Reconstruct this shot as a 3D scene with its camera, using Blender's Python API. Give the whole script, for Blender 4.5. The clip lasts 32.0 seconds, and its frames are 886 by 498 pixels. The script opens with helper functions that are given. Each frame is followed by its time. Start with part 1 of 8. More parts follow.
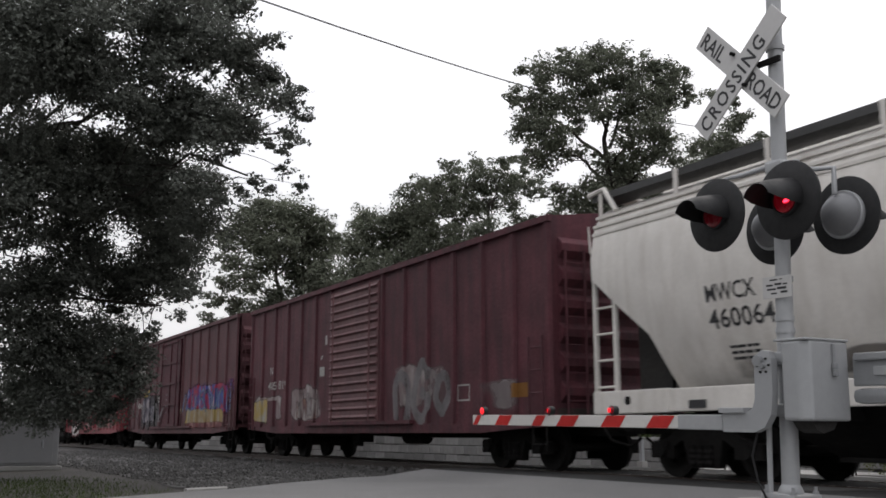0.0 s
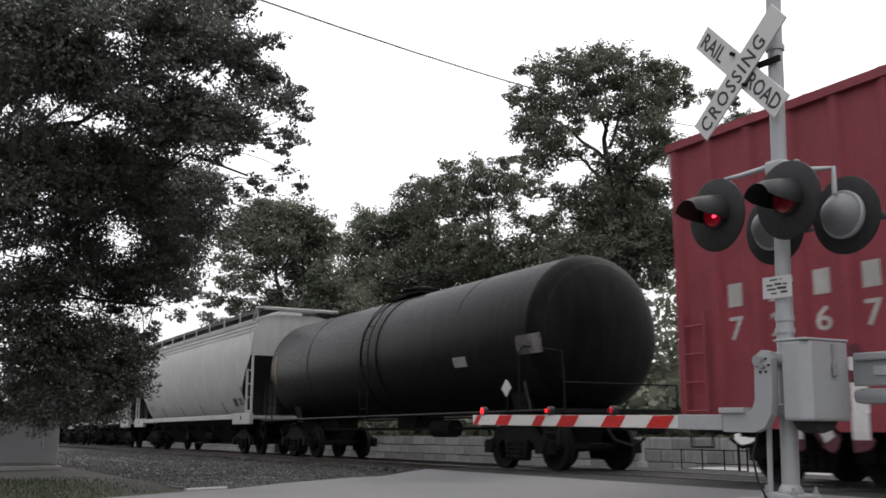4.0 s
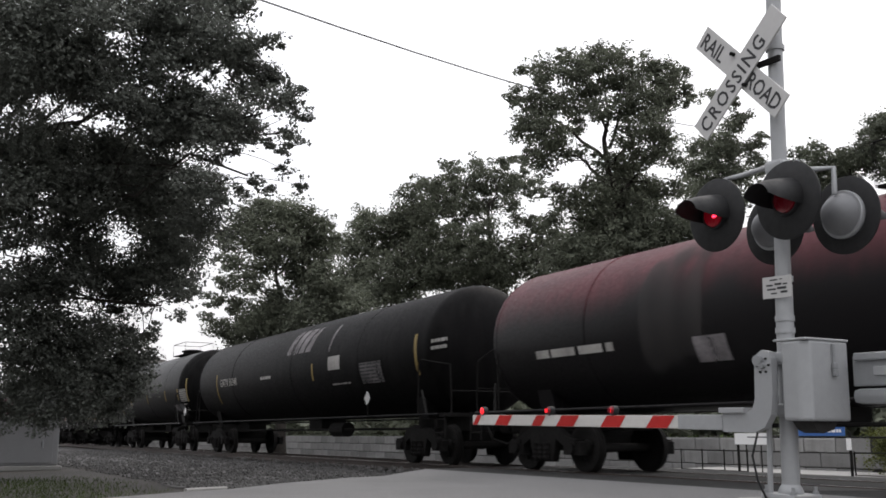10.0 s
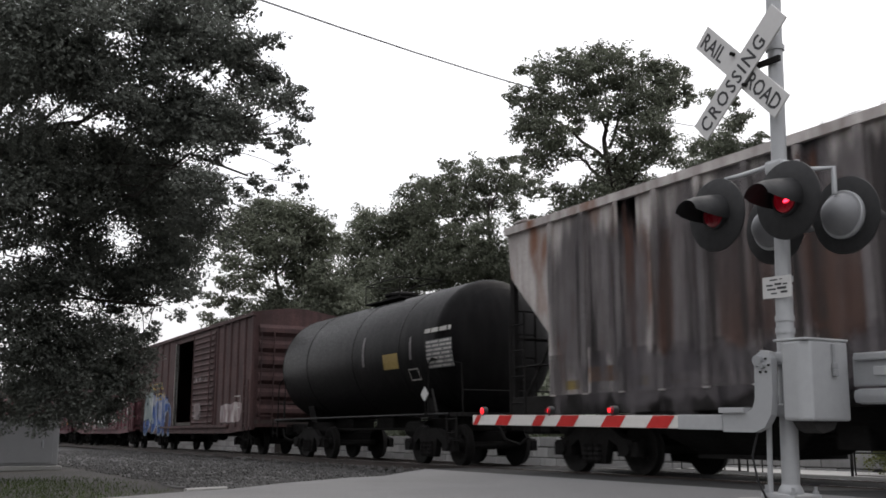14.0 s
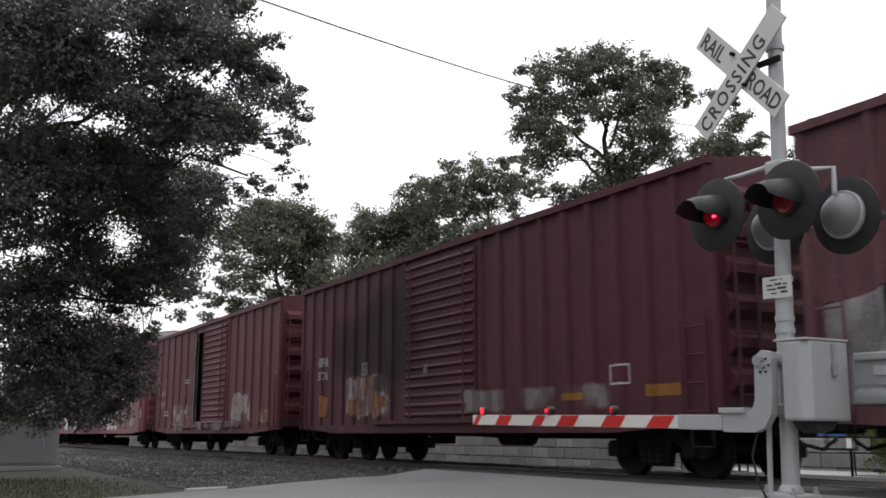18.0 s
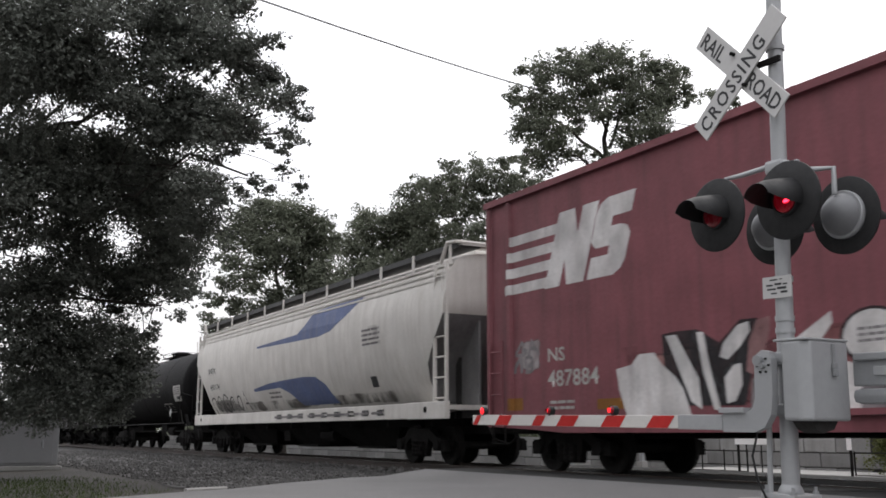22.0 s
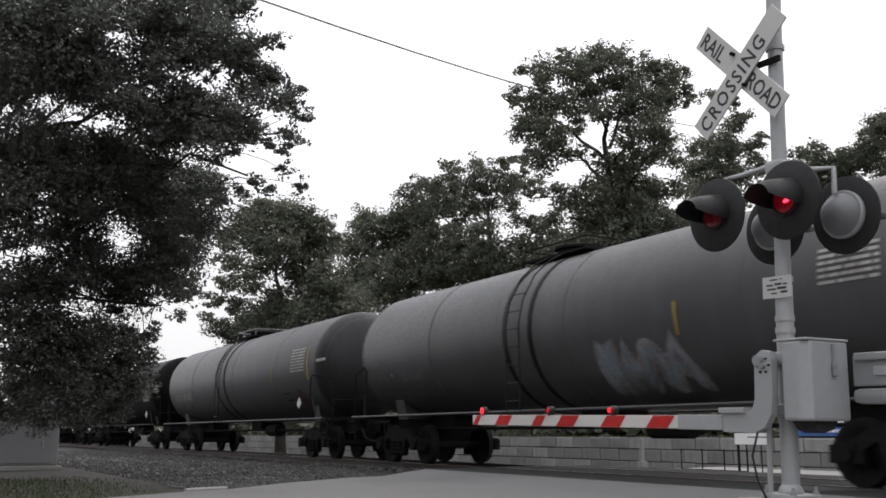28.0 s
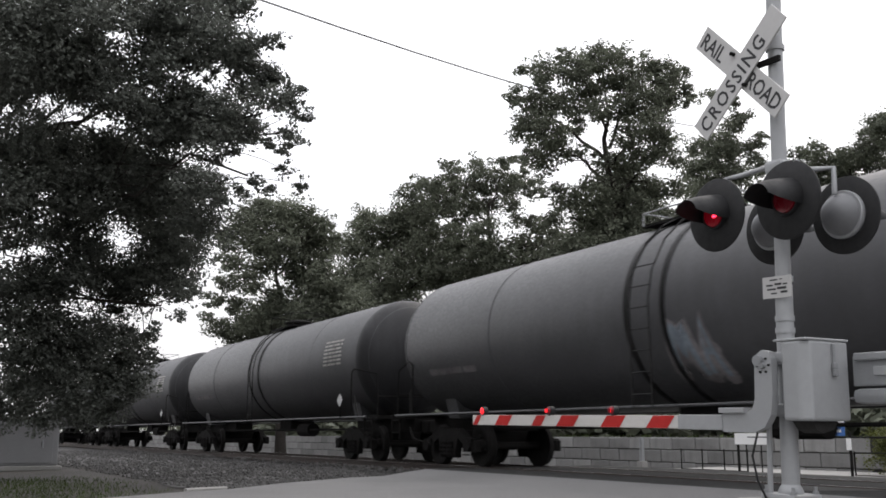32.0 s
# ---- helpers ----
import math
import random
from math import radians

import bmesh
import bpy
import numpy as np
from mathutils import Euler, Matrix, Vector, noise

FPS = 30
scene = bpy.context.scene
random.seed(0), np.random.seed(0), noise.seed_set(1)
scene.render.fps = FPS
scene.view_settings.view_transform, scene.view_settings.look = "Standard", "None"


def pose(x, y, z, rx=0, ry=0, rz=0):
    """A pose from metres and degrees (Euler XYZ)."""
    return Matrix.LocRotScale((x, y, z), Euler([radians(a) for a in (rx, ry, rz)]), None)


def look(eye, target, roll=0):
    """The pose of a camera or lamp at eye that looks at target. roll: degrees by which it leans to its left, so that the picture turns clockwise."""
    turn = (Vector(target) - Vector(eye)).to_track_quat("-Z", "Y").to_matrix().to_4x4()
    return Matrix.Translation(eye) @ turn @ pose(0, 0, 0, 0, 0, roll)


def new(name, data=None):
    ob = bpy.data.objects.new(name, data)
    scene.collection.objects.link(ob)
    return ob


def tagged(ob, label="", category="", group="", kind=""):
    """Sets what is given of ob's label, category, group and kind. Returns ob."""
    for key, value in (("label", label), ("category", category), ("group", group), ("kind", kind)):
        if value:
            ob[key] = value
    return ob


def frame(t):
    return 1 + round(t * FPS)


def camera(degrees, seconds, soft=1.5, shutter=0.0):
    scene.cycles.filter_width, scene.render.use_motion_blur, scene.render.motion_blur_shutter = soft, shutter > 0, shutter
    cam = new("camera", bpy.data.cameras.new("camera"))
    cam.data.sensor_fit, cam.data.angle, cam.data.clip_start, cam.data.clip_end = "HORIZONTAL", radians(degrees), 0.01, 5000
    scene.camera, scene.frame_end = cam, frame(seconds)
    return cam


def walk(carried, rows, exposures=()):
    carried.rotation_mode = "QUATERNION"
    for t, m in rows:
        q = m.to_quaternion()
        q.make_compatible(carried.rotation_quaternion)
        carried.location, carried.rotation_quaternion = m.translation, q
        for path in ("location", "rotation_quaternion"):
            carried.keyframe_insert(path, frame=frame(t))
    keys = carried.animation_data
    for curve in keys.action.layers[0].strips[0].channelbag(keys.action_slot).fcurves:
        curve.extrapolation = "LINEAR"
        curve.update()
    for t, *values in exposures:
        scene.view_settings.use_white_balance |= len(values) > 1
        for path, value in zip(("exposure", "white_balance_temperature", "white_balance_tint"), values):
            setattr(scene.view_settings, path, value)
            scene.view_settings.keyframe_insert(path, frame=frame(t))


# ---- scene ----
# ---- camera ----
EYE = (0.0, 0.0, 0.66)
AIM = (-8.5525, 4.8332, 2.5293)
cam = camera(49.0, 32.0, soft=1.7, shutter=0.15)
# the clip's camera darkens its picture a little while pale cars fill it
EXPOSURE = [(0, -0.5), (1, -0.28), (2, -0.24), (3.3, -0.24), (5, -0.36), (7, -0.5), (8, -0.48), (9.3, -0.34), (11, -0.22), (12.5, -0.18), (14, -0.28), (16, -0.22), (18, -0.22), (20.5, -0.1), (21.8, -0.18), (23, -0.46), (24, -0.66), (25, -0.46), (27, -0.38), (29, -0.32), (31, -0.2), (32, -0.2)]
walk(cam, [(0, look(EYE, AIM)), (32, look(EYE, AIM))], EXPOSURE)

# ---- light: a white overcast sky and a weak, wide sun behind the train ----
SUN_UP, SUN_TURN = radians(48), radians(-25)
world = bpy.data.worlds.new("world")
scene.world = world
world.use_nodes = True
wn, wl = world.node_tree.nodes, world.node_tree.links
wn.clear()
sky = wn.new("ShaderNodeTexSky")
sky.sky_type, sky.sun_disc = "NISHITA", False
sky.sun_elevation, sky.sun_rotation = SUN_UP, SUN_TURN
sky.dust_density, sky.air_density = 4.0, 1.5
dim = wn.new("ShaderNodeVectorMath")
dim.operation = "SCALE"
dim.inputs["Scale"].default_value = 0.1
veil = wn.new("ShaderNodeMix")
veil.data_type = "RGBA"
veil.inputs["Factor"].default_value = 0.86
veil.inputs["B"].default_value = (0.99, 0.98, 1.015, 1)
back = wn.new("ShaderNodeBackground")
wout = wn.new("ShaderNodeOutputWorld")
wl.new(sky.outputs["Color"], dim.inputs[0])
wl.new(dim.outputs["Vector"], veil.inputs["A"])
# an overcast sky is brighter overhead than at the horizon
wco, wsp, rise = wn.new("ShaderNodeTexCoord"), wn.new("ShaderNodeSeparateXYZ"), wn.new("ShaderNodeMapRange")
wl.new(wco.outputs["Generated"], wsp.inputs[0])
wl.new(wsp.outputs["Z"], rise.inputs["Value"])
rise.inputs["To Min"].default_value, rise.inputs["To Max"].default_value = 1.24, 2.75
wl.new(rise.outputs["Result"], back.inputs["Strength"])
wl.new(veil.outputs["Result"], back.inputs["Color"])
wl.new(back.outputs["Background"], wout.inputs["Surface"])
sun = new("sun", bpy.data.lights.new("sun", "SUN"))
sun.data.energy, sun.data.angle, sun.data.color = 0.5, radians(30), (1.0, 0.96, 0.9)
sun.matrix_world = look((-12, 30, 36), (0, 0, 0))

# ---- materials ----
MATS = {}


def mat(name, col, rough=0.75, metal=0.0, var=0.25, fine=18.0, coarse=1.3, bump=0.15, streak=0.0, grime=(0.03, 0.027, 0.025), rust=0.0, emit=0.0, spec=0.3, fade=0.0, each=0.0):
    """A worn painted or natural surface: colour varied at two scales, vertical dirt streaks, rust patches and fine relief."""
    if name in MATS:
        return MATS[name]
    m = bpy.data.materials.new(name)
    m.use_nodes = True
    n, l = m.node_tree.nodes, m.node_tree.links
    b = n["Principled BSDF"]
    tc = n.new("ShaderNodeTexCoord")

    def noise_tex(scale, stretch=(1, 1, 1), detail=4.0):
        mp = n.new("ShaderNodeMapping")
        mp.inputs["Scale"].default_value = stretch
        l.new(tc.outputs["Object"], mp.inputs["Vector"])
        t = n.new("ShaderNodeTexNoise")
        t.inputs["Scale"].default_value, t.inputs["Detail"].default_value = scale, detail
        l.new(mp.outputs["Vector"], t.inputs["Vector"])
        return t.outputs["Fac"]

    def ramp(sock, a, b_, lo=0.0, hi=1.0):
        r = n.new("ShaderNodeMapRange")
        for k, v in (("From Min", a), ("From Max", b_), ("To Min", lo), ("To Max", hi)):
            r.inputs[k].default_value = v
        l.new(sock, r.inputs["Value"])
        return r.outputs["Result"]

    def mix(fac, a, c, mode="MIX"):
        x = n.new("ShaderNodeMix")
        x.data_type, x.blend_type = "RGBA", mode
        for key, v in (("Factor", fac), ("A", a), ("B", c)):
            if isinstance(v, (int, float)):
                x.inputs[key].default_value = v
            elif isinstance(v, tuple):
                x.inputs[key].default_value = (*v, 1) if len(v) == 3 else v
            else:
                l.new(v, x.inputs[key])
        return x.outputs["Result"]

    big, small = noise_tex(coarse), noise_tex(fine)
    lo, hi = tuple(c * (1 - var) for c in col), tuple(min(1, c * (1 + var)) for c in col)
    c = mix(ramp(big, 0.3, 0.7), lo, hi)
    c = mix(ramp(small, 0.35, 0.65, 0, 0.35), c, tuple(x * (1 - 1.4 * var) if var < 0.6 else x * 0.3 for x in col))
    if each:
        # pieces differ from one another
        oi = n.new("ShaderNodeObjectInfo")
        c = mix(ramp(oi.outputs["Random"], 0, 1, 0, each), c, tuple(x * 0.35 for x in col))
    if streak:
        s = noise_tex(2.6, (2.2, 2.2, 0.22), 6.0)
        c = mix(ramp(s, 0.42, 0.75, 0, streak), c, grime)
    if rust:
        s = noise_tex(1.1, (1.6, 1.6, 0.55), 7.0)
        c = mix(ramp(s, 0.62 - 0.25 * rust, 0.72, 0, 0.92), c, (0.16, 0.062, 0.028))
    l.new(c, b.inputs["Base Color"])
    l.new(ramp(small, 0.2, 0.8, max(0.05, rough - 0.12), min(1, rough + 0.12)), b.inputs["Roughness"])
    b.inputs["Metallic"].default_value = metal
    b.inputs["Specular IOR Level"].default_value = spec
    if bump:
        bp = n.new("ShaderNodeBump")
        bp.inputs["Strength"].default_value, bp.inputs["Distance"].default_value = bump, 0.02
        l.new(small, bp.inputs["Height"])
        l.new(bp.outputs["Normal"], b.inputs["Normal"])
    if fade:
        # worn, thinly sprayed paint lets the coat below show through
        l.new(ramp(noise_tex(2.3, (1, 1, 0.6), 6.0), 0.36, 0.6, 1 - fade, 0.97), b.inputs["Alpha"])
    if emit:
        b.inputs["Emission Color"].default_value = (*col, 1)
        b.inputs["Emission Strength"].default_value = emit
    MATS[name] = m
    return m


def leaf_mat(name, col):
    m = bpy.data.materials.new(name)
    m.use_nodes = True
    n, l = m.node_tree.nodes, m.node_tree.links
    b = n["Principled BSDF"]
    geo = n.new("ShaderNodeNewGeometry")
    tc = n.new("ShaderNodeTexCoord")
    t = n.new("ShaderNodeTexNoise")
    t.inputs["Scale"].default_value = 0.5
    l.new(tc.outputs["Object"], t.inputs["Vector"])
    add = n.new("ShaderNodeMath")
    add.operation = "MULTIPLY_ADD"
    l.new(geo.outputs["Random Per Island"], add.inputs[0])
    add.inputs[1].default_value = 0.35
    l.new(t.outputs["Fac"], add.inputs[2])
    r = n.new("ShaderNodeMapRange")
    r.inputs["From Min"].default_value, r.inputs["From Max"].default_value = 0.4, 0.95
    l.new(add.outputs[0], r.inputs["Value"])
    x = n.new("ShaderNodeMix")
    x.data_type = "RGBA"
    x.inputs["A"].default_value = (*(c * 0.6 for c in col), 1)
    x.inputs["B"].default_value = (*(c * 1.35 for c in col), 1)
    l.new(r.outputs["Result"], x.inputs["Factor"])
    l.new(x.outputs["Result"], b.inputs["Base Color"])
    b.inputs["Roughness"].default_value = 0.6
    b.inputs["Specular IOR Level"].default_value = 0.25
    tr = n.new("ShaderNodeBsdfTranslucent")
    l.new(x.outputs["Result"], tr.inputs["Color"])
    ms = n.new("ShaderNodeMixShader")
    ms.inputs["Fac"].default_value = 0.3
    l.new(b.outputs["BSDF"], ms.inputs[1])
    l.new(tr.outputs["BSDF"], ms.inputs[2])
    l.new(ms.outputs["Shader"], n["Material Output"].inputs["Surface"])
    return m


BROWN = mat("boxcar_brown_paint", (0.088, 0.033, 0.0385), 0.7, var=0.3, streak=0.5, grime=(0.03, 0.014, 0.017))
DARKBROWN = mat("boxcar_dark_brown_paint", (0.092, 0.0262, 0.035), 0.7, var=0.3, streak=0.6, grime=(0.022, 0.014, 0.017))
RUSTBROWN = mat("boxcar_rusty_brown_paint", (0.058, 0.03, 0.029), 0.8, var=0.35, streak=0.6, grime=(0.02, 0.014, 0.014))
MAROON = mat("boxcar_maroon_paint", (0.096, 0.0225, 0.0295), 0.65, var=0.25, streak=0.5, grime=(0.025, 0.012, 0.014))
DARKMAROON = mat("boxcar_dark_maroon_paint", (0.062, 0.0132, 0.021), 0.7, var=0.25, streak=0.4, grime=(0.02, 0.007, 0.009))
OXIDE = mat("boxcar_oxide_red_paint", (0.2, 0.034, 0.044), 0.6, var=0.16, streak=0.4, grime=(0.12, 0.026, 0.033))
PLUM = mat("boxcar_faded_plum_paint", (0.178, 0.057, 0.067), 0.6, var=0.18, streak=0.4, grime=(0.06, 0.03, 0.033))
WHITEROOF = mat("galvanised_roof_end", (0.45, 0.4425, 0.435), 0.5, var=0.12, streak=0.3)
HOPWHITE = mat("hopper_off_white_paint", (0.6, 0.575, 0.54), 0.55, var=0.1, streak=0.3, grime=(0.3, 0.26, 0.22), bump=0.05)
HOPGREY = mat("hopper_light_grey_paint", (0.376, 0.372, 0.36), 0.55, var=0.1, streak=0.3, grime=(0.25, 0.24, 0.23), bump=0.05)
HOPGREY2 = mat("hopper_weathered_grey_paint", (0.1559, 0.1522, 0.1522), 0.7, var=0.2, streak=0.6, grime=(0.1, 0.095, 0.095))
HOPRUST = mat("hopper_rusting_white_paint", (0.4253, 0.3949, 0.3796), 0.7, var=0.2, streak=0.75, grime=(0.13, 0.1, 0.09), rust=0.2)
HOPDULL = mat("hopper_dull_white_paint", (0.36, 0.345, 0.335), 0.65, var=0.15, streak=0.5, grime=(0.16, 0.145, 0.14))
HOPTWO = mat("hopper_faded_brown_lower_paint", (0.0595, 0.0462, 0.0448), 0.75, var=0.3, streak=0.7, grime=(0.04, 0.034, 0.034))
TANKBLACK = mat("tank_black_paint", (0.0069, 0.0066, 0.0069), 0.42, var=0.3, streak=0.3, grime=(0.03, 0.028, 0.027), bump=0.04, spec=0.06)
TANKSOOT = mat("tank_sooty_black_paint", (0.0062, 0.0059, 0.0062), 0.55, var=0.3, streak=0.3, grime=(0.02, 0.019, 0.018), bump=0.04, spec=0.05)
TANKGREY = mat("tank_grey_paint", (0.0606, 0.0606, 0.0641), 0.45, var=0.14, streak=0.4, grime=(0.04, 0.04, 0.04), bump=0.04, spec=0.35)
TANKHEAD = mat("tank_head_grey_paint", (0.028, 0.028, 0.03), 0.5, var=0.25, streak=0.5, grime=(0.012, 0.012, 0.012), bump=0.04, spec=0.3)
TANKDARK = mat("tank_dark_grey_paint", (0.0079, 0.0079, 0.0081), 0.42, var=0.2, streak=0.35, bump=0.04, spec=0.12)
TANKRED = mat("tank_faded_red_paint", (0.0616, 0.0192, 0.0192), 0.65, var=0.25, streak=0.5, grime=(0.03, 0.02, 0.02), bump=0.05)
STEEL = mat("sooty_steel", (0.015, 0.0142, 0.0138), 0.85, var=0.35, bump=0.2, spec=0.06)
WHEELSTEEL = mat("sooty_wheel_steel", (0.018, 0.017, 0.0165), 0.8, var=0.3, spec=0.08)
RUBBERBLACK = mat("black_rubber", (0.016, 0.016, 0.0168), 0.6, var=0.2, bump=0.05)
DARKIN = mat("dark_plywood_lining", (0.05, 0.045, 0.04), 0.9, var=0.3)
GALV = mat("galvanised_steel", (0.294, 0.301, 0.308), 0.45, metal=0.35, var=0.12, streak=0.25, grime=(0.25, 0.25, 0.25))
ALU = mat("aluminium_paint", (0.34, 0.3468, 0.3536), 0.45, metal=0.2, var=0.08, streak=0.2, grime=(0.3, 0.3, 0.3), bump=0.04)
SIGNWHITE = mat("white_sign_sheeting", (0.496, 0.488, 0.48), 0.5, var=0.06, bump=0.02)
SIGNBLACK = mat("black_sign_lettering", (0.035, 0.035, 0.037), 0.6, var=0.1, bump=0)
BOARDWHITE = mat("white_board_paint", (0.8, 0.8, 0.8), 0.5, var=0.05, bump=0.02)
ARMWHITE = mat("white_gate_sheeting", (0.5412, 0.5248, 0.5002), 0.5, var=0.08, bump=0.03)
ARMRED = mat("red_gate_sheeting", (0.42, 0.022, 0.02), 0.5, var=0.15, bump=0.03)
LENSRED = mat("dark_red_lens", (0.2, 0.009, 0.018), 0.25, var=0.1, bump=0, spec=0.5)
LENSLIT = mat("lit_red_lens", (1.0, 0.02, 0.03), 0.3, var=0.05, bump=0, emit=1.6)
LENSGLOW = mat("glowing_red_lens", (0.3, 0.004, 0.014), 0.3, var=0.05, bump=0, emit=0.13)
LEDLIT = mat("lit_red_led", (1.0, 0.025, 0.06), 0.3, var=0.05, bump=0, emit=7.0)
STENCIL = mat("white_stencil_paint", (0.374, 0.3604, 0.34), 0.7, var=0.25, bump=0, streak=0.3)
STENCILBLACK = mat("black_stencil_paint", (0.04, 0.04, 0.042), 0.7, var=0.25, bump=0)
WALKWAY = mat("dull_galvanised_grating", (0.05, 0.05, 0.05), 0.6, var=0.2)
DOME = mat("dull_aluminium_dome", (0.17, 0.172, 0.178), 0.5, metal=0.2, var=0.12, bump=0.03)
# dark grey for hopper ends: the shade under the slope sheets as colour
SLOPE = mat("slope_shade_grey", (0.03, 0.029, 0.028), 0.85, var=0.3, streak=0.4)
YELLOW = mat("yellow_reflective_tape", (0.2438, 0.1706, 0.0439), 0.6, var=0.25, bump=0)
ORANGE = mat("orange_label_paint", (0.2025, 0.0855, 0.0135), 0.7, var=0.3, bump=0)
BLUE = mat("faded_blue_stripe_paint", (0.09, 0.12, 0.24), 0.6, var=0.2, bump=0, streak=0.3, grime=(0.2, 0.2, 0.22))
G_WHITE = mat("graffiti_white_paint", (0.6, 0.58, 0.57), 0.7, var=0.2, bump=0, fade=0.3, streak=0.35, grime=(0.3, 0.25, 0.24))
G_PINK = mat("graffiti_dusty_pink_paint", (0.26, 0.14, 0.14), 0.7, var=0.3, bump=0, fade=0.45)
G_BLUE = mat("graffiti_blue_paint", (0.035, 0.07, 0.2), 0.7, var=0.3, bump=0, fade=0.45)
G_TEAL = mat("graffiti_pale_blue_paint", (0.19, 0.225, 0.26), 0.7, var=0.3, bump=0, fade=0.45)
G_RED = mat("graffiti_crimson_paint", (0.2, 0.02, 0.035), 0.7, var=0.3, bump=0, fade=0.45)
G_YELLOW = mat("graffiti_yellow_paint", (0.4, 0.29, 0.08), 0.7, var=0.3, bump=0, fade=0.45)
G_BLACK = mat("graffiti_black_paint", (0.02, 0.018, 0.02), 0.7, var=0.3, bump=0, fade=0.25)
G_GREY = mat("graffiti_washed_grey_paint", (0.2, 0.185, 0.19), 0.8, var=0.4, bump=0, fade=0.45)
ASPHALT = mat("worn_grey_asphalt", (0.15, 0.1482, 0.1458), 0.9, var=0.14, fine=40, coarse=0.5, bump=0.5)
DARKASPHALT = mat("dark_patched_asphalt", (0.0219, 0.0214, 0.021), 0.9, var=0.25, fine=40, coarse=0.6, bump=0.5)
BALLAST = mat("grey_crushed_stone", (0.0374, 0.036, 0.0346), 0.95, var=0.4, fine=26, coarse=0.4, bump=1.0)
GRAVEL = mat("trodden_grey_gravel", (0.07, 0.068, 0.066), 0.95, var=0.45, fine=11, coarse=0.6, bump=1.0)
STONE = mat("ballast_stone", (0.0748, 0.0726, 0.0704), 0.95, var=0.4, fine=9, coarse=2, bump=0.5)
SOIL = mat("dry_soil_and_thin_grass", (0.038, 0.035, 0.031), 0.95, var=0.4, fine=14, coarse=0.35, bump=0.8)
GRASS = mat("lawn_grass_blades", (0.034, 0.054, 0.007), 0.8, var=0.4, fine=6, coarse=0.5, bump=0)
KERB = mat("pale_concrete_kerb", (0.273, 0.2665, 0.2535), 0.9, var=0.15, fine=30, bump=0.4)
BLOCK = mat("grey_concrete_block", (0.2808, 0.278, 0.2724), 0.92, var=0.2, fine=14, coarse=0.8, bump=0.5, streak=0.4, grime=(0.12, 0.12, 0.11), each=0.6)
MORTAR = mat("dark_joint", (0.036, 0.0352, 0.034), 0.95, var=0.3)
CABINET = mat("grey_painted_cabinet", (0.2046, 0.2046, 0.2077), 0.6, var=0.08, streak=0.3, grime=(0.2, 0.2, 0.2), bump=0.05)
RAILSTEEL = mat("rusty_rail", (0.042, 0.03, 0.0252), 0.6, var=0.3)
RAILTOP = mat("polished_rail_head", (0.35, 0.35, 0.35), 0.25, metal=0.9, var=0.1, bump=0)
TIE = mat("creosoted_timber", (0.045, 0.037, 0.032), 0.9, var=0.35)
BARK = mat("oak_bark", (0.0385, 0.0329, 0.028), 0.95, var=0.35, fine=12, bump=0.9, streak=0.5)
WIRE = mat("weathered_cable", (0.2, 0.2, 0.2), 0.7, var=0.1, bump=0)
LEAF = leaf_mat("oak_leaves", (0.104, 0.112, 0.097))
LEAFFAR = leaf_mat("far_oak_leaves", (0.14, 0.152, 0.113))
LEAFHEDGE = leaf_mat("hedge_leaves", (0.1, 0.11, 0.03))


def graded_tank_mat(name, upper, lower, line, soft):
    """Two colours on a tank: the upper one gives way downwards along a ragged, soft line."""
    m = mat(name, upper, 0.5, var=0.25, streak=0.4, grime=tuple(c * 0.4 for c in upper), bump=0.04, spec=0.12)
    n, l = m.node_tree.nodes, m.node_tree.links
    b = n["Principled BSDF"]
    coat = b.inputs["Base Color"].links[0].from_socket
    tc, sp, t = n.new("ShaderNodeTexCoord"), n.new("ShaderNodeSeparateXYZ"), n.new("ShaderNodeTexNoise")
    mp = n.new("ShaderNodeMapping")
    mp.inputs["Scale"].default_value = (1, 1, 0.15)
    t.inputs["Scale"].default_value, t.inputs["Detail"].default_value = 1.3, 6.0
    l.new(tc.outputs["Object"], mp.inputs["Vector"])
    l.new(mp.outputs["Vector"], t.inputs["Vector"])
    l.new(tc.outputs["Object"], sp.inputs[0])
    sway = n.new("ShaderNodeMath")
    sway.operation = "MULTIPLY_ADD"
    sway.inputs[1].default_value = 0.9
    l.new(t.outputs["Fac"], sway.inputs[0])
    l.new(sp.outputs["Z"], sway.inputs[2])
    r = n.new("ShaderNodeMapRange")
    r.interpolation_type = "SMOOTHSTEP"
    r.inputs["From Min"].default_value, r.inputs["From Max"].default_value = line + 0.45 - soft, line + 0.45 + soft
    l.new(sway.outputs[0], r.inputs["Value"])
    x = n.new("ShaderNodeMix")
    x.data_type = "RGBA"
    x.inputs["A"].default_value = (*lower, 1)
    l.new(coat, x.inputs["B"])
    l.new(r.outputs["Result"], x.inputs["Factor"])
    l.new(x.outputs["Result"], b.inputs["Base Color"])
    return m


TANKTWO = graded_tank_mat("tank_red_over_black_paint", (0.085, 0.017, 0.023), (0.008, 0.0072, 0.0078), 2.95, 0.45)


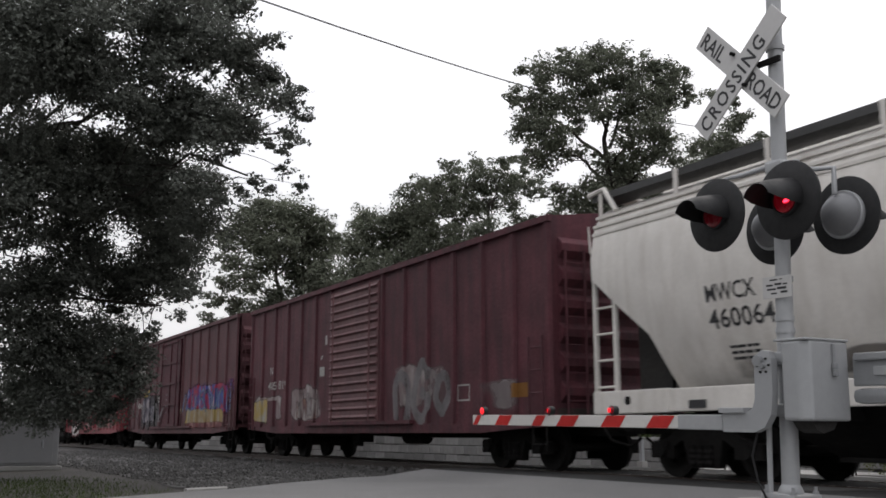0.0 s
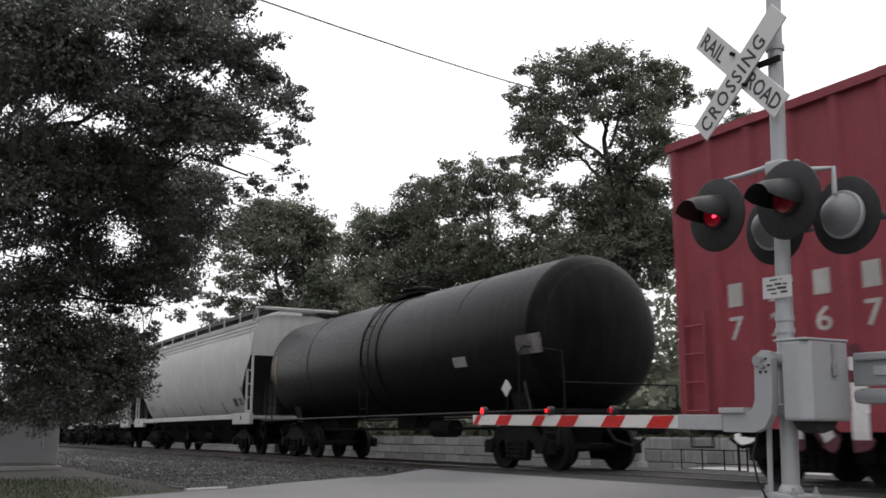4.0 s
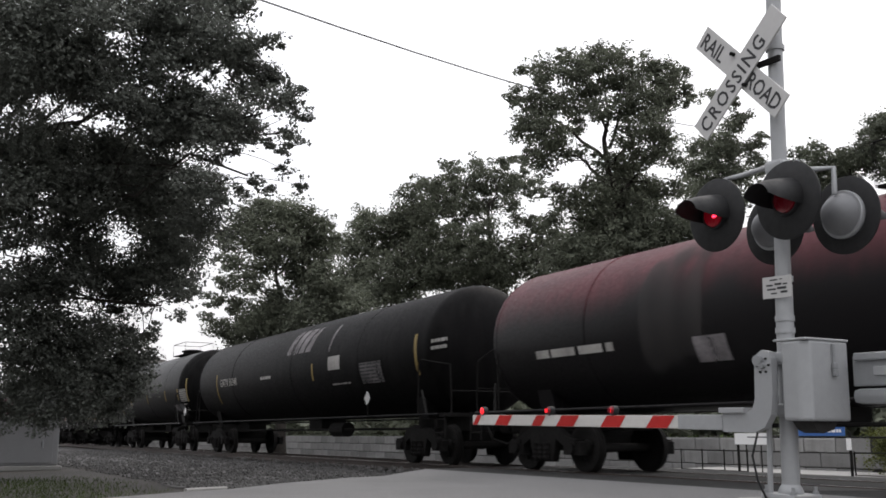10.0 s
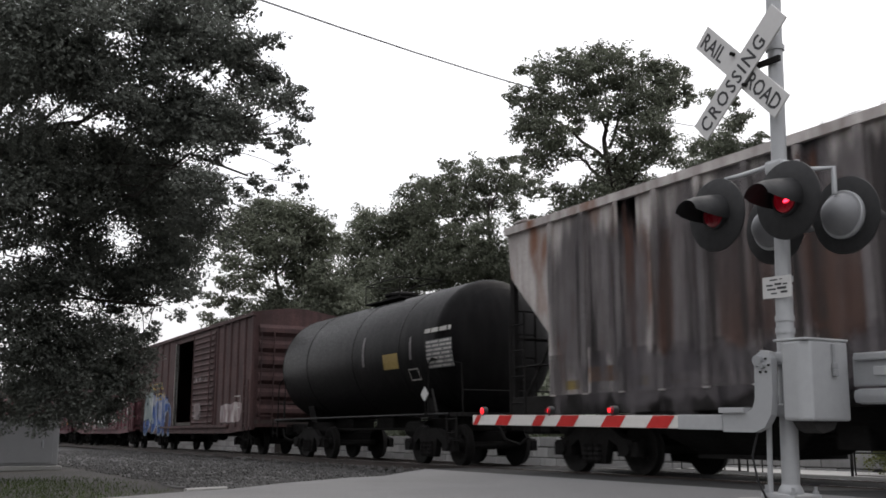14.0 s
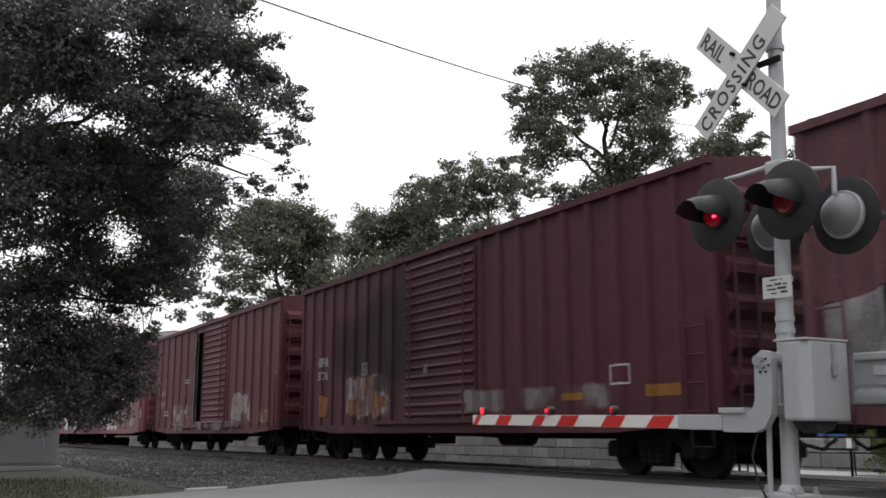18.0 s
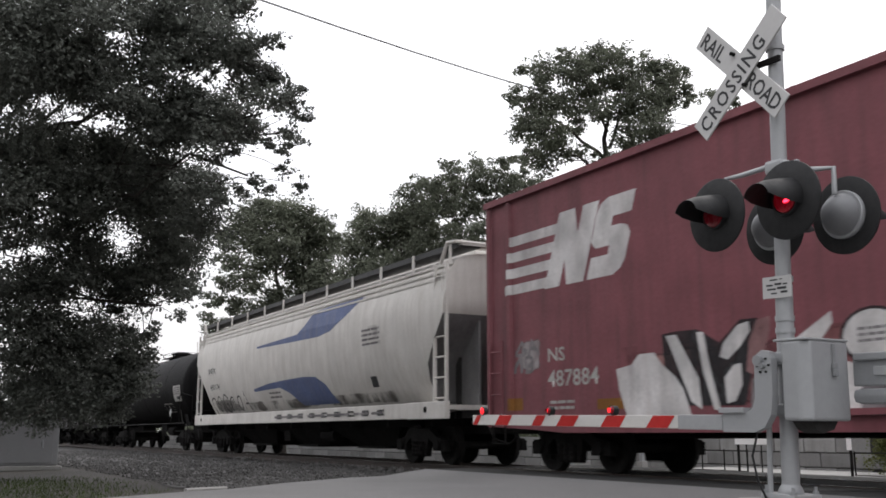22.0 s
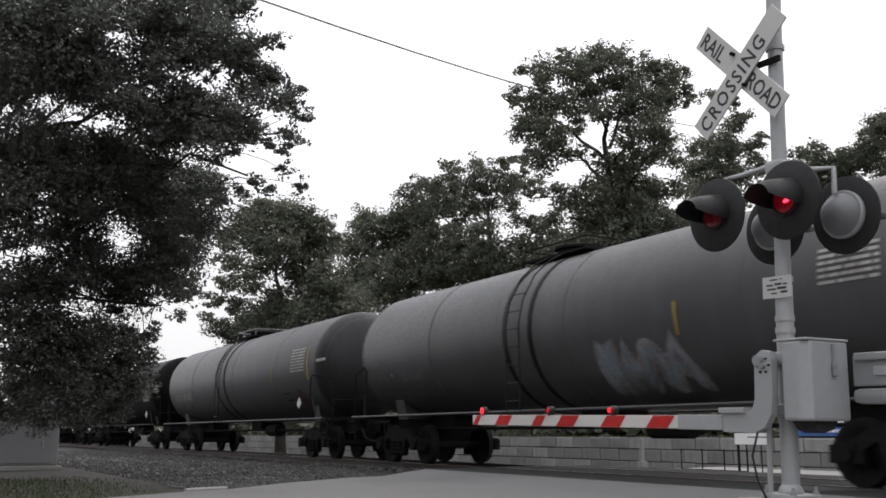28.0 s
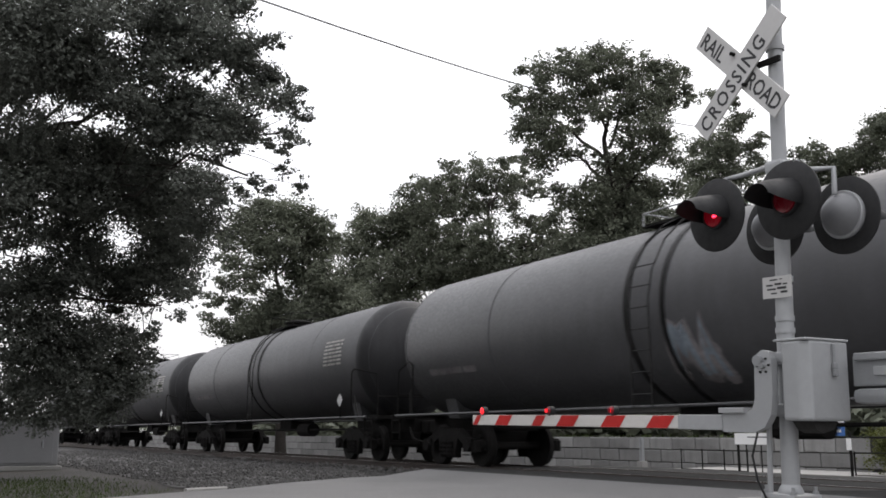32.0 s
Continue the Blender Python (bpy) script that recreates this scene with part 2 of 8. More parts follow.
def wash_mat(name, cols, cover=0.6, scale=1.6, tall=0.6, soft=0.26, top=0.9):
    """Old sprayed paint with soft, broken edges: its colours run into each other and the car shows through."""
    m = bpy.data.materials.new(name)
    m.use_nodes = True
    n, l = m.node_tree.nodes, m.node_tree.links
    b = n["Principled BSDF"]
    b.inputs["Roughness"].default_value, b.inputs["Specular IOR Level"].default_value = 0.75, 0.25
    tc, oi = n.new("ShaderNodeTexCoord"), n.new("ShaderNodeObjectInfo")

    def op(kind, a, c=None):
        x = n.new("ShaderNodeMath")
        x.operation = kind
        for i, v in enumerate((a, c)):
            if v is None:
                continue
            if isinstance(v, (int, float)):
                x.inputs[i].default_value = v
            else:
                l.new(v, x.inputs[i])
        return x.outputs[0]

    def remap(v, a, c, lo=0.0, hi=1.0):
        r = n.new("ShaderNodeMapRange")
        r.interpolation_type = "SMOOTHSTEP"
        for k, q in (("From Min", a), ("From Max", c), ("To Min", lo), ("To Max", hi)):
            r.inputs[k].default_value = q
        l.new(v, r.inputs["Value"])
        return r.outputs["Result"]

    def cloud(sc, detail, shift):
        mp = n.new("ShaderNodeMapping")
        mp.inputs["Scale"].default_value = (1, 1, tall)
        mp.inputs["Location"].default_value = (shift, 0, shift)
        l.new(tc.outputs["Object"], mp.inputs["Vector"])
        t = n.new("ShaderNodeTexNoise")
        t.noise_dimensions = "4D"
        t.inputs["Scale"].default_value, t.inputs["Detail"].default_value = sc, detail
        l.new(mp.outputs["Vector"], t.inputs["Vector"])
        l.new(op("MULTIPLY", oi.outputs["Random"], 40.0), t.inputs["W"])
        return t.outputs["Fac"]

    sp = n.new("ShaderNodeSeparateXYZ")
    l.new(tc.outputs["Generated"], sp.inputs[0])
    edge = None
    for o in (sp.outputs["X"], sp.outputs["Z"]):
        e = remap(op("MINIMUM", o, op("SUBTRACT", 1.0, o)), 0.0, soft)
        edge = e if edge is None else op("MULTIPLY", edge, e)
    lumps = op("ADD", op("MULTIPLY", cloud(scale, 5.0, 3.1), 0.5), op("MULTIPLY", cloud(scale * 0.5, 2.0, 5.3), 0.5))
    val = op("SUBTRACT", lumps, op("MULTIPLY", op("SUBTRACT", 1.0, edge), 0.27))
    a0 = 0.66 - 0.36 * cover
    l.new(remap(val, a0 - 0.05, a0 + 0.07, 0.0, top), b.inputs["Alpha"])
    cr = n.new("ShaderNodeValToRGB")
    el = cr.color_ramp.elements
    k = len(cols)
    while len(el) < k:
        el.new(0.5)
    for i, c in enumerate(cols):
        el[i].position = 0.36 + 0.28 * i / max(1, k - 1)
        el[i].color = (*c, 1)
    l.new(cloud(scale * 1.1, 3.0, 9.7), cr.inputs["Fac"])
    l.new(cr.outputs["Color"], b.inputs["Base Color"])
    return m


W_PALE = wash_mat("washed_pale_graffiti", [(0.3, 0.27, 0.27), (0.2, 0.15, 0.15), (0.42, 0.39, 0.38)], 0.74)
W_FAINT = wash_mat("faint_grey_graffiti", [(0.16, 0.13, 0.13), (0.24, 0.21, 0.21)], 0.5, top=0.7)
W_WHITE = wash_mat("blocky_white_graffiti", [(0.4, 0.37, 0.37), (0.26, 0.22, 0.22), (0.34, 0.31, 0.31)], 0.56, 3.2, 0.7, top=0.8)
W_YELLOW = wash_mat("washed_yellow_graffiti", [(0.36, 0.34, 0.3), (0.4, 0.29, 0.09), (0.3, 0.28, 0.26)], 0.82)
W_GOLD = wash_mat("dull_gold_graffiti", [(0.3, 0.23, 0.07), (0.24, 0.17, 0.09), (0.3, 0.27, 0.2)], 0.95, 2.0)
W_PURPLE = wash_mat("purple_red_graffiti", [(0.04, 0.08, 0.26), (0.09, 0.03, 0.1), (0.3, 0.025, 0.05), (0.05, 0.09, 0.26), (0.36, 0.3, 0.33)], 0.92, 1.1, 0.8)
W_INK = wash_mat("inky_lavender_graffiti", [(0.02, 0.018, 0.025), (0.17, 0.16, 0.19), (0.035, 0.03, 0.05), (0.28, 0.25, 0.27)], 0.86, 2.0, 0.8)
W_TEAL = wash_mat("pale_teal_graffiti", [(0.2, 0.23, 0.23), (0.14, 0.17, 0.17), (0.36, 0.37, 0.36)], 0.8, 2.4, 0.5)
W_BLUE = wash_mat("blue_graffiti", [(0.16, 0.19, 0.25), (0.035, 0.08, 0.24), (0.3, 0.31, 0.34), (0.05, 0.08, 0.18)], 0.85, 1.2, 0.8)
W_ROSE = wash_mat("rose_brown_graffiti", [(0.2, 0.08, 0.08), (0.1, 0.035, 0.04), (0.26, 0.13, 0.12)], 0.92, 1.6, 0.9)
W_RUST = wash_mat("rusty_orange_graffiti", [(0.12, 0.06, 0.045), (0.3, 0.12, 0.045), (0.09, 0.045, 0.045), (0.3, 0.26, 0.24)], 0.72, 2.2, 0.35)
W_DRIP = wash_mat("pale_dripping_graffiti", [(0.12, 0.07, 0.07), (0.33, 0.3, 0.29), (0.1, 0.05, 0.05), (0.26, 0.15, 0.11)], 0.74, 2.6, 0.22)
W_RUSTSTAIN = wash_mat("rust_stains", [(0.08, 0.05, 0.04), (0.11, 0.06, 0.045), (0.05, 0.036, 0.034)], 0.42, 2.2, 0.1, top=0.6)
W_SOOT = wash_mat("soot_stains", [(0.03, 0.028, 0.028), (0.06, 0.055, 0.053)], 0.66, 1.8, 0.1, top=0.55)
DARKROAD = mat("darker_asphalt", (0.085, 0.083, 0.081), 0.9, var=0.2, fine=40, coarse=0.6, bump=0.5)
W_REARSHADE = wash_mat("rear_shade_film", [(0.022, 0.017, 0.019), (0.035, 0.022, 0.025)], 1.0, 0.35, 0.6, soft=0.5, top=0.5)
W_PEEL = wash_mat("peeling_brown_paint", [(0.06, 0.042, 0.04), (0.1, 0.062, 0.058), (0.34, 0.3, 0.29), (0.07, 0.046, 0.044), (0.16, 0.1, 0.09)], 1.0, 1.5, 0.8, soft=0.12, top=0.92)
W_STREAK = wash_mat("run_down_soot", [(0.02, 0.018, 0.018), (0.05, 0.042, 0.04), (0.03, 0.026, 0.026)], 0.6, 7.0, 0.05, soft=0.3, top=0.62)
W_RUSTRUN = wash_mat("run_down_rust", [(0.07, 0.035, 0.025), (0.12, 0.05, 0.03), (0.05, 0.032, 0.03)], 0.55, 6.0, 0.06, soft=0.3, top=0.6)
W_DARKRUN = wash_mat("soot_runs_and_shade", [(0.05, 0.045, 0.05), (0.12, 0.108, 0.112), (0.035, 0.031, 0.034)], 1.0, 3.0, 0.06, soft=0.4, top=0.66)
W_RUSTY = wash_mat("fresh_rust_runs", [(0.16, 0.06, 0.03), (0.24, 0.1, 0.045), (0.1, 0.045, 0.03)], 0.62, 2.4, 0.2, soft=0.3, top=0.75)
W_DIRT = wash_mat("grey_road_dirt", [(0.2, 0.18, 0.165), (0.13, 0.12, 0.11)], 0.5, 1.4, 0.8, top=0.7)


# ---- mesh helpers ----
class Mb:
    """Collects vertices and faces of one part."""

    def __init__(self):
        self.v, self.f, self.m = [], [], []

    def add(self, vs, fs, mi=0):
        o = len(self.v)
        self.v += [tuple(p) for p in vs]
        self.f += [tuple(i + o for i in f) for f in fs]
        self.m += [mi] * len(fs)
        return self

    def box(self, x0, x1, y0, y1, z0, z1, mi=0, c=0.0):
        """A box; c: chamfer of all its edges."""
        if c <= 0:
            vs = [(x, y, z) for z in (z0, z1) for y in (y0, y1) for x in (x0, x1)]
            return self.add(vs, [(0, 2, 3, 1), (4, 5, 7, 6), (0, 1, 5, 4), (2, 6, 7, 3), (0, 4, 6, 2), (1, 3, 7, 5)], mi)
        bm = bmesh.new()
        bmesh.ops.create_cube(bm, size=1, matrix=Matrix.Translation(((x0 + x1) / 2, (y0 + y1) / 2, (z0 + z1) / 2)) @ Matrix.Diagonal((x1 - x0, y1 - y0, z1 - z0, 1)))
        bmesh.ops.bevel(bm, geom=bm.edges[:], offset=c, segments=2, profile=0.6, affect="EDGES")
        bm.verts.index_update()
        self.add([v.co for v in bm.verts], [[v.index for v in f.verts] for f in bm.faces], mi)
        bm.free()
        return self

    def tube(self, p, q, r, r2=None, n=8, mi=0, caps=True):
        """A round bar from p to q."""
        p, q = Vector(p), Vector(q)
        r2 = r if r2 is None else r2
        d = (q - p).normalized()
        a = d.orthogonal().normalized()
        b = d.cross(a)
        vs = []
        for c, rr in ((p, r), (q, r2)):
            vs += [c + (a * math.cos(2 * math.pi * i / n) + b * math.sin(2 * math.pi * i / n)) * rr for i in range(n)]
        fs = [(i, (i + 1) % n, n + (i + 1) % n, n + i) for i in range(n)]
        if caps:
            fs += [tuple(range(n - 1, -1, -1)), tuple(range(n, 2 * n))]
        return self.add(vs, fs, mi)

    def path(self, pts, r, n=6, mi=0):
        """A bent round bar through the points, in one piece."""
        pts = [Vector(p) for p in pts]
        m = len(pts)
        vs, a = [], None
        for i, p in enumerate(pts):
            d = (pts[min(m - 1, i + 1)] - pts[max(0, i - 1)]).normalized()
            a = d.orthogonal().normalized() if a is None else (a - d * a.dot(d)).normalized()
            b = d.cross(a)
            vs += [p + (a * math.cos(2 * math.pi * k / n) + b * math.sin(2 * math.pi * k / n)) * r for k in range(n)]
        fs = [(j * n + k, j * n + (k + 1) % n, (j + 1) * n + (k + 1) % n, (j + 1) * n + k) for j in range(m - 1) for k in range(n)]
        return self.add(vs, fs + [tuple(range(n - 1, -1, -1)), tuple(range((m - 1) * n, m * n))], mi)

    def prism(self, outline, axis, a, b, mi=0):
        """An outline of 2D points swept along an axis from a to b; the outline lies in the other two axes, in order."""
        n = len(outline)
        k = "xyz".index(axis)

        def put(u, v, w):
            p = [u, v]
            p.insert(k, w)
            return tuple(p)
        vs = [put(u, v, a) for u, v in outline] + [put(u, v, b) for u, v in outline]
        area = sum(outline[i][0] * outline[(i + 1) % n][1] - outline[(i + 1) % n][0] * outline[i][1] for i in range(n))
        flip = (area < 0) ^ (k == 1) ^ (b < a)
        fs = [(i, (i + 1) % n, n + (i + 1) % n, n + i) for i in range(n)] + [tuple(range(n - 1, -1, -1)), tuple(range(n, 2 * n))]
        if flip:
            fs = [f[::-1] for f in fs]
        return self.add(vs, fs, mi)

    def lathe(self, prof, axis="x", c=(0, 0, 0), n=24, mi=0):
        """A profile of (along, radius) turned round an axis."""
        k = "xyz".index(axis)
        vs, fs = [], []
        for s, r in prof:
            for i in range(n):
                t = 2 * math.pi * i / n
                p = [math.cos(t) * r, math.sin(t) * r]
                p.insert(k, s)
                vs.append((p[0] + c[0], p[1] + c[1], p[2] + c[2]))
        m = len(prof)
        for j in range(m - 1):
            for i in range(n):
                fs.append((j * n + i, (j + 1) * n + i, (j + 1) * n + (i + 1) % n, j * n + (i + 1) % n))
        fs += [tuple(range(n)), tuple(range(m * n - 1, (m - 1) * n - 1, -1))]
        if k == 1:
            fs = [f[::-1] for f in fs]
        return self.add(vs, fs, mi)

    def ribbon(self, pts, w, y, mi=0):
        """A flat stroke of paint on a wall that faces -y: a polyline of (x, z) with a width."""
        m = len(pts)
        L, R = [], []
        for i, p in enumerate(pts):
            a, b = pts[max(0, i - 1)], pts[min(m - 1, i + 1)]
            dx, dz = b[0] - a[0], b[1] - a[1]
            s = math.hypot(dx, dz) or 1
            L.append((p[0] - dz / s * w / 2, y, p[1] + dx / s * w / 2))
            R.append((p[0] + dz / s * w / 2, y, p[1] - dx / s * w / 2))
        self.add(L + R, [(i, m + i, m + i + 1, i + 1) for i in range(m - 1)], mi)
        return self

    def blob(self, cx, cz, rx, rz, y, rnd, mi=0, n=14):
        vs = [(cx, y, cz)]
        ph = rnd.random() * 6
        for i in range(n):
            t = 2 * math.pi * i / n
            k = 1 + 0.16 * math.sin(3 * t + ph) + 0.1 * rnd.uniform(-1, 1)
            vs.append((cx + rx * k * math.cos(t), y, cz + rz * k * math.sin(t)))
        return self.add(vs, [(0, 1 + i, 1 + (i + 1) % n) for i in range(n)], mi)

    def mesh(self, name, materials, smooth=False):
        me = bpy.data.meshes.new(name)
        me.from_pydata(self.v, [], self.f)
        for m in materials if isinstance(materials, (list, tuple)) else [materials]:
            me.materials.append(m)
        if any(self.m):
            me.polygons.foreach_set("material_index", self.m)
        me.update()
        if smooth:
            me.polygons.foreach_set("use_smooth", [True] * len(me.polygons))
            me.set_sharp_from_angle(angle=0.7)
        return me


def part(name, mb, material, parent=None, label="", smooth=False, at=None):
    me = mb.mesh(name, material, smooth) if isinstance(mb, Mb) else mb
    ob = new(name, me)
    if parent is not None:
        ob.parent = parent
    if at is not None:
        ob.matrix_basis = at if isinstance(at, Matrix) else Matrix.Translation(at)
    if label:
        ob["label"] = label
    return ob


def thing(name, at, label, category, group="", kind=""):
    ob = new(name)
    ob.matrix_basis = at if isinstance(at, Matrix) else Matrix.Translation(at)
    return tagged(ob, label, category, group, kind)


def letters(text, size, material, parent, x, y, z, name="lettering", squash=1.0, bold=0.0, depth=0.004, gap=1.0, turn=None):
    """Words in the built-in font on a wall that faces -y; x, z: the left end of the base line."""
    cu = bpy.data.curves.new(name, "FONT")
    cu.body, cu.size, cu.extrude, cu.offset, cu.space_character = text, size, depth, bold, gap
    cu.resolution_u = 2
    ob = bpy.data.objects.new(name, cu)
    scene.collection.objects.link(ob)
    me = bpy.data.meshes.new_from_object(ob.evaluated_get(bpy.context.evaluated_depsgraph_get()))
    bpy.data.objects.remove(ob)
    me.materials.clear()
    me.materials.append(material)
    m = (turn or Matrix.Translation((x, y, z))) @ Matrix.Rotation(radians(90), 4, "X") @ Matrix.Diagonal((squash, 1, 1, 1))
    me.transform(m)
    return part(name, me, material, parent)


def bars(parent, rnd, x0, x1, z0, z1, y, material, rows=3, name="stencil"):
    """Small writing that cannot be read: plain bars."""
    mb = Mb()
    h = (z1 - z0) / rows
    for r in range(rows):
        x = x0
        while x < x1 - 0.02:
            w = min(x1 - x, rnd.uniform(0.12, 0.4) * (x1 - x0))
            mb.box(x, x + w * 0.85, y - 0.002, y, z0 + r * h + h * 0.2, z0 + r * h + h * 0.75)
            x += w
    return part(name, mb, material, parent)


# ---- rolling stock ----
TRACK_Y = 11.55          # centre line of the track
SIDE = 1.5               # half width of a car body
CARS = []                # (thing, its place along the train)
WHEELSETS = {0.865: [], -0.865: []}


def wheel_mesh():
    mb = Mb()
    for s in (-1, 1):
        y = 0.70 * s
        prof = [(y - 0.02 * s, 0.1), (y - 0.02 * s, 0.30), (y - 0.045 * s, 0.34), (y - 0.045 * s, 0.455), (y - 0.012 * s, 0.455), (y, 0.425), (y + 0.09 * s, 0.418), (y + 0.09 * s, 0.35), (y + 0.06 * s, 0.31), (y + 0.02 * s, 0.14), (y + 0.12 * s, 0.12), (y + 0.12 * s, 0.0)]
        mb.lathe(prof if s > 0 else prof, "y", n=20)
        # bolts in the hub, so that the turning shows
        for i in range(3):
            t = 2.1 * i
            mb.box(math.cos(t) * 0.2 - 0.03, math.cos(t) * 0.2 + 0.03, min(y + 0.05 * s, y + 0.1 * s), max(y + 0.05 * s, y + 0.1 * s), math.sin(t) * 0.2 - 0.03, math.sin(t) * 0.2 + 0.03)
    mb.tube((0, -1.05, 0), (0, 1.05, 0), 0.08, n=10)
    return mb.mesh("wheelset", WHEELSTEEL, True)


WHEELS = wheel_mesh()


def frame_mesh():
    """A cast side frame with two windows and a spring nest."""
    mb = Mb()
    top = [(-1.12, 0.30), (-1.12, 0.52), (-0.75, 0.60), (-0.42, 0.78), (0.42, 0.78), (0.75, 0.60), (1.12, 0.52), (1.12, 0.30)]
    low = [(0.62, 0.30), (0.62, 0.46), (0.40, 0.58), (0.34, 0.34), (0.30, 0.17), (-0.30, 0.17), (-0.34, 0.34), (-0.40, 0.58), (-0.62, 0.46), (-0.62, 0.30)]
    mb.prism(top[:1] + top[1:] + low, "y", -0.07, 0.07)
    for x in (-0.16, 0, 0.16):
        mb.lathe([(0.2, 0.06), (0.24, 0.075), (0.28, 0.06), (0.32, 0.075), (0.36, 0.06), (0.4, 0.075), (0.44, 0.06), (0.5, 0.075)], "z", (x, -0.1, 0), 8)
    for x in (-0.865, 0.865):
        mb.lathe([(-0.13, 0.06), (-0.13, 0.11), (0.1, 0.13), (0.1, 0.06)], "y", (x, 0, 0.42), 12)
        mb.box(x - 0.16, x + 0.16, -0.1, 0.1, 0.46, 0.56)
    return mb.mesh("side_frame", STEEL)


FRAME = frame_mesh()
BOLSTER = Mb().box(-0.22, 0.22, -0.98, 0.98, 0.42, 0.74, c=0.04).mesh("bolster", STEEL)


def truck(car, x):
    t = part("truck", BOLSTER, None, car, "sooty cast-steel two-axle truck", at=(x, 0, 0))
    for y in (-1.0, 1.0):
        part("side_frame", FRAME, None, t, at=pose(0, y, 0, 0, 0, 0 if y < 0 else 180))
    for dx in (0.865, -0.865):
        WHEELSETS[dx].append(part("wheelset", WHEELS, None, t, at=(dx, 0, 0.42)))


def coupler(car, x, d):
    """d: 1 at the front, -1 at the rear; x: the end of the body."""
    mb = Mb().box(min(x, x + 0.55 * d), max(x, x + 0.55 * d), -0.14, 0.14, 0.72, 0.98, c=0.02)
    mb.box(min(x + 0.5 * d, x + 0.85 * d), max(x + 0.5 * d, x + 0.85 * d), -0.2, 0.2, 0.66, 0.98, c=0.06)
    mb.path([(x, -0.45 * d, 0.8), (x + 0.3 * d, -0.5 * d, 0.55), (x + 0.7 * d, -0.4 * d, 0.45), (x + 0.85 * d, -0.3 * d, 0.6)], 0.03)
    part("coupler", mb, STEEL, car)


def ladder(car, x, y, z0, z1, w, axis, material, n=None):
    """A ladder on a face; axis: the way its rungs run."""
    mb = Mb()
    n = n or max(3, int((z1 - z0) / 0.42))
    a, b = ((x - w / 2, y), (x + w / 2, y)) if axis == "x" else ((x, y - w / 2), (x, y + w / 2))
    for p in (a, b):
        mb.tube((*p, z0), (*p, z1), 0.022, n=6)
    for i in range(n):
        z = z0 + (z1 - z0) * (i + 0.5) / n
        mb.tube((*a, z), (*b, z), 0.016, n=5)
    return part("ladder", mb, material, car)


def underframe(car, L, z0, z1, material=STEEL):
    h = L / 2
    part("centre_sill", Mb().box(-h, h, -0.35, 0.35, z0, z1, c=0.02), material, car)
    bearer = Mb().box(-0.06, 0.06, -1.3, 1.3, z1 - 0.16, z1).mesh("cross_bearer", material)
    for i in range(9):
        part("cross_bearer", bearer, None, car, at=(-h + 1.0 + (L - 2.0) * i / 8, 0, 0))
    mb = Mb().tube((1.2, -0.7, 0.62), (2.1, -0.7, 0.62), 0.19, n=12)
    mb.box(-1.6, -1.1, -0.9, -0.5, 0.45, 0.85, c=0.03).path([(-h + 2, -0.5, 0.6), (-1.1, -0.6, 0.65), (1.2, -0.7, 0.6), (h - 2, -0.5, 0.6)], 0.025)
    part("brake_gear", mb, material, car)
    for s in (-1, 1):
        truck(car, s * (h - 1.95))
        coupler(car, s * h, s)


# ---- paint that follows a car's side ----
SHIFT = {}               # how far a car's stencils stand ahead of its middle
SURF = {}                # how far out a car's side stands at (x, z), and where its folds are


def lay(me, car):
    """Cut a flat mesh at the folds of the car's side and press it onto them."""
    xb, zb, depth = SURF[car.name]
    if not len(me.vertices):
        return me
    bm = bmesh.new()
    bm.from_mesh(me)
    for v in bm.verts:
        v.co.x += SHIFT.get(car.name, 0.0)
    lo = [min(v.co[k] for v in bm.verts) for k in range(3)]
    hi = [max(v.co[k] for v in bm.verts) for k in range(3)]
    for k, cuts in ((0, xb), (2, zb)):
        for c in cuts:
            if lo[k] < c < hi[k]:
                co, no = [0, 0, 0], [0, 0, 0]
                co[k], no[k] = c, 1
                bmesh.ops.bisect_plane(bm, geom=bm.verts[:] + bm.edges[:] + bm.faces[:], plane_co=co, plane_no=no, dist=1e-5)
    for v in bm.verts:
        v.co.y -= depth(v.co.x, v.co.z)
    bm.to_mesh(me)
    bm.free()
    return me


def decal(name, mb, mats, car, label=""):
    return part(name, lay(mb.mesh(name, mats), car), None, car, label)


def patch(car, x0, x1, z0, z1, material, lift=0.004, name="painted_panel", slant=0.0):
    return decal(name, Mb().add([(x0, -lift, z0), (x1, -lift, z0), (x1 + slant, -lift, z1), (x0 + slant, -lift, z1)], [(0, 1, 2, 3)]), material, car)


def box_outline(car, x0, x1, z0, z1, material, w=0.03, lift=0.005):
    mb = Mb()
    for a, b, c, d in ((x0, x1, z0, z0 + w), (x0, x1, z1 - w, z1), (x0, x0 + w, z0 + w, z1 - w), (x1 - w, x1, z0 + w, z1 - w)):
        mb.add([(a, -lift, c), (b, -lift, c), (b, -lift, d), (a, -lift, d)], [(0, 1, 2, 3)])
    return decal("stencil_frame", mb, material, car)


def fine_print(car, seed, x0, x1, z0, z1, material, rows=4, lift=0.007):
    """Small writing that cannot be read: plain bars."""
    r, mb = random.Random(seed), Mb()
    h = (z1 - z0) / rows
    for k in range(rows):
        x = x0
        while x < x1 - 0.03:
            w = min(x1 - x, r.uniform(0.1, 0.38) * (x1 - x0))
            mb.add([(x, -lift, z0 + (k + .25) * h), (x + w * .86, -lift, z0 + (k + .25) * h), (x + w * .86, -lift, z0 + (k + .75) * h), (x, -lift, z0 + (k + .75) * h)], [(0, 1, 2, 3)])
            x += w
    return decal("stencil", mb, material, car)


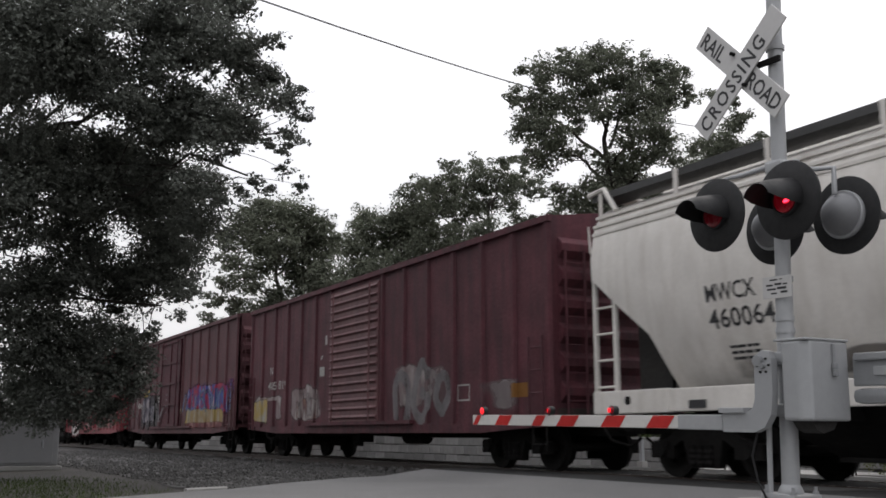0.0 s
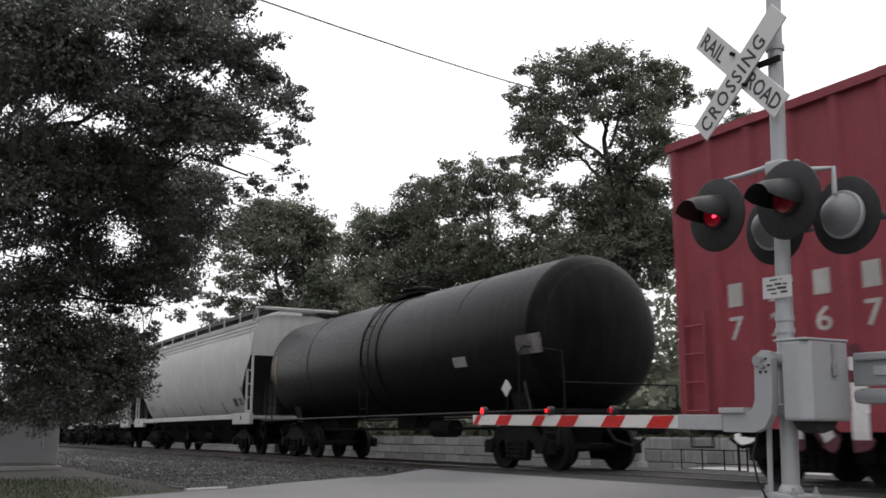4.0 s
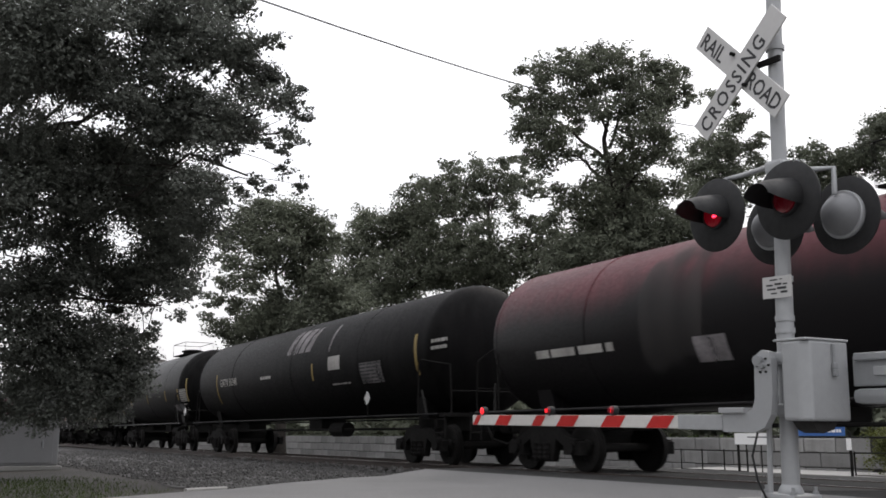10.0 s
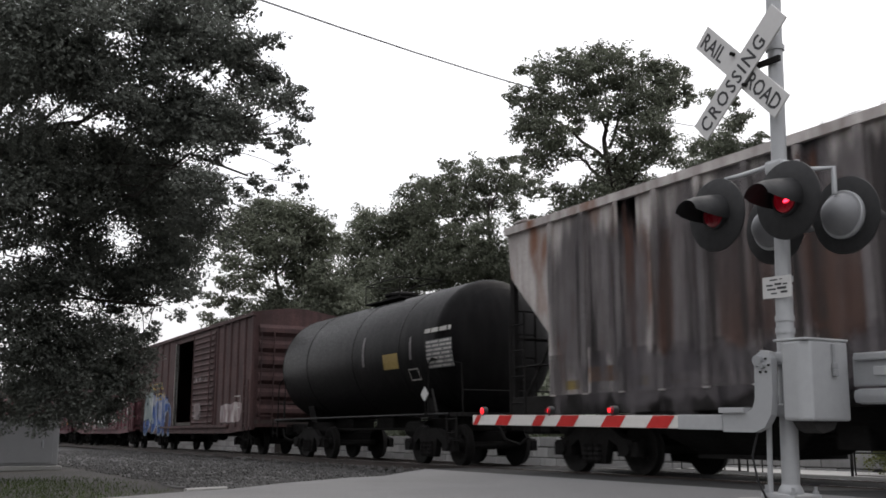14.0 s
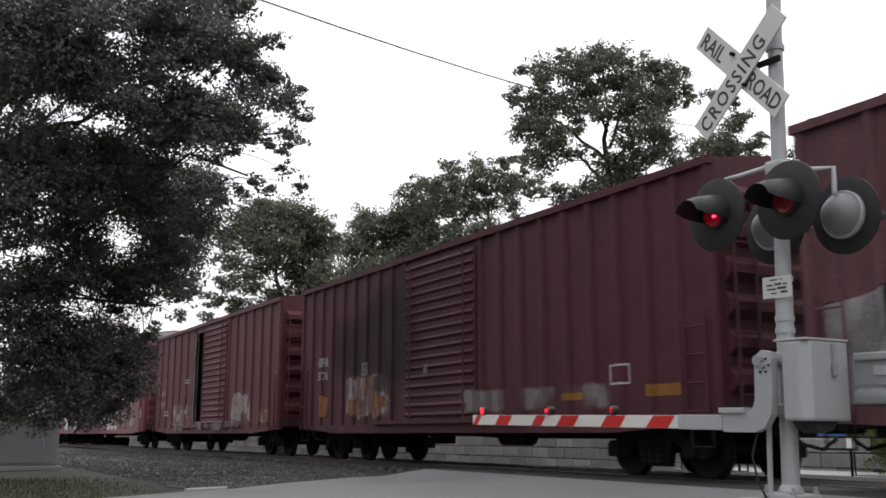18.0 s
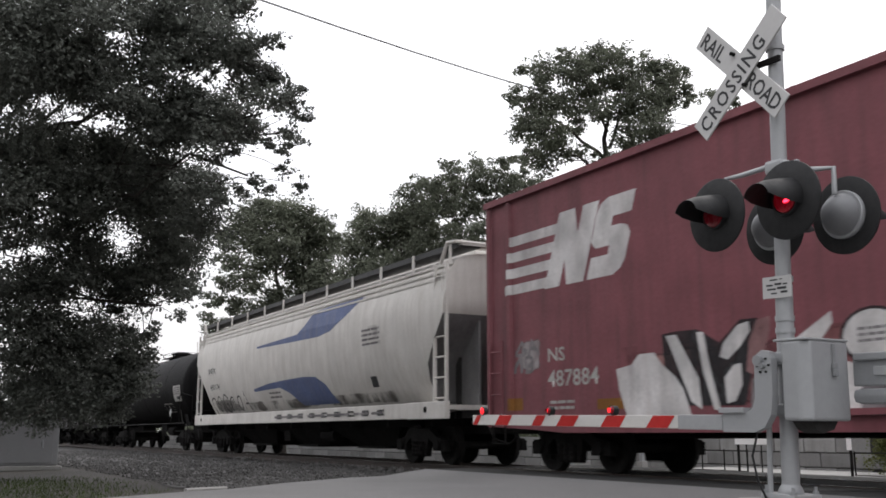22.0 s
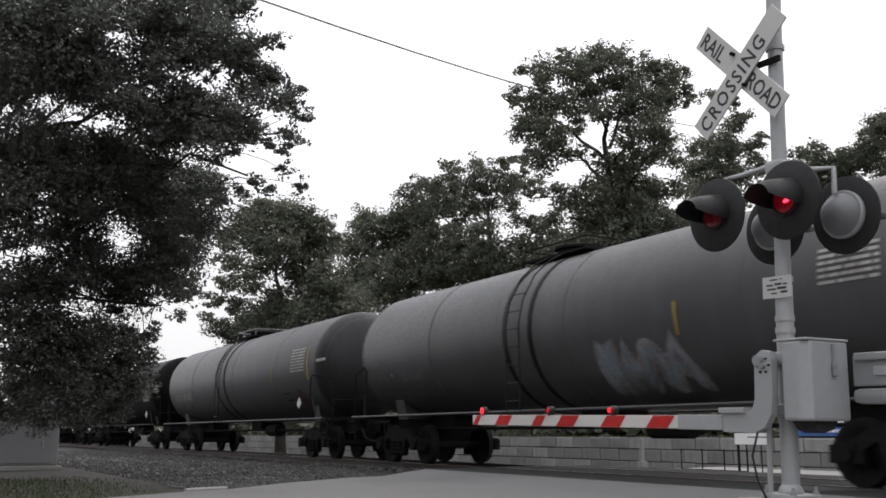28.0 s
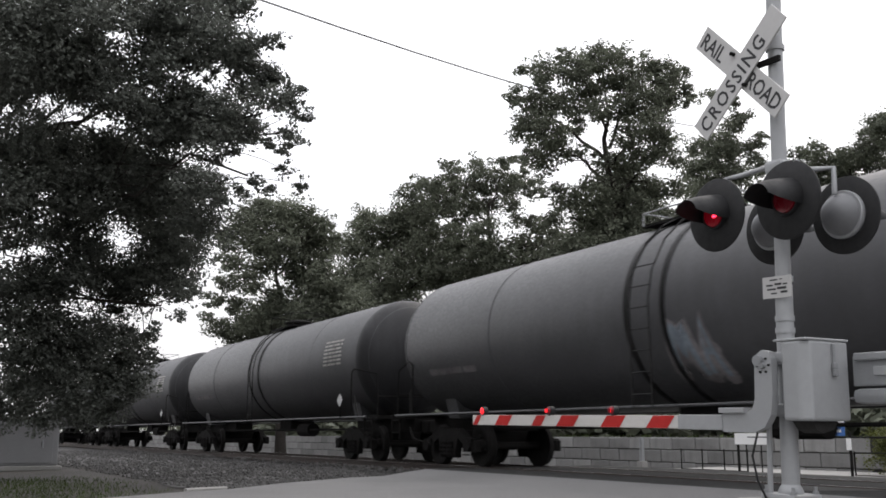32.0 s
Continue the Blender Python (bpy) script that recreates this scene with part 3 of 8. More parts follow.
def words(car, text, x0, x1, z0, z1, material, lift=0.006, bold=0.012):
    """Stencilled characters in the built-in font, fitted to a space on the car's side."""
    cu = bpy.data.curves.new("stencil_letters", "FONT")
    cu.body, cu.size, cu.offset, cu.resolution_u = text, 1.0, bold, 2
    ob = bpy.data.objects.new("stencil_letters", cu)
    scene.collection.objects.link(ob)
    me = bpy.data.meshes.new_from_object(ob.evaluated_get(bpy.context.evaluated_depsgraph_get()))
    bpy.data.objects.remove(ob)
    xs, ys = [v.co.x for v in me.vertices], [v.co.y for v in me.vertices]
    sx, sy = (x1 - x0) / (max(xs) - min(xs)), (z1 - z0) / (max(ys) - min(ys))
    for v in me.vertices:
        v.co = (x0 + (v.co.x - min(xs)) * sx, -lift, z0 + (v.co.y - min(ys)) * sy)
    me.materials.clear()
    me.materials.append(material)
    return part("stencil_letters", lay(me, car), None, car)


STROKES = {
    "D": [[(.1, 0), (.1, 1), (.6, .95), (.92, .6), (.88, .25), (.55, 0), (.1, 0)]],
    "I": [[(.5, 0), (.5, 1)]],
    "R": [[(.1, 0), (.12, 1), (.7, .95), (.85, .72), (.6, .5), (.15, .48)], [(.4, .48), (.9, 0)]],
    "T": [[(.0, .92), (1, 1)], [(.5, .95), (.48, 0)]],
    "8": [[(.5, .52), (.15, .75), (.45, 1), (.85, .78), (.5, .52), (.08, .25), (.45, 0), (.92, .25), (.5, .52)]],
    "0": [[(.5, 0), (.1, .25), (.08, .7), (.5, 1), (.9, .72), (.92, .28), (.5, 0)]],
    "W": [[(0, 1), (.2, 0), (.5, .7), (.75, 0), (1, 1)]],
    "A": [[(0, 0), (.45, 1), (.95, 0)], [(.2, .38), (.75, .38)]],
    "L": [[(.2, 1), (.15, .03), (.9, .0)]],
    "E": [[(.9, 1), (.15, .97), (.12, .0), (.92, .03)], [(.14, .5), (.75, .5)]],
    "Z": [[(.05, .97), (.92, 1), (.1, .03), (1, 0)]],
    "M": [[(0, 0), (.15, 1), (.45, .35), (.75, 1), (.95, 0)]],
    "U": [[(.1, 1), (.12, .25), (.45, 0), (.85, .25), (.9, 1)]],
    "S": [[(.9, .85), (.5, 1), (.12, .78), (.5, .52), (.88, .28), (.5, 0), (.08, .18)]],
    "G": [[(.9, .8), (.5, 1), (.1, .6), (.15, .15), (.6, 0), (.9, .3), (.55, .45)]],
    "/": [[(.1, 0), (.9, 1)]], "n": [[(.1, 0), (.1, .6), (.5, .9), (.85, .6), (.85, 0)]],
    "i": [[(.5, 0), (.45, .62)], [(.42, .82), (.5, .96)]],
    "e": [[(.15, .35), (.8, .42), (.7, .7), (.3, .68), (.12, .35), (.4, .04), (.85, .12)]],
    "B": [[(.15, 0), (.12, 1), (.65, .95), (.75, .7), (.3, .52), (.85, .4), (.8, .08), (.15, 0)]],
    "o": [[(.5, .1), (.15, .35), (.35, .8), (.75, .75), (.85, .35), (.5, .1)]],
}


def smooth_line(pts, n=4):
    """A polyline rounded by Catmull-Rom steps."""
    if len(pts) < 4:
        return pts
    out = []
    for i in range(len(pts) - 1):
        p0, p1, p2, p3 = pts[max(0, i - 1)], pts[i], pts[i + 1], pts[min(len(pts) - 1, i + 2)]
        for k in range(n):
            t = k / n
            out.append(tuple(0.5 * (2 * b + (c - a) * t + (2 * a - 5 * b + 4 * c - d) * t * t + (3 * b - a - 3 * c + d) * t ** 3) for a, b, c, d in zip(p0, p1, p2, p3)))
    return out + [pts[-1]]


def sprayed(car, text, x0, x1, z0, z1, coats, seed=0, wild=0.06, rounded=True, lean=0.0, label=""):
    """Sprayed letters in coats: (paint, width of the stroke), widest first."""
    r = random.Random(seed)
    n = len(text)
    w, h = (x1 - x0) / n, z1 - z0
    lines = []
    for i, ch in enumerate(text):
        for st in STROKES.get(ch, []):
            pts = [(x0 + (i + .08 + .84 * u) * w + r.uniform(-wild, wild) * w + lean * v * h, z0 + v * h * (1 - 0.12 * r.random()) + r.uniform(-wild, wild) * h * .5) for u, v in st]
            lines.append(smooth_line(pts) if rounded else pts)
    for k, (paint, width) in enumerate(coats):
        mb = Mb()
        for j, ln in enumerate(lines):
            mb.ribbon(ln, width * r.uniform(.85, 1.15), -0.004 - 0.0035 * k - 0.0002 * (j % 9))
            if rounded and width > 0.2:
                for p in (ln[0], ln[-1]):
                    mb.blob(p[0], p[1], width / 2, width / 2, -0.004 - 0.0035 * k - 0.0002 * (j % 9), r, n=9)
        decal("graffiti", mb, paint, car, label if k == 0 else "")


def wash(car, x0, x1, z0, z1, material, lift=0.003):
    """A field of old spray paint or stains with soft edges."""
    return patch(car, x0, x1, z0, z1, material, lift, "old_paint")


def arch(car, x0, x1, z0, z1, paint, lift=0.004, lean=0.0, square=2.6, n=18):
    """A fat sprayed letter body: upright sides and a rounded top."""
    c, w, m = (x0 + x1) / 2, (x1 - x0) / 2, z0 + (z1 - z0) * 0.35
    pts = [(x0, z0), (x1, z0)]
    for i in range(n + 1):
        t = math.pi * i / n
        u, v = math.cos(t), math.sin(t)
        k = (abs(u) ** square + abs(v) ** square) ** (-1 / square)
        pts.append((c + w * u * k + lean * v, m + (z1 - m) * v * k))
    return polygon(car, pts, paint, lift, "graffiti")


def polygon(car, pts, paint, lift=0.004, name="painted_shape"):
    return decal(name, Mb().add([(x, -lift, z) for x, z in pts], [tuple(range(len(pts)))]), paint, car)


def wildstyle(car):
    """Sprayed letters on the long boxcar: a cloud, leaning strokes and two ovals."""
    for paint, lift, pts in (
        (G_BLACK, 0.0040, [(-8.22, 2.13), (-7.94, 2.15), (-7.48, 2.14), (-7.05, 1.92), (-6.65, 2.2), (-6.34, 2.19), (-6.39, 1.76), (-6.63, 1.04), (-8.14, 1.07)]),
        (G_WHITE, 0.0050, [(-9.3, 1.67), (-8.93, 1.72), (-8.75, 1.87), (-8.4, 1.87), (-8.23, 1.68), (-7.96, 1.49), (-7.8, 1.3), (-7.65, 0.91), (-9.07, 0.93), (-9.24, 1.35)]),
        (G_WHITE, 0.0056, [(-8.13, 2.1), (-7.91, 2.1), (-7.48, 1.44), (-7.44, 1.0), (-7.65, 1.12)]),
        (G_WHITE, 0.0062, [(-7.49, 2.1), (-7.35, 2.09), (-7.25, 1.58), (-7.08, 0.99), (-7.2, 0.99), (-7.39, 1.53)]),
        (G_WHITE, 0.0050, [(-7.06, 1.72), (-6.97, 1.91), (-6.7, 2.13), (-6.5, 2.16), (-6.48, 2.03), (-6.66, 1.84), (-6.91, 1.67)]),
        (G_PINK, 0.0056, [(-6.58, 1.49), (-6.51, 1.89), (-6.36, 2.16), (-6.12, 2.2), (-6.13, 2.03), (-6.31, 1.59), (-6.46, 1.44)]),
        (G_WHITE, 0.0062, [(-6.81, 1.59), (-6.67, 1.61), (-6.66, 1.32), (-6.8, 1.1), (-6.96, 1.07), (-6.99, 1.42)]),
        (G_GREY, 0.0044, [(-6.55, 0.9), (-6.49, 1.37), (-6.29, 1.52), (-5.93, 1.53), (-5.67, 1.37), (-5.65, 0.89)]),
        (G_RED, 0.0038, [(-6.1, 1.64), (-5.31, 1.7), (-5.08, 1.48), (-5.42, 1.23), (-5.72, 1.29), (-5.84, 1.46)]),
        (G_WHITE, 0.0048, [(-6.08, 1.69), (-5.83, 1.81), (-5.16, 2.16), (-5.15, 2.01), (-5.39, 1.76), (-5.83, 1.65)]),
        (G_WHITE, 0.0054, [(-5.79, 1.63), (-5.34, 1.66), (-5.41, 1.49), (-5.67, 1.48)]),
        (G_WHITE, 0.0046, [(-5.63, 1.21), (-5.16, 1.37), (-4.99, 1.53), (-4.76, 1.46), (-4.84, 0.88), (-5.61, 0.89)]),
        (G_GREY, 0.0052, [(-4.76, 1.44), (-4.49, 1.46), (-4.09, 1.31), (-3.87, 0.86), (-4.84, 0.88)]),
        (G_BLACK, 0.0058, [(-4.6, 1.41), (-4.47, 1.42), (-4.24, 1.24), (-4.23, 1.17)]),
        (G_WHITE, 0.0064, [(-4.49, 1.45), (-4.34, 1.44), (-4.0, 1.26), (-3.85, 0.88), (-4.11, 0.88), (-4.2, 1.19)]),
    ):
        polygon(car, pts, paint, lift, "graffiti")
    for x, z, rx, rz in ((-4.59, 1.81, 0.42, 0.31), (-3.64, 1.74, 0.38, 0.29)):
        for paint, lift, k in ((G_BLACK, 0.0068, 1.12), (G_WHITE, 0.0074, 1.0)):
            polygon(car, [(x + rx * k * math.cos(math.tau * i / 20), z + rz * k * math.sin(math.tau * i / 20)) for i in range(20)], paint, lift, "graffiti")
        fine_print(car, 59, x - rx * 0.5, x + rx * 0.5, z - rz * 0.3, z + rz * 0.4, G_GREY, 3, 0.009)


def emblem(car, x0, x1, z0, z1, paint):
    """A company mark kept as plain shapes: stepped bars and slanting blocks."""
    w, h = x1 - x0, z1 - z0
    for k in range(4):
        z = z0 + h * (0.02 + 0.235 * k)
        polygon(car, [(x0 + 0.02 * w * k, z), (x0 + w * (.34 + .05 * k), z), (x0 + w * (.365 + .05 * k), z + h * .14), (x0 + 0.02 * w * k, z + h * .14)], paint, name="emblem")
    def block(lift, *pts):
        polygon(car, [(x0 + w * (u + 0.13 * v), z0 + h * v) for u, v in pts], paint, lift, "emblem")

    block(0.0046, (.34, 0), (.455, 0), (.455, 1), (.34, 1))
    block(0.0052, (.51, 0), (.63, 0), (.46, 1), (.35, 1))
    block(0.0058, (.52, 0), (.635, 0), (.635, 1), (.52, 1))
    block(0.0046, (.66, 0), (.84, 0), (.88, .06), (.9, .16), (.9, .27), (.66, .27))
    block(0.0052, (.775, .24), (.9, .24), (.9, .48), (.87, .58), (.82, .62), (.775, .62))
    block(0.0058, (.68, .38), (.8, .38), (.8, .62), (.66, .62), (.65, .44))
    block(0.0064, (.64, .46), (.76, .4), (.76, .8), (.64, .8))
    block(0.0070, (.64, .74), (.88, .74), (.88, 1), (.7, 1), (.66, .95), (.64, .86))


def start(name, qf, qr, label, category="railcar"):
    car = thing(name, (0, TRACK_Y, 0), label, category, "cars of the freight train")
    CARS.append((car, (qf + qr) / 2))
    return car, abs(qf - qr)


def boxcar(qf, qr, eave, paint, label, door=(-1.5, 1.5), gap=None, ribs=8, roof_paint=None, end_top=None, door_style="ribbed", door_paint=None, bottom=0.68, flat=False):
    """A steel boxcar. door: the door leaf's span; gap: an opening beside it; ribs: side posts on each side of the door."""
    car, L = start("boxcar", qf, qr, label, "boxcar")
    h = L / 2
    roof_paint = roof_paint or paint
    door_paint = door_paint or paint
    # side walls, split round the doorway
    lo, hi = (min(door[0], gap[0]), max(door[1], gap[1])) if gap else door
    for s in (-1, 1):
        y0, y1 = (-SIDE, -SIDE + 0.08) if s < 0 else (SIDE - 0.08, SIDE)
        a, b = (lo, hi) if s < 0 else (-1.5, 1.5)
        part("side_wall", Mb().box(-h, a, y0, y1, bottom + 0.22, eave), paint, car)
        part("side_wall", Mb().box(b, h, y0, y1, bottom + 0.22, eave), paint, car)
        part("door_header", Mb().box(a, b, y0, y1, eave - 0.28, eave), paint, car)
        part("side_sill", Mb().prism([(-h, bottom + 0.22), (-h, bottom + 0.12), (-h + 1.6, bottom + 0.05), (-h + 2.4, bottom), (h - 2.4, bottom), (h - 1.6, bottom + 0.05), (h, bottom + 0.12), (h, bottom + 0.22)], "y", y0 - 0.02, y1 + 0.02), paint, car)
        part("roof_eave", Mb().box(-h - 0.02, h + 0.02, s * (SIDE + 0.03) - 0.05, s * (SIDE + 0.03) + 0.05, eave - 0.09, eave + 0.03), roof_paint if not end_top else paint, car)
        # door leaf, a little proud of the wall, on its tracks
        dy = s * (SIDE + 0.05)
        d0, d1 = door if s < 0 else (-1.5, 1.5)
        z0, z1 = bottom + 0.28, eave - 0.22
        door_ob = part("door", Mb().box(d0, d1, dy - 0.03, dy + 0.03, z0, z1), door_paint, car)
        mb = Mb()
        if door_style == "ribbed":
            n = int((z1 - z0) / 0.2)
            for i in range(n):
                z = z0 + (i + 0.5) * (z1 - z0) / n
                mb.prism([(dy + s * 0.03, z - 0.055), (dy + s * 0.075, z), (dy + s * 0.03, z + 0.055)], "x", d0 + 0.06, d1 - 0.06)
        else:
            for i in range(4 if d1 - d0 > 4 else 5):
                z = z0 + i * (z1 - z0 - 0.09) / (3 if d1 - d0 > 4 else 4)
                mb.box(d0, d1, min(dy, dy + s * 0.085), max(dy, dy + s * 0.085), z, z + 0.09)
            k = 5 if d1 - d0 > 4 else 3
            for i in range(k):
                x = d0 + i * (d1 - d0 - 0.08) / (k - 1)
                mb.box(x, x + (0.08 if i != 2 or k < 5 else 0.16), min(dy, dy + s * 0.07), max(dy, dy + s * 0.07), z0, z1)
        part("door_rib", mb, door_paint, door_ob)
        if s < 0:
            for x in (d0 + 0.35, d1 - 0.35):
                part("lock_bar", Mb().tube((x, dy - 0.11, z0), (x, dy - 0.11, z1), 0.022), door_paint, door_ob)
        part("door_track", Mb().box(lo - 1.7 if s < 0 else -3, hi + 1.7 if s < 0 else 3, s * (SIDE + 0.02) - 0.09, s * (SIDE + 0.02) + 0.09, bottom + 0.2, bottom + 0.28), paint, car)
    if gap:
        part("door_post", Mb().box(gap[0] - 0.1, gap[0], -SIDE - 0.03, -SIDE + 0.1, bottom + 0.22, eave - 0.25), STENCIL, car, "worn bare-metal door edge")
    part("floor", Mb().box(-h, h, -SIDE + 0.08, SIDE - 0.08, bottom + 0.3, bottom + 0.42), DARKIN, car)
    part("far_lining", Mb().box(-h + 0.1, h - 0.1, SIDE - 0.12, SIDE - 0.085, bottom + 0.42, eave), DARKIN, car)
    # side posts
    z0, z1 = bottom + 0.2, eave - 0.09
    rib = Mb().prism([(-0.09, 0), (-0.045, -0.055), (0.045, -0.055), (0.09, 0)], "z", z0, z1).mesh("side_post", paint)
    posts = []
    if not flat:
        for a, b in ((-h, lo), (hi, h)):
            for i in range(ribs + 1):
                x = a + 0.1 + (b - a - 0.2) * i / ribs
                part("side_post", rib, None, car, at=(x, -SIDE, 0))
                posts.append(x)
    else:
        for x in (-h + 0.1, -h + 0.8, lo - 0.1, hi + 0.1, h - 0.8, h - 0.1):
            part("side_post", rib, None, car, at=(x, -SIDE, 0))
            posts.append(x)
    # ends with deep horizontal corrugations
    for d in (-1, 1):
        x = d * h
        end = part("end_wall", Mb().box(min(x, x - 0.08 * d), max(x, x - 0.08 * d), -SIDE + 0.002, SIDE - 0.002, bottom + 0.2, eave + 0.0), paint, car)
        n = 6 if not flat else 9
        for i in range(n):
            z = bottom + 0.45 + (eave - bottom - 0.75) * (i + 0.5) / n
            k = (eave - bottom) / n * 0.3
            part("end_corrugation", Mb().prism([(x, z - k), (x + 0.13 * d, z - k * 0.35), (x + 0.13 * d, z + k * 0.35), (x, z + k)], "y", -SIDE + 0.14, SIDE - 0.14), paint, end)
        if end_top:
            part("end_top_panel", Mb().prism([(-SIDE, eave - 0.38), (SIDE, eave - 0.38), (SIDE, eave + 0.01), (0, eave + 0.2), (-SIDE, eave + 0.01)], "x", x, x + 0.05 * d), end_top, end, "pale galvanised top panel of the end")
        ladder(car, x - 0.42 * d, -SIDE - 0.09, bottom + 0.1, bottom + 1.7, 0.42, "x", paint, 4)
        ladder(car, x + 0.16 * d, -SIDE + 0.4, bottom + 0.3, eave - 0.6, 0.42, "y", paint)
        part("corner_step", Mb().path([(x - 0.62 * d, -SIDE - 0.02, bottom + 0.2), (x - 0.62 * d, -SIDE - 0.02, bottom - 0.2), (x - 0.2 * d, -SIDE - 0.02, bottom - 0.2), (x - 0.2 * d, -SIDE - 0.02, bottom + 0.2)], 0.02), STEEL, car)
    # peaked roof with raised seams
    part("roof", Mb().prism([(-SIDE - 0.03, eave), (SIDE + 0.03, eave), (0.3, eave + 0.19), (-0.3, eave + 0.19)], "x", -h, h), roof_paint, car)
    mb = Mb()
    for i in range(15):
        x = -h + 0.3 + (L - 0.6) * i / 14
        mb.prism([(-SIDE - 0.03, eave + 0.02), (-SIDE - 0.03, eave + 0.06), (-0.3, eave + 0.24), (0.3, eave + 0.24), (SIDE + 0.03, eave + 0.06), (SIDE + 0.03, eave + 0.02)], "x", x - 0.03, x + 0.03)
    part("roof_seam", mb, roof_paint, car)
    underframe(car, L, 0.62, bottom + 0.3)
    d0, d1 = door
    cuts = [c for x in posts for c in (x - 0.09, x - 0.045, x + 0.045, x + 0.09)] + [d0 - 0.001, d0 + 0.001, d1 - 0.001, d1 + 0.001]

    def depth(x, z):
        if d0 < x < d1:
            return SIDE + 0.16
        k = 0.0
        for p in posts:
            a = abs(x - p)
            if a < 0.09:
                k = max(k, 0.055 if a <= 0.0451 else 0.055 * (0.09 - a) / 0.045)
        return SIDE + 0.02 * (z < bottom + 0.22) + k
    SURF[car.name] = (cuts, [bottom + 0.2199, bottom + 0.2201], depth)
    return car, h


def ring_body(rings, h):
    """A body built of level rings: (z, half width, set-back of the ends)."""
    vs, fs = [], []
    for z, w, e in rings:
        vs += [(-h + e, -w, z), (h - e, -w, z), (h - e, w, z), (-h + e, w, z)]
    for k in range(len(rings) - 1):
        for i in range(4):
            a, b = 4 * k + i, 4 * k + (i + 1) % 4
            fs.append((a, b, b + 4, a + 4))
    n = len(rings)
    fs += [(3, 2, 1, 0), (4 * n - 4, 4 * n - 3, 4 * n - 2, 4 * n - 1)]
    return Mb().add(vs, fs)


WEEP = []                # rain-washed dirt beside the posts of ribbed hoppers


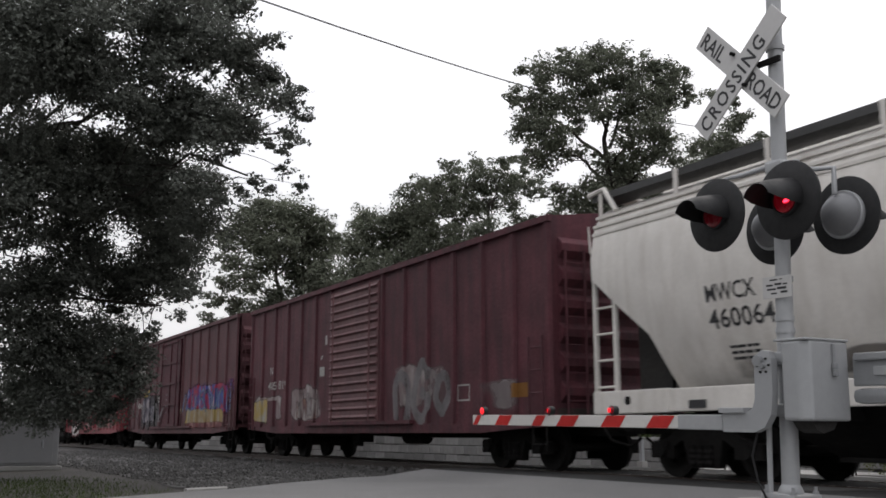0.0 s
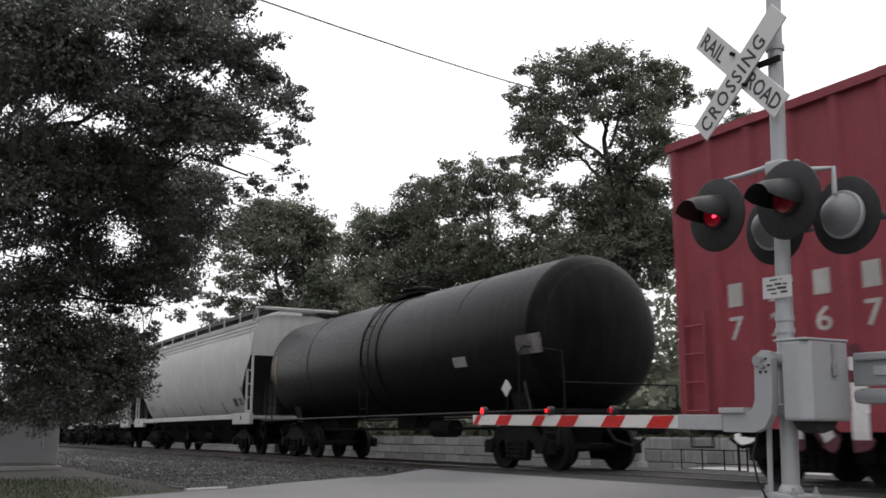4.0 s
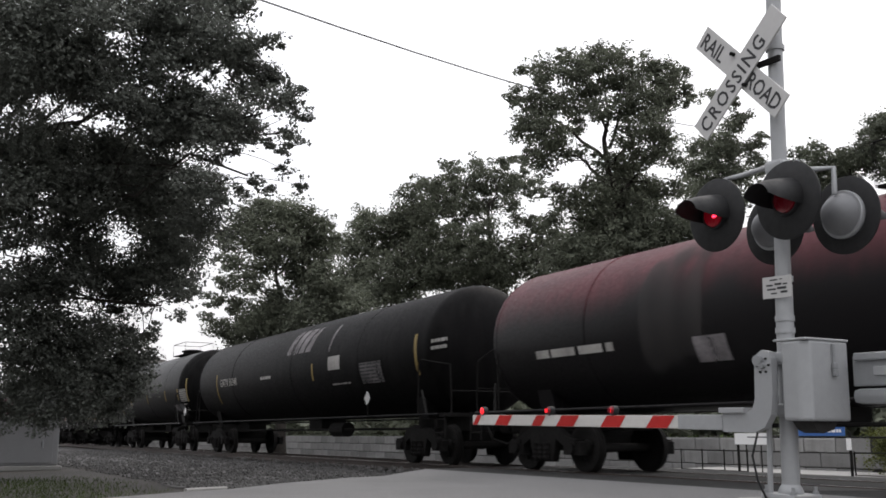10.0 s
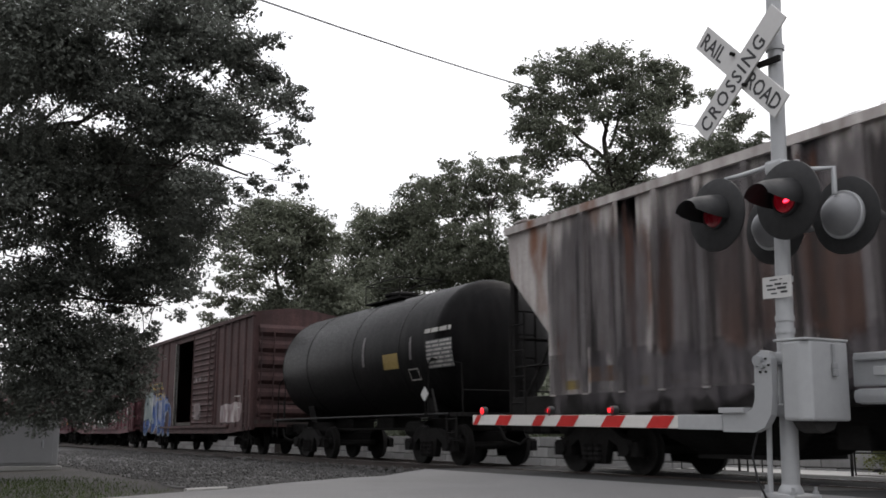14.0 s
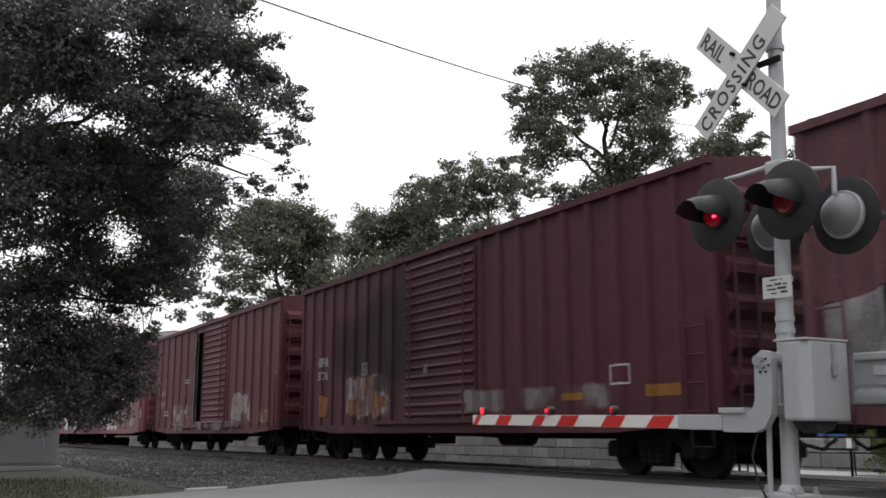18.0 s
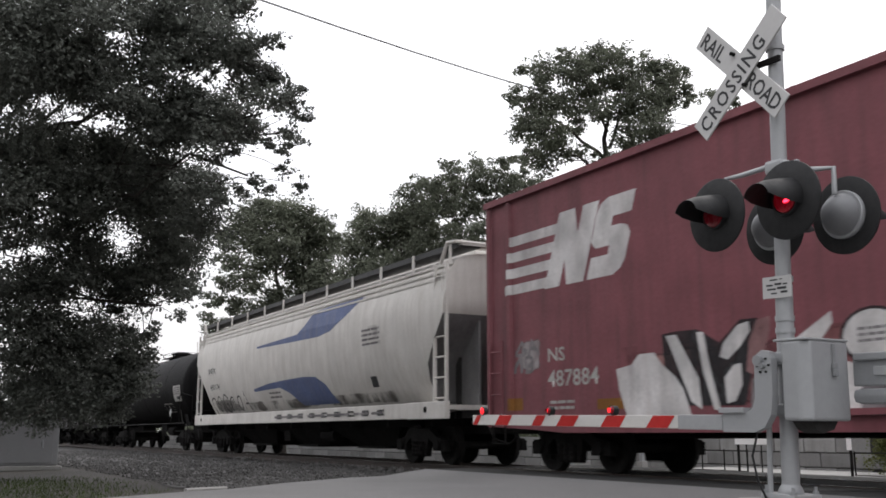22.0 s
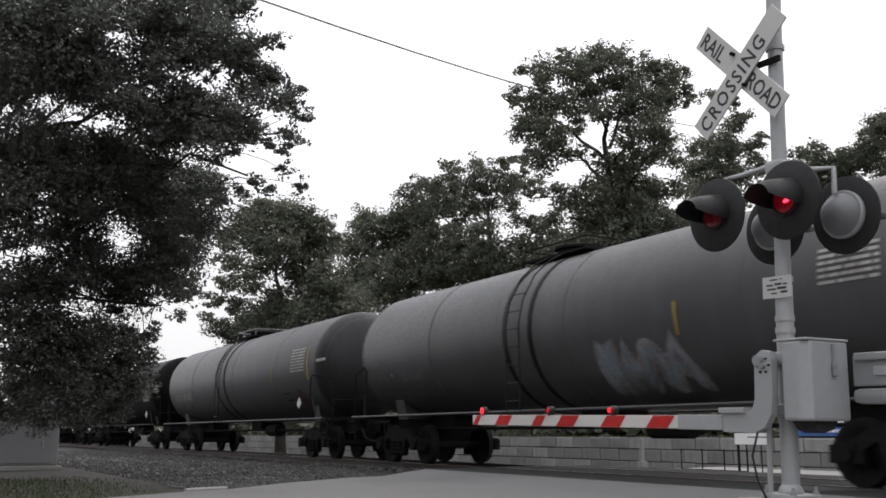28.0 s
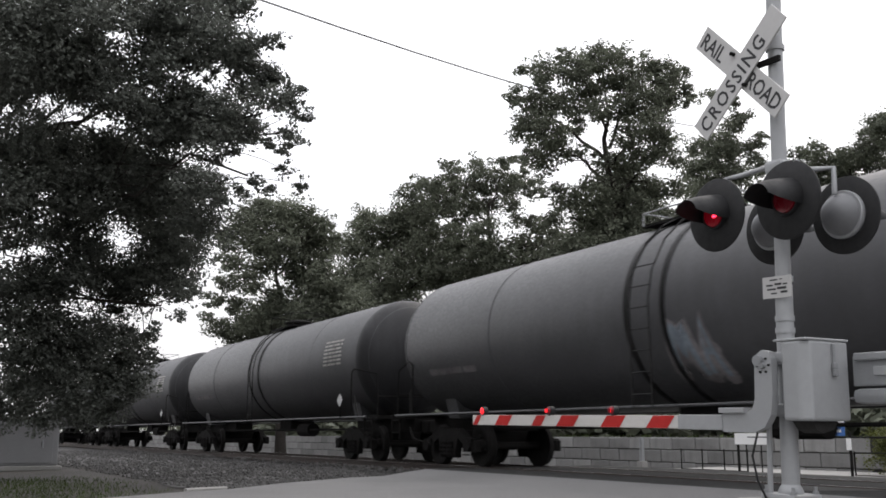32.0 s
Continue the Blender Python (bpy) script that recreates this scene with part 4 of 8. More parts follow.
def hopper(qf, qr, paint, label, ribs=0, top=4.35, end_paint=None, bays=3, tall=False, side_ladder=None, sill=(0.98, 1.32), slope=1.5, walk_mat=None, slope_paint=None):
    """A covered hopper. ribs: 0 for smooth rounded sides, else the number of side posts."""
    car, L = start("covered_hopper", qf, qr, label, "hopper car")
    h = L / 2
    end_paint = end_paint or paint
    low_paint = STEEL if ribs else paint
    z0 = sill[1]
    if ribs:
        rings = [(z0, 1.46, slope), (z0 + 0.9, 1.48, slope), (top - 0.95, 1.48, 0.12), (top - 0.1, 1.48, 0.02), (top, 1.42, 0.0), (top + 0.09, 0.9, 0.0)]
    else:
        rings = [(z0, 1.0, slope), (z0 + 0.25, 1.16, slope * 0.97), (z0 + 0.5, 1.28, slope * 0.93), (z0 + 0.85, 1.4, slope * 0.84), (z0 + 1.35, 1.5, slope * 0.44), (z0 + 1.85, 1.54, 0.06), (z0 + 2.2, 1.53, 0.03), (top - 0.62, 1.47, 0.02), (top - 0.35, 1.4, 0.0), (top - 0.12, 1.26, 0.0), (top, 1.08, 0.0), (top + 0.08, 0.7, 0.0)]
    mb = ring_body(rings, h)
    # on pale cars slope_paint puts the shade of the end into the colour
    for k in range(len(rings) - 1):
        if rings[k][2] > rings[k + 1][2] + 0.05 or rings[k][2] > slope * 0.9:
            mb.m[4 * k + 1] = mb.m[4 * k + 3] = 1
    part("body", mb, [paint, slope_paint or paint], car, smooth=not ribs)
    if ribs:
        me = Mb().prism([(-0.075, 0), (-0.06, -0.07), (0.06, -0.07), (0.075, 0)], "z", z0 - 0.02, top - 0.08).mesh("side_post", paint)
        for s in (-1, 1):
            for i in range(ribs):
                x = -h + 1.45 + (L - 2.9) * i / (ribs - 1)
                part("side_post", me, None, car, at=pose(x, s * 1.48, 0, 0, 0, 0 if s < 0 else 180))
        for s in (-1, 1):
            part("top_chord", Mb().box(-h, h, s * 1.5 - 0.06, s * 1.5 + 0.06, top - 0.12, top + 0.02), paint, car)
    else:
        for s in (-1, 1):
            for k, (z, y) in enumerate(((top - 0.5, 1.435), (top - 0.36, 1.41), (top - 0.2, 1.34))):
                part("roof_moulding", Mb().box(-h, h, s * y - 0.02, s * y + 0.02, z, z + 0.05), paint, car)
    for s in (-1, 1):
        part("side_sill", Mb().box(-h + 0.1, h - 0.1, s * 1.46 - 0.05, s * 1.46 + 0.05, sill[0], sill[1], c=0.02), low_paint, car)
    for s in (-1, 1):
        part("end_platform", Mb().box(s * h - 1.75 if s > 0 else -h, h if s > 0 else -h + 1.75, -1.45, 1.45, sill[1] - 0.16, sill[1] - 0.06), low_paint, car)
        if ribs:
            # corner posts, ladder and slanting braces of the open end
            for y in (-1.4, 1.4):
                part("corner_post", Mb().box(s * (h - 0.1) - 0.06, s * (h - 0.1) + 0.06, y - 0.05, y + 0.05, sill[0], top - 0.1), end_paint, car)
            for y in (-0.55, 0.55):
                part("end_post", Mb().box(s * (h - 0.2) - 0.06, s * (h - 0.2) + 0.06, y - 0.06, y + 0.06, sill[0], top - 0.7), end_paint, car)
            ladder(car, s * (h - 0.35), -1.52, sill[0], sill[0] + side_ladder if side_ladder else top - 0.5, 0.46, "x", end_paint)
            ladder(car, s * (h + 0.02), -1.1, sill[0], top, 0.5, "y", end_paint)
            mb = Mb()
            for y in (-1.42, 1.42):
                mb.tube((s * (h - 0.5), y, sill[1]), (s * (h - 1.5), y, sill[1] + 1.2), 0.03).tube((s * (h - 0.1), y, sill[1] + 0.55), (s * (h - 1.2), y, sill[1] + 0.55), 0.025)
            mb.tube((s * (h - 0.08), -1.4, sill[1] + 1.1), (s * (h - 0.08), 1.4, sill[1] + 1.1), 0.03)
            part("end_brace", mb, end_paint, car)
        else:
            # open end: a ladder of flat bars at the corner, dark posts behind, a deep end sill with a jacking hole
            for y in (-1.46, 1.46):
                for x in (h - 0.04, h - 0.54):
                    part("ladder_rail", Mb().box(s * x - 0.035, s * x + 0.035, y - 0.03, y + 0.03, sill[1] - 0.1, top - 0.15 if tall else z0 + (2.05 if x > h - 0.3 else 1.7)), paint, car)
                for i in range(7 if tall else 4):
                    z = z0 + 0.08 + 0.43 * i
                    part("rung", Mb().tube((s * (h - 0.54), y, z), (s * (h - 0.04), y, z), 0.02, n=6), paint, car)
            for y in (-0.6, 0.6):
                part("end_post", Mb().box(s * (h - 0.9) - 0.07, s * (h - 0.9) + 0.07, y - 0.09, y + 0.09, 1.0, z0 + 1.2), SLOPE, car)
            for y in (-1.46, 1.46):
                e = part("end_sill", Mb().box(s * h - 1.75 if s > 0 else -h, h if s > 0 else -h + 1.75, y - 0.065, y + 0.065, 0.97, 1.33, c=0.02), paint, car)
                part("jacking_hole", Mb().lathe([(y - 0.07, 0.001), (y - 0.07, 0.07), (y + 0.07, 0.07), (y + 0.07, 0.001)], "y", (s * (h - 0.85), 0, 1.17), 14), STEEL, e)
                part("hand_hold", Mb().path([(s * (h - 0.06), y * 1.06, z0 + 2.3), (s * (h - 0.06), y * 1.08, z0 + 2.75)], 0.016), paint, car)
            # added plate closes the view through the end; shade put into its colour
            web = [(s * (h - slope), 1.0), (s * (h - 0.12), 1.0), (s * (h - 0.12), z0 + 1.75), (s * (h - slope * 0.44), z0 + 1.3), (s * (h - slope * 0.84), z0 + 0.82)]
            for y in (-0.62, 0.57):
                part("end_web", Mb().prism(web, "y", y, y + 0.05), slope_paint or SLOPE, car, "added web plate, dark like the shade below the slope sheet")
            part("hand_brake", Mb().lathe([(s * h - 0.02, 0.001), (s * h - 0.02, 0.3), (s * h + 0.02, 0.3), (s * h + 0.02, 0.001)], "x", (0, 0.5, 2.3), 18), STEEL, car)
    # discharge bays
    pitch = (L - 6.2) / bays
    bay = ring_body([(0.36, 0.55, pitch * 0.24), (0.44, 0.62, pitch * 0.2), (0.82, 0.95, 0.02), (sill[1], 1.3, -0.25)], pitch / 2).mesh("discharge_bay", STEEL)
    for i in range(bays):
        x = (i - (bays - 1) / 2) * pitch
        part("discharge_bay", bay, None, car, at=(x, 0, 0))
        part("gate_frame", Mb().box(x - 0.75, x + 0.75, -0.75, 0.75, 0.3, 0.36), STEEL, car)
    # roof walkway and hatches
    wm = walk_mat or paint
    y0, y1 = (0.35, 0.8) if ribs else (0.72, 1.3)
    for s in (-1, 1):
        part("running_board", Mb().box(-h - 0.15, h + 0.15, min(s * y0, s * y1), max(s * y0, s * y1), top + 0.17, top + 0.2), WALKWAY, car, "dark grating of the roof walkway")
        part("toe_board", Mb().box(-h - 0.15, h + 0.15, s * y1 - 0.012, s * y1 + 0.012, top + 0.13, top + 0.25), WALKWAY, car)
    post = Mb().box(-0.04, 0.04, -y1 - 0.045, -y1 - 0.015, top - 0.22 if not ribs else top - 0.05, top + 0.25).mesh("walkway_bracket", wm)
    n = int(L / 1.7)
    for i in range(n + 1):
        part("walkway_bracket", post, None, car, at=(-h + 0.1 + (L - 0.2) * i / n, 0, 0))
    if not ribs:
        for s in (-1, 1):
            for y in (-1.34, 1.34):
                part("walkway_end", Mb().path([(s * (h - 0.5), y, top - 0.12), (s * (h - 0.2), y, top + 0.3), (s * (h + 0.2), y, top + 0.26)], 0.045), paint, car)
            part("walkway_end", Mb().tube((s * (h + 0.18), -1.34, top + 0.26), (s * (h + 0.18), 1.34, top + 0.26), 0.04), paint, car)
    part("hatch_trough", Mb().box(-h + 0.6, h - 0.6, -0.4, 0.4, top + 0.05, top + 0.3, c=0.05), paint, car)
    for s in (-1, 1):
        part("end_walk", Mb().box(s * h - 0.2, s * h + 0.2, -1.2, 1.2, top + 0.2, top + 0.225), wm, car)
    underframe(car, L, 0.66, 0.98)
    zs, ws = [r[0] for r in rings], [r[1] for r in rings]
    px = [-h + 1.45 + (L - 2.9) * i / (ribs - 1) for i in range(ribs)] if ribs else []

    def depth(x, z):
        k = 0.0
        for p in px:
            a = abs(x - p)
            if a < 0.075:
                k = max(k, 0.07 if a <= 0.0601 else 0.07 * (0.075 - a) / 0.015)
        if z <= sill[1]:
            return 1.515
        return 1.48 + k if k and z < top - 0.1 else float(np.interp(z, zs, ws)) + k
    if ribs:
        for p in px:
            if abs(p) < h - 1.5:
                WEEP.append((car, p, z0, top))
    SURF[car.name] = ([c for p in px for c in (p - 0.075, p - 0.06, p + 0.06, p + 0.075)], [sill[1] - 0.001, sill[1] + 0.001] + zs[1:] + [z0 + 0.7, z0 + 1.3], depth)
    return car, h


def tank(qf, qr, paint, label, r=1.5, cz=2.55, ladder_at=0.3, bands=True, platform=True, rail=0.5, seed=0, placard=0.72, plat=None, back=0.8, nose=0.0):
    """A tank car: shell with dished ends, saddles, side rail, top platform, ladder and its small plates."""
    ref = abs(qf - qr) / 2 - 0.25
    car, L = start("tank_car", qf - back + nose, qr - back, label, "tank car")
    back -= nose / 2
    SHIFT[car.name] = back
    h = L / 2 - 0.25
    rnd = random.Random(seed)
    prof = []
    for i in range(7):
        t = math.pi / 2 * i / 6
        prof.append((-h + 0.7 * (1 - math.cos(t)), r * max(0.001, math.sin(t))))
    prof = prof + [(-s, rr) for s, rr in reversed(prof)]
    n = 40
    mb = Mb().lathe(prof, "x", (0, 0, cz), n)
    shell = part("shell", mb, paint, car, smooth=True)
    # heads of grey tanks are a darker grey than the shell
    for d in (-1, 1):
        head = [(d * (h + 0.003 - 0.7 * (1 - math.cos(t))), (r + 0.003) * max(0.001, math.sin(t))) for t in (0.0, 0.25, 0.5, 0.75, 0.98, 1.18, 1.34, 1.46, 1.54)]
        part("head", Mb().lathe(head if d < 0 else head[::-1], "x", (0, 0, cz), n), TANKHEAD if paint is TANKGREY else TANKTWO if paint is TANKTWO else TANKSOOT, shell, "dished end of the tank", smooth=True)
    for x in (-h * 0.52, h * 0.06, h * 0.55):
        part("weld_seam", Mb().lathe([(x - 0.02, r), (x - 0.015, r + 0.008), (x + 0.015, r + 0.008), (x + 0.02, r)], "x", (0, 0, cz), n), paint, car, smooth=True)
    # stub sills, saddles and body bolsters
    for s in (-1, 1):
        x = s * (L / 2 - 1.95)
        part("stub_sill", Mb().box(min(s * (L / 2), x - s * 1.4), max(s * (L / 2), x - s * 1.4), -0.32, 0.32, 0.72, 1.08, c=0.03), STEEL, car)
        part("saddle", Mb().prism([(-0.9, 1.0), (0.9, 1.0), (1.05, 1.6), (0.75, 1.36), (0, 1.14), (-0.75, 1.36), (-1.05, 1.6)], "x", x - 0.22, x + 0.22), paint, car)
        part("end_platform", Mb().box(min(s * (L / 2), s * (L / 2 - 0.5)), max(s * (L / 2), s * (L / 2 - 0.5)), -1.35, 1.35, 1.02, 1.1), STEEL, car)
        mb = Mb()
        for y in (-1.3, 1.3):
            mb.path([(s * (L / 2 - 0.05), y, 1.05), (s * (L / 2 - 0.05), y, 1.55)], 0.018)
        mb.path([(s * (L / 2 - 0.05), -1.3, 1.55), (s * (L / 2 - 0.05), 1.3, 1.55)], 0.018)
        part("end_rail", mb, STEEL, car)
        part("grab_rail", Mb().path([(s * (L / 2 - 1.15), -1.5, 1.1), (s * (L / 2 - 1.15), -1.5, 2.15), (s * (L / 2 - 1.0), -1.5, 2.25), (s * (L / 2 - 0.1), -1.3, 2.1), (s * (L / 2 - 0.05), -1.3, 1.5)], 0.018), STEEL, car)
        ladder(car, s * (L / 2 - 0.25), -1.45, 0.55, 1.1, 0.4, "x", STEEL, 2)
        part("end_stanchion", Mb().path([(s * (L / 2 - 0.9), -1.42, 1.05), (s * (L / 2 - 1.02), -1.48, 1.6)], 0.025), SLOPE, car)
        truck(car, x)
        coupler(car, s * L / 2, s)
    mb = Mb()
    for y in (-1.48, 1.48):
        mb.tube((-L / 2 + 0.3, y, 1.07), (L / 2 - 0.3, y, 1.07), 0.025)
    part("side_rail", mb, paint, car)
    mb = Mb().tube((-L / 2 + 2, -0.5, 0.78), (L / 2 - 2, -0.5, 0.78), 0.03)
    mb.box(-0.5, 0.5, -0.4, 0.4, 0.78, cz - r + 0.15, c=0.05).tube((1.5, -0.4, 0.78), (2.4, -0.4, 0.78), 0.2, n=12)
    part("bottom_outlet", mb, STEEL, car)
    # ladder from rail to platform, following the shell
    xl = ladder_at * ref + back
    if bands:
        mb = Mb()
        for dx in (-0.22, 0.22):
            mb.path([(xl + dx, -r - 0.09, 1.05), (xl + dx, -r - 0.1, cz + 0.1)] + [(xl + dx, -(r + 0.1) * math.cos(t), cz + (r + 0.1) * math.sin(t)) for t in (0.35, 0.7, 1.0, 1.25)], 0.015)
        for i in range(7):
            z = 1.25 + i * 0.33
            yy = -math.sqrt(max(0.05, (r + 0.1) ** 2 - max(0, z - cz) ** 2)) if z > cz else -r - 0.1
            mb.tube((xl - 0.22, yy, z), (xl + 0.22, yy, z), 0.011, n=5)
        part("ladder", mb, STEEL if paint is not TANKGREY else TANKDARK, car)
    if bands:
        for dx in (-0.42, 0.42):
            part("shell_band", Mb().lathe([(xl + dx - 0.05, r), (xl + dx - 0.05, r + 0.02), (xl + dx + 0.05, r + 0.02), (xl + dx + 0.05, r)], "x", (0, 0, cz), n), TANKDARK if paint is TANKGREY else paint, car, smooth=True)
    top = cz + r
    if platform:
        half = 1.0
        if plat:
            xl, half = plat[0] + back, plat[1]
        part("platform", Mb().box(xl - half, xl + half, -0.6, 0.6, top - 0.02, top + 0.02), STEEL, car)
        part("manway", Mb().lathe([(top - 0.1, 0.42), (top + 0.14, 0.42), (top + 0.15, 0.48), (top + 0.2, 0.48), (top + 0.25, 0.3), (top + 0.27, 0.01)], "z", (xl, 0, 0), 18), STEEL, car, smooth=True)
        rail_paint = GALV if seed % 2 else STEEL
        for x in (xl - half, xl + half):
            part("platform_rail", Mb().path([(x, -0.6, top), (x, -0.6, top + rail), (x, 0.6, top + rail), (x, 0.6, top)], 0.014), rail_paint, car)
        for y in (-0.6, 0.6):
            part("platform_rail", Mb().path([(xl - half, y, top + rail), (xl + half, y, top + rail)], 0.014), rail_paint, car)
    # hazard placard near the front end
    mb = Mb().add([(0, 0, -0.16), (0.16, 0, 0), (0, 0, 0.16), (-0.16, 0, 0), (0, 0.02, -0.16), (0.16, 0.02, 0), (0, 0.02, 0.16), (-0.16, 0.02, 0)], [(0, 1, 2, 3), (7, 6, 5, 4), (0, 4, 5, 1), (1, 5, 6, 2), (2, 6, 7, 3), (3, 7, 4, 0)])
    part("placard", mb, SIGNWHITE, car, "white diamond placard on a bracket", at=(placard * ref + back, -1.53, 1.5))
    part("placard_bracket", Mb().tube((placard * ref + back, -1.5, 1.05), (placard * ref + back, -1.5, 1.4), 0.02), STEEL, car)
    SURF[car.name] = ([], [cz + r * math.sin(radians(a)) for a in range(-80, 81, 5)], lambda x, z: math.sqrt(max(0.01, (r + 0.006) ** 2 - (z - cz) ** 2)))
    return car, h


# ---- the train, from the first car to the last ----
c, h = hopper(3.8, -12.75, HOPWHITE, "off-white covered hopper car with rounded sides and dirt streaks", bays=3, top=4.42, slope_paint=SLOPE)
words(c, "MWCX", -5.69, -4.77, 2.5, 2.75, STENCILBLACK)
words(c, "460064", -5.71, -4.5, 2.12, 2.4, STENCILBLACK)
fine_print(c, 1, -5.45, -4.9, 1.66, 1.9, STENCILBLACK, 3)
wash(c, -8, 8, 1.33, 1.8, W_DIRT)
patch(c, -7.3, -7.0, 1.05, 1.2, STENCILBLACK)
patch(c, -6.1, -5.75, 1.02, 1.14, STENCILBLACK)

c, h = boxcar(-13.87, -30.26, 4.5, DARKBROWN, "dark brown boxcar with a pale ribbed door and washed-out graffiti", door=(-1.6, 1.3), ribs=6, door_paint=mat("worn_maroon_door_paint", (0.15, 0.07, 0.075), 0.6, var=0.25, streak=0.5, grime=(0.05, 0.025, 0.028)))
words(c, "NS", -6.36, -5.97, 2.41, 2.64, STENCIL)
words(c, "406 819", -6.51, -4.89, 1.95, 2.21, STENCIL)
wash(c, -4.9, -1.9, 0.9, 2.15, W_PALE)
wash(c, -4.4, -2.2, 0.95, 1.7, W_DRIP, 0.0045)
arch(c, -3.5, -2.75, 1.0, 2.0, W_WHITE, 0.006)
wash(c, -8.1, -4.9, 0.92, 1.95, W_PALE)
wash(c, -8.0, -6.4, 0.95, 1.75, W_YELLOW, 0.0045)
patch(c, -6.55, -5.73, 0.99, 1.64, DARKBROWN, 0.006)
box_outline(c, -6.38, -5.98, 1.2, 1.5, W_WHITE, 0.06, 0.008)
wash(c, 1.7, 4.9, 0.95, 2.35, W_PALE)
sprayed(c, "nGo", 1.95, 4.7, 1.0, 2.2, [(G_GREY, 0.26)], 6)
wash(c, 5.3, 7.6, 1.0, 1.8, W_FAINT)
patch(c, 6.86, 7.41, 1.32, 1.58, ORANGE)
box_outline(c, 4.89, 5.37, 1.31, 1.64, STENCIL)
patch(c, -2.44, -2.12, 2.17, 2.42, STENCIL, 0.006)
patch(c, -2.09, -1.97, 2.99, 3.24, STENCIL, 0.006)
patch(c, -2.4, -2.3, 2.62, 2.72, STENCIL, 0.006, slant=0.08)

c, h = boxcar(-31.66, -47.82, 4.6, BROWN, "brown boxcar with a dark panelled door and many-coloured graffiti", door=(-2.0, 1.1), door_style="panel", ribs=6, door_paint=DARKMAROON)
emblem(c, -7.45, -4.95, 2.92, 3.7, STENCIL)
words(c, "NS", -6.5, -6.05, 2.2, 2.5, STENCIL)
words(c, "406", -6.5, -5.6, 1.75, 2.05, STENCIL)
wash(c, -7.7, -6.3, 0.95, 3.0, W_FAINT)
wash(c, -7.5, -2.05, 0.85, 1.7, W_SOOT, 0.004)
wash(c, -5.9, -2.6, 0.95, 2.45, W_INK, 0.005)
sprayed(c, "MnSAGW", -5.6, -2.6, 1.0, 2.1, [(G_BLACK, 0.26), (G_GREY, 0.045)], 9, 0.14)
wash(c, -4.4, -2.4, 1.75, 2.4, W_SOOT, 0.0062)
polygon(c, [(-5.3, 2.3), (-4.7, 2.27), (-4.1, 2.42), (-4.04, 2.6), (-4.6, 2.52), (-5.2, 2.45)], G_YELLOW, 0.013)
wash(c, -2.7, -2.05, 1.1, 1.8, W_INK, 0.006)
sprayed(c, "oS", -2.75, -2.1, 1.95, 2.25, [(G_BLACK, 0.2), (G_WHITE, 0.07)], 10)
polygon(c, [(-1.95, 1.17), (-1.5, 1.13), (-1.63, 1.24), (-1.03, 1.72), (-1.3, 1.7), (-1.72, 1.4), (-1.87, 1.47)], G_GREY, 0.006)
sprayed(c, "MA", -7.75, -6.85, 2.3, 3.4, [(G_GREY, 0.06)], 902, 0.2)
for z in (1.5, 1.75, 2.0, 2.2):
    patch(c, -0.75, -0.5, z, z + 0.04, G_GREY, 0.005, "stencil")
wash(c, 1.15, 7.75, 1.3, 2.5, W_PURPLE)
wash(c, 1.2, 7.6, 0.9, 1.62, W_GOLD, 0.0055)
sprayed(c, "nUnSnUnn", 1.3, 7.6, 1.5, 2.3, [(G_BLUE, 0.15), (G_TEAL, 0.05)], 14, 0.14)
wash(c, 1.2, 7.6, 0.86, 1.1, W_ROSE, 0.014)

c, h = boxcar(-49.75, -66.13, 4.95, OXIDE, "oxide-red high boxcar with pale roof ends and white graffiti", door=(-2.2, 1.5), door_style="panel", ribs=8, end_top=WHITEROOF)
sprayed(c, "Rieo", -6.2, -3.35, 0.6, 1.72, [(DARKBROWN, 0.3), (G_WHITE, 0.2)], 16, 0.04, label="white sprayed letters")
for i in range(4):
    patch(c, -7.15 + 0.72 * i, -6.9 + 0.72 * i, 2.38, 2.7, STENCIL, 0.006, "stencil_bar")
for i, ch in enumerate("726731"):
    words(c, ch, -7.15 + 0.72 * i, -6.9 + 0.72 * i, 1.92, 2.24, STENCIL)
for x0, x1, z1 in ((1.75, 2.75, 2.0), (2.7, 3.6, 2.25), (3.5, 4.4, 2.2), (4.3, 5.1, 2.35), (4.95, 5.75, 2.65), (5.6, 6.5, 2.3)):
    arch(c, x0, x1, 0.95, z1, G_PINK, 0.003 + 0.0006 * x0)
    arch(c, x0 + 0.13, x1 - 0.1, 0.95, z1 - 0.16, W_ROSE, 0.0045 + 0.0006 * x0)
    patch(c, x0 + 0.4, x0 + 0.5, 0.98, z1 - 0.6, G_PINK, 0.009)
wash(c, -1.85, 0.5, 1.0, 2.35, W_WHITE)
sprayed(c, "eo", -0.15, 0.74, 1.02, 1.28, [(G_WHITE, 0.08)], 18)
fine_print(c, 191, 1.53, 1.75, 1.59, 1.97, G_PINK, 4)
fine_print(c, 19, 6.57, 6.95, 1.85, 2.3, STENCIL, 6)
patch(c, 6.6, 7.05, 1.15, 1.42, ORANGE)
box_outline(c, 6.5, 7.1, 1.5, 1.75, STENCIL)
fine_print(c, 20, -1.6, -1.0, 3.2, 3.4, STENCIL, 2)
box_outline(c, -2.75, -2.45, 1.95, 2.3, STENCIL)

c, h = tank(-68.37, -83.9, TANKDARK, "dark grey tank car with a faint sheen", seed=4, ladder_at=-0.1, rail=0.45)
patch(c, 5.69, 6.5, 2.1, 2.45, G_GREY)
patch(c, 3.3, 3.8, 2.0, 2.2, STENCIL)
patch(c, -7.3, -7.2, 2.1, 2.95, YELLOW)

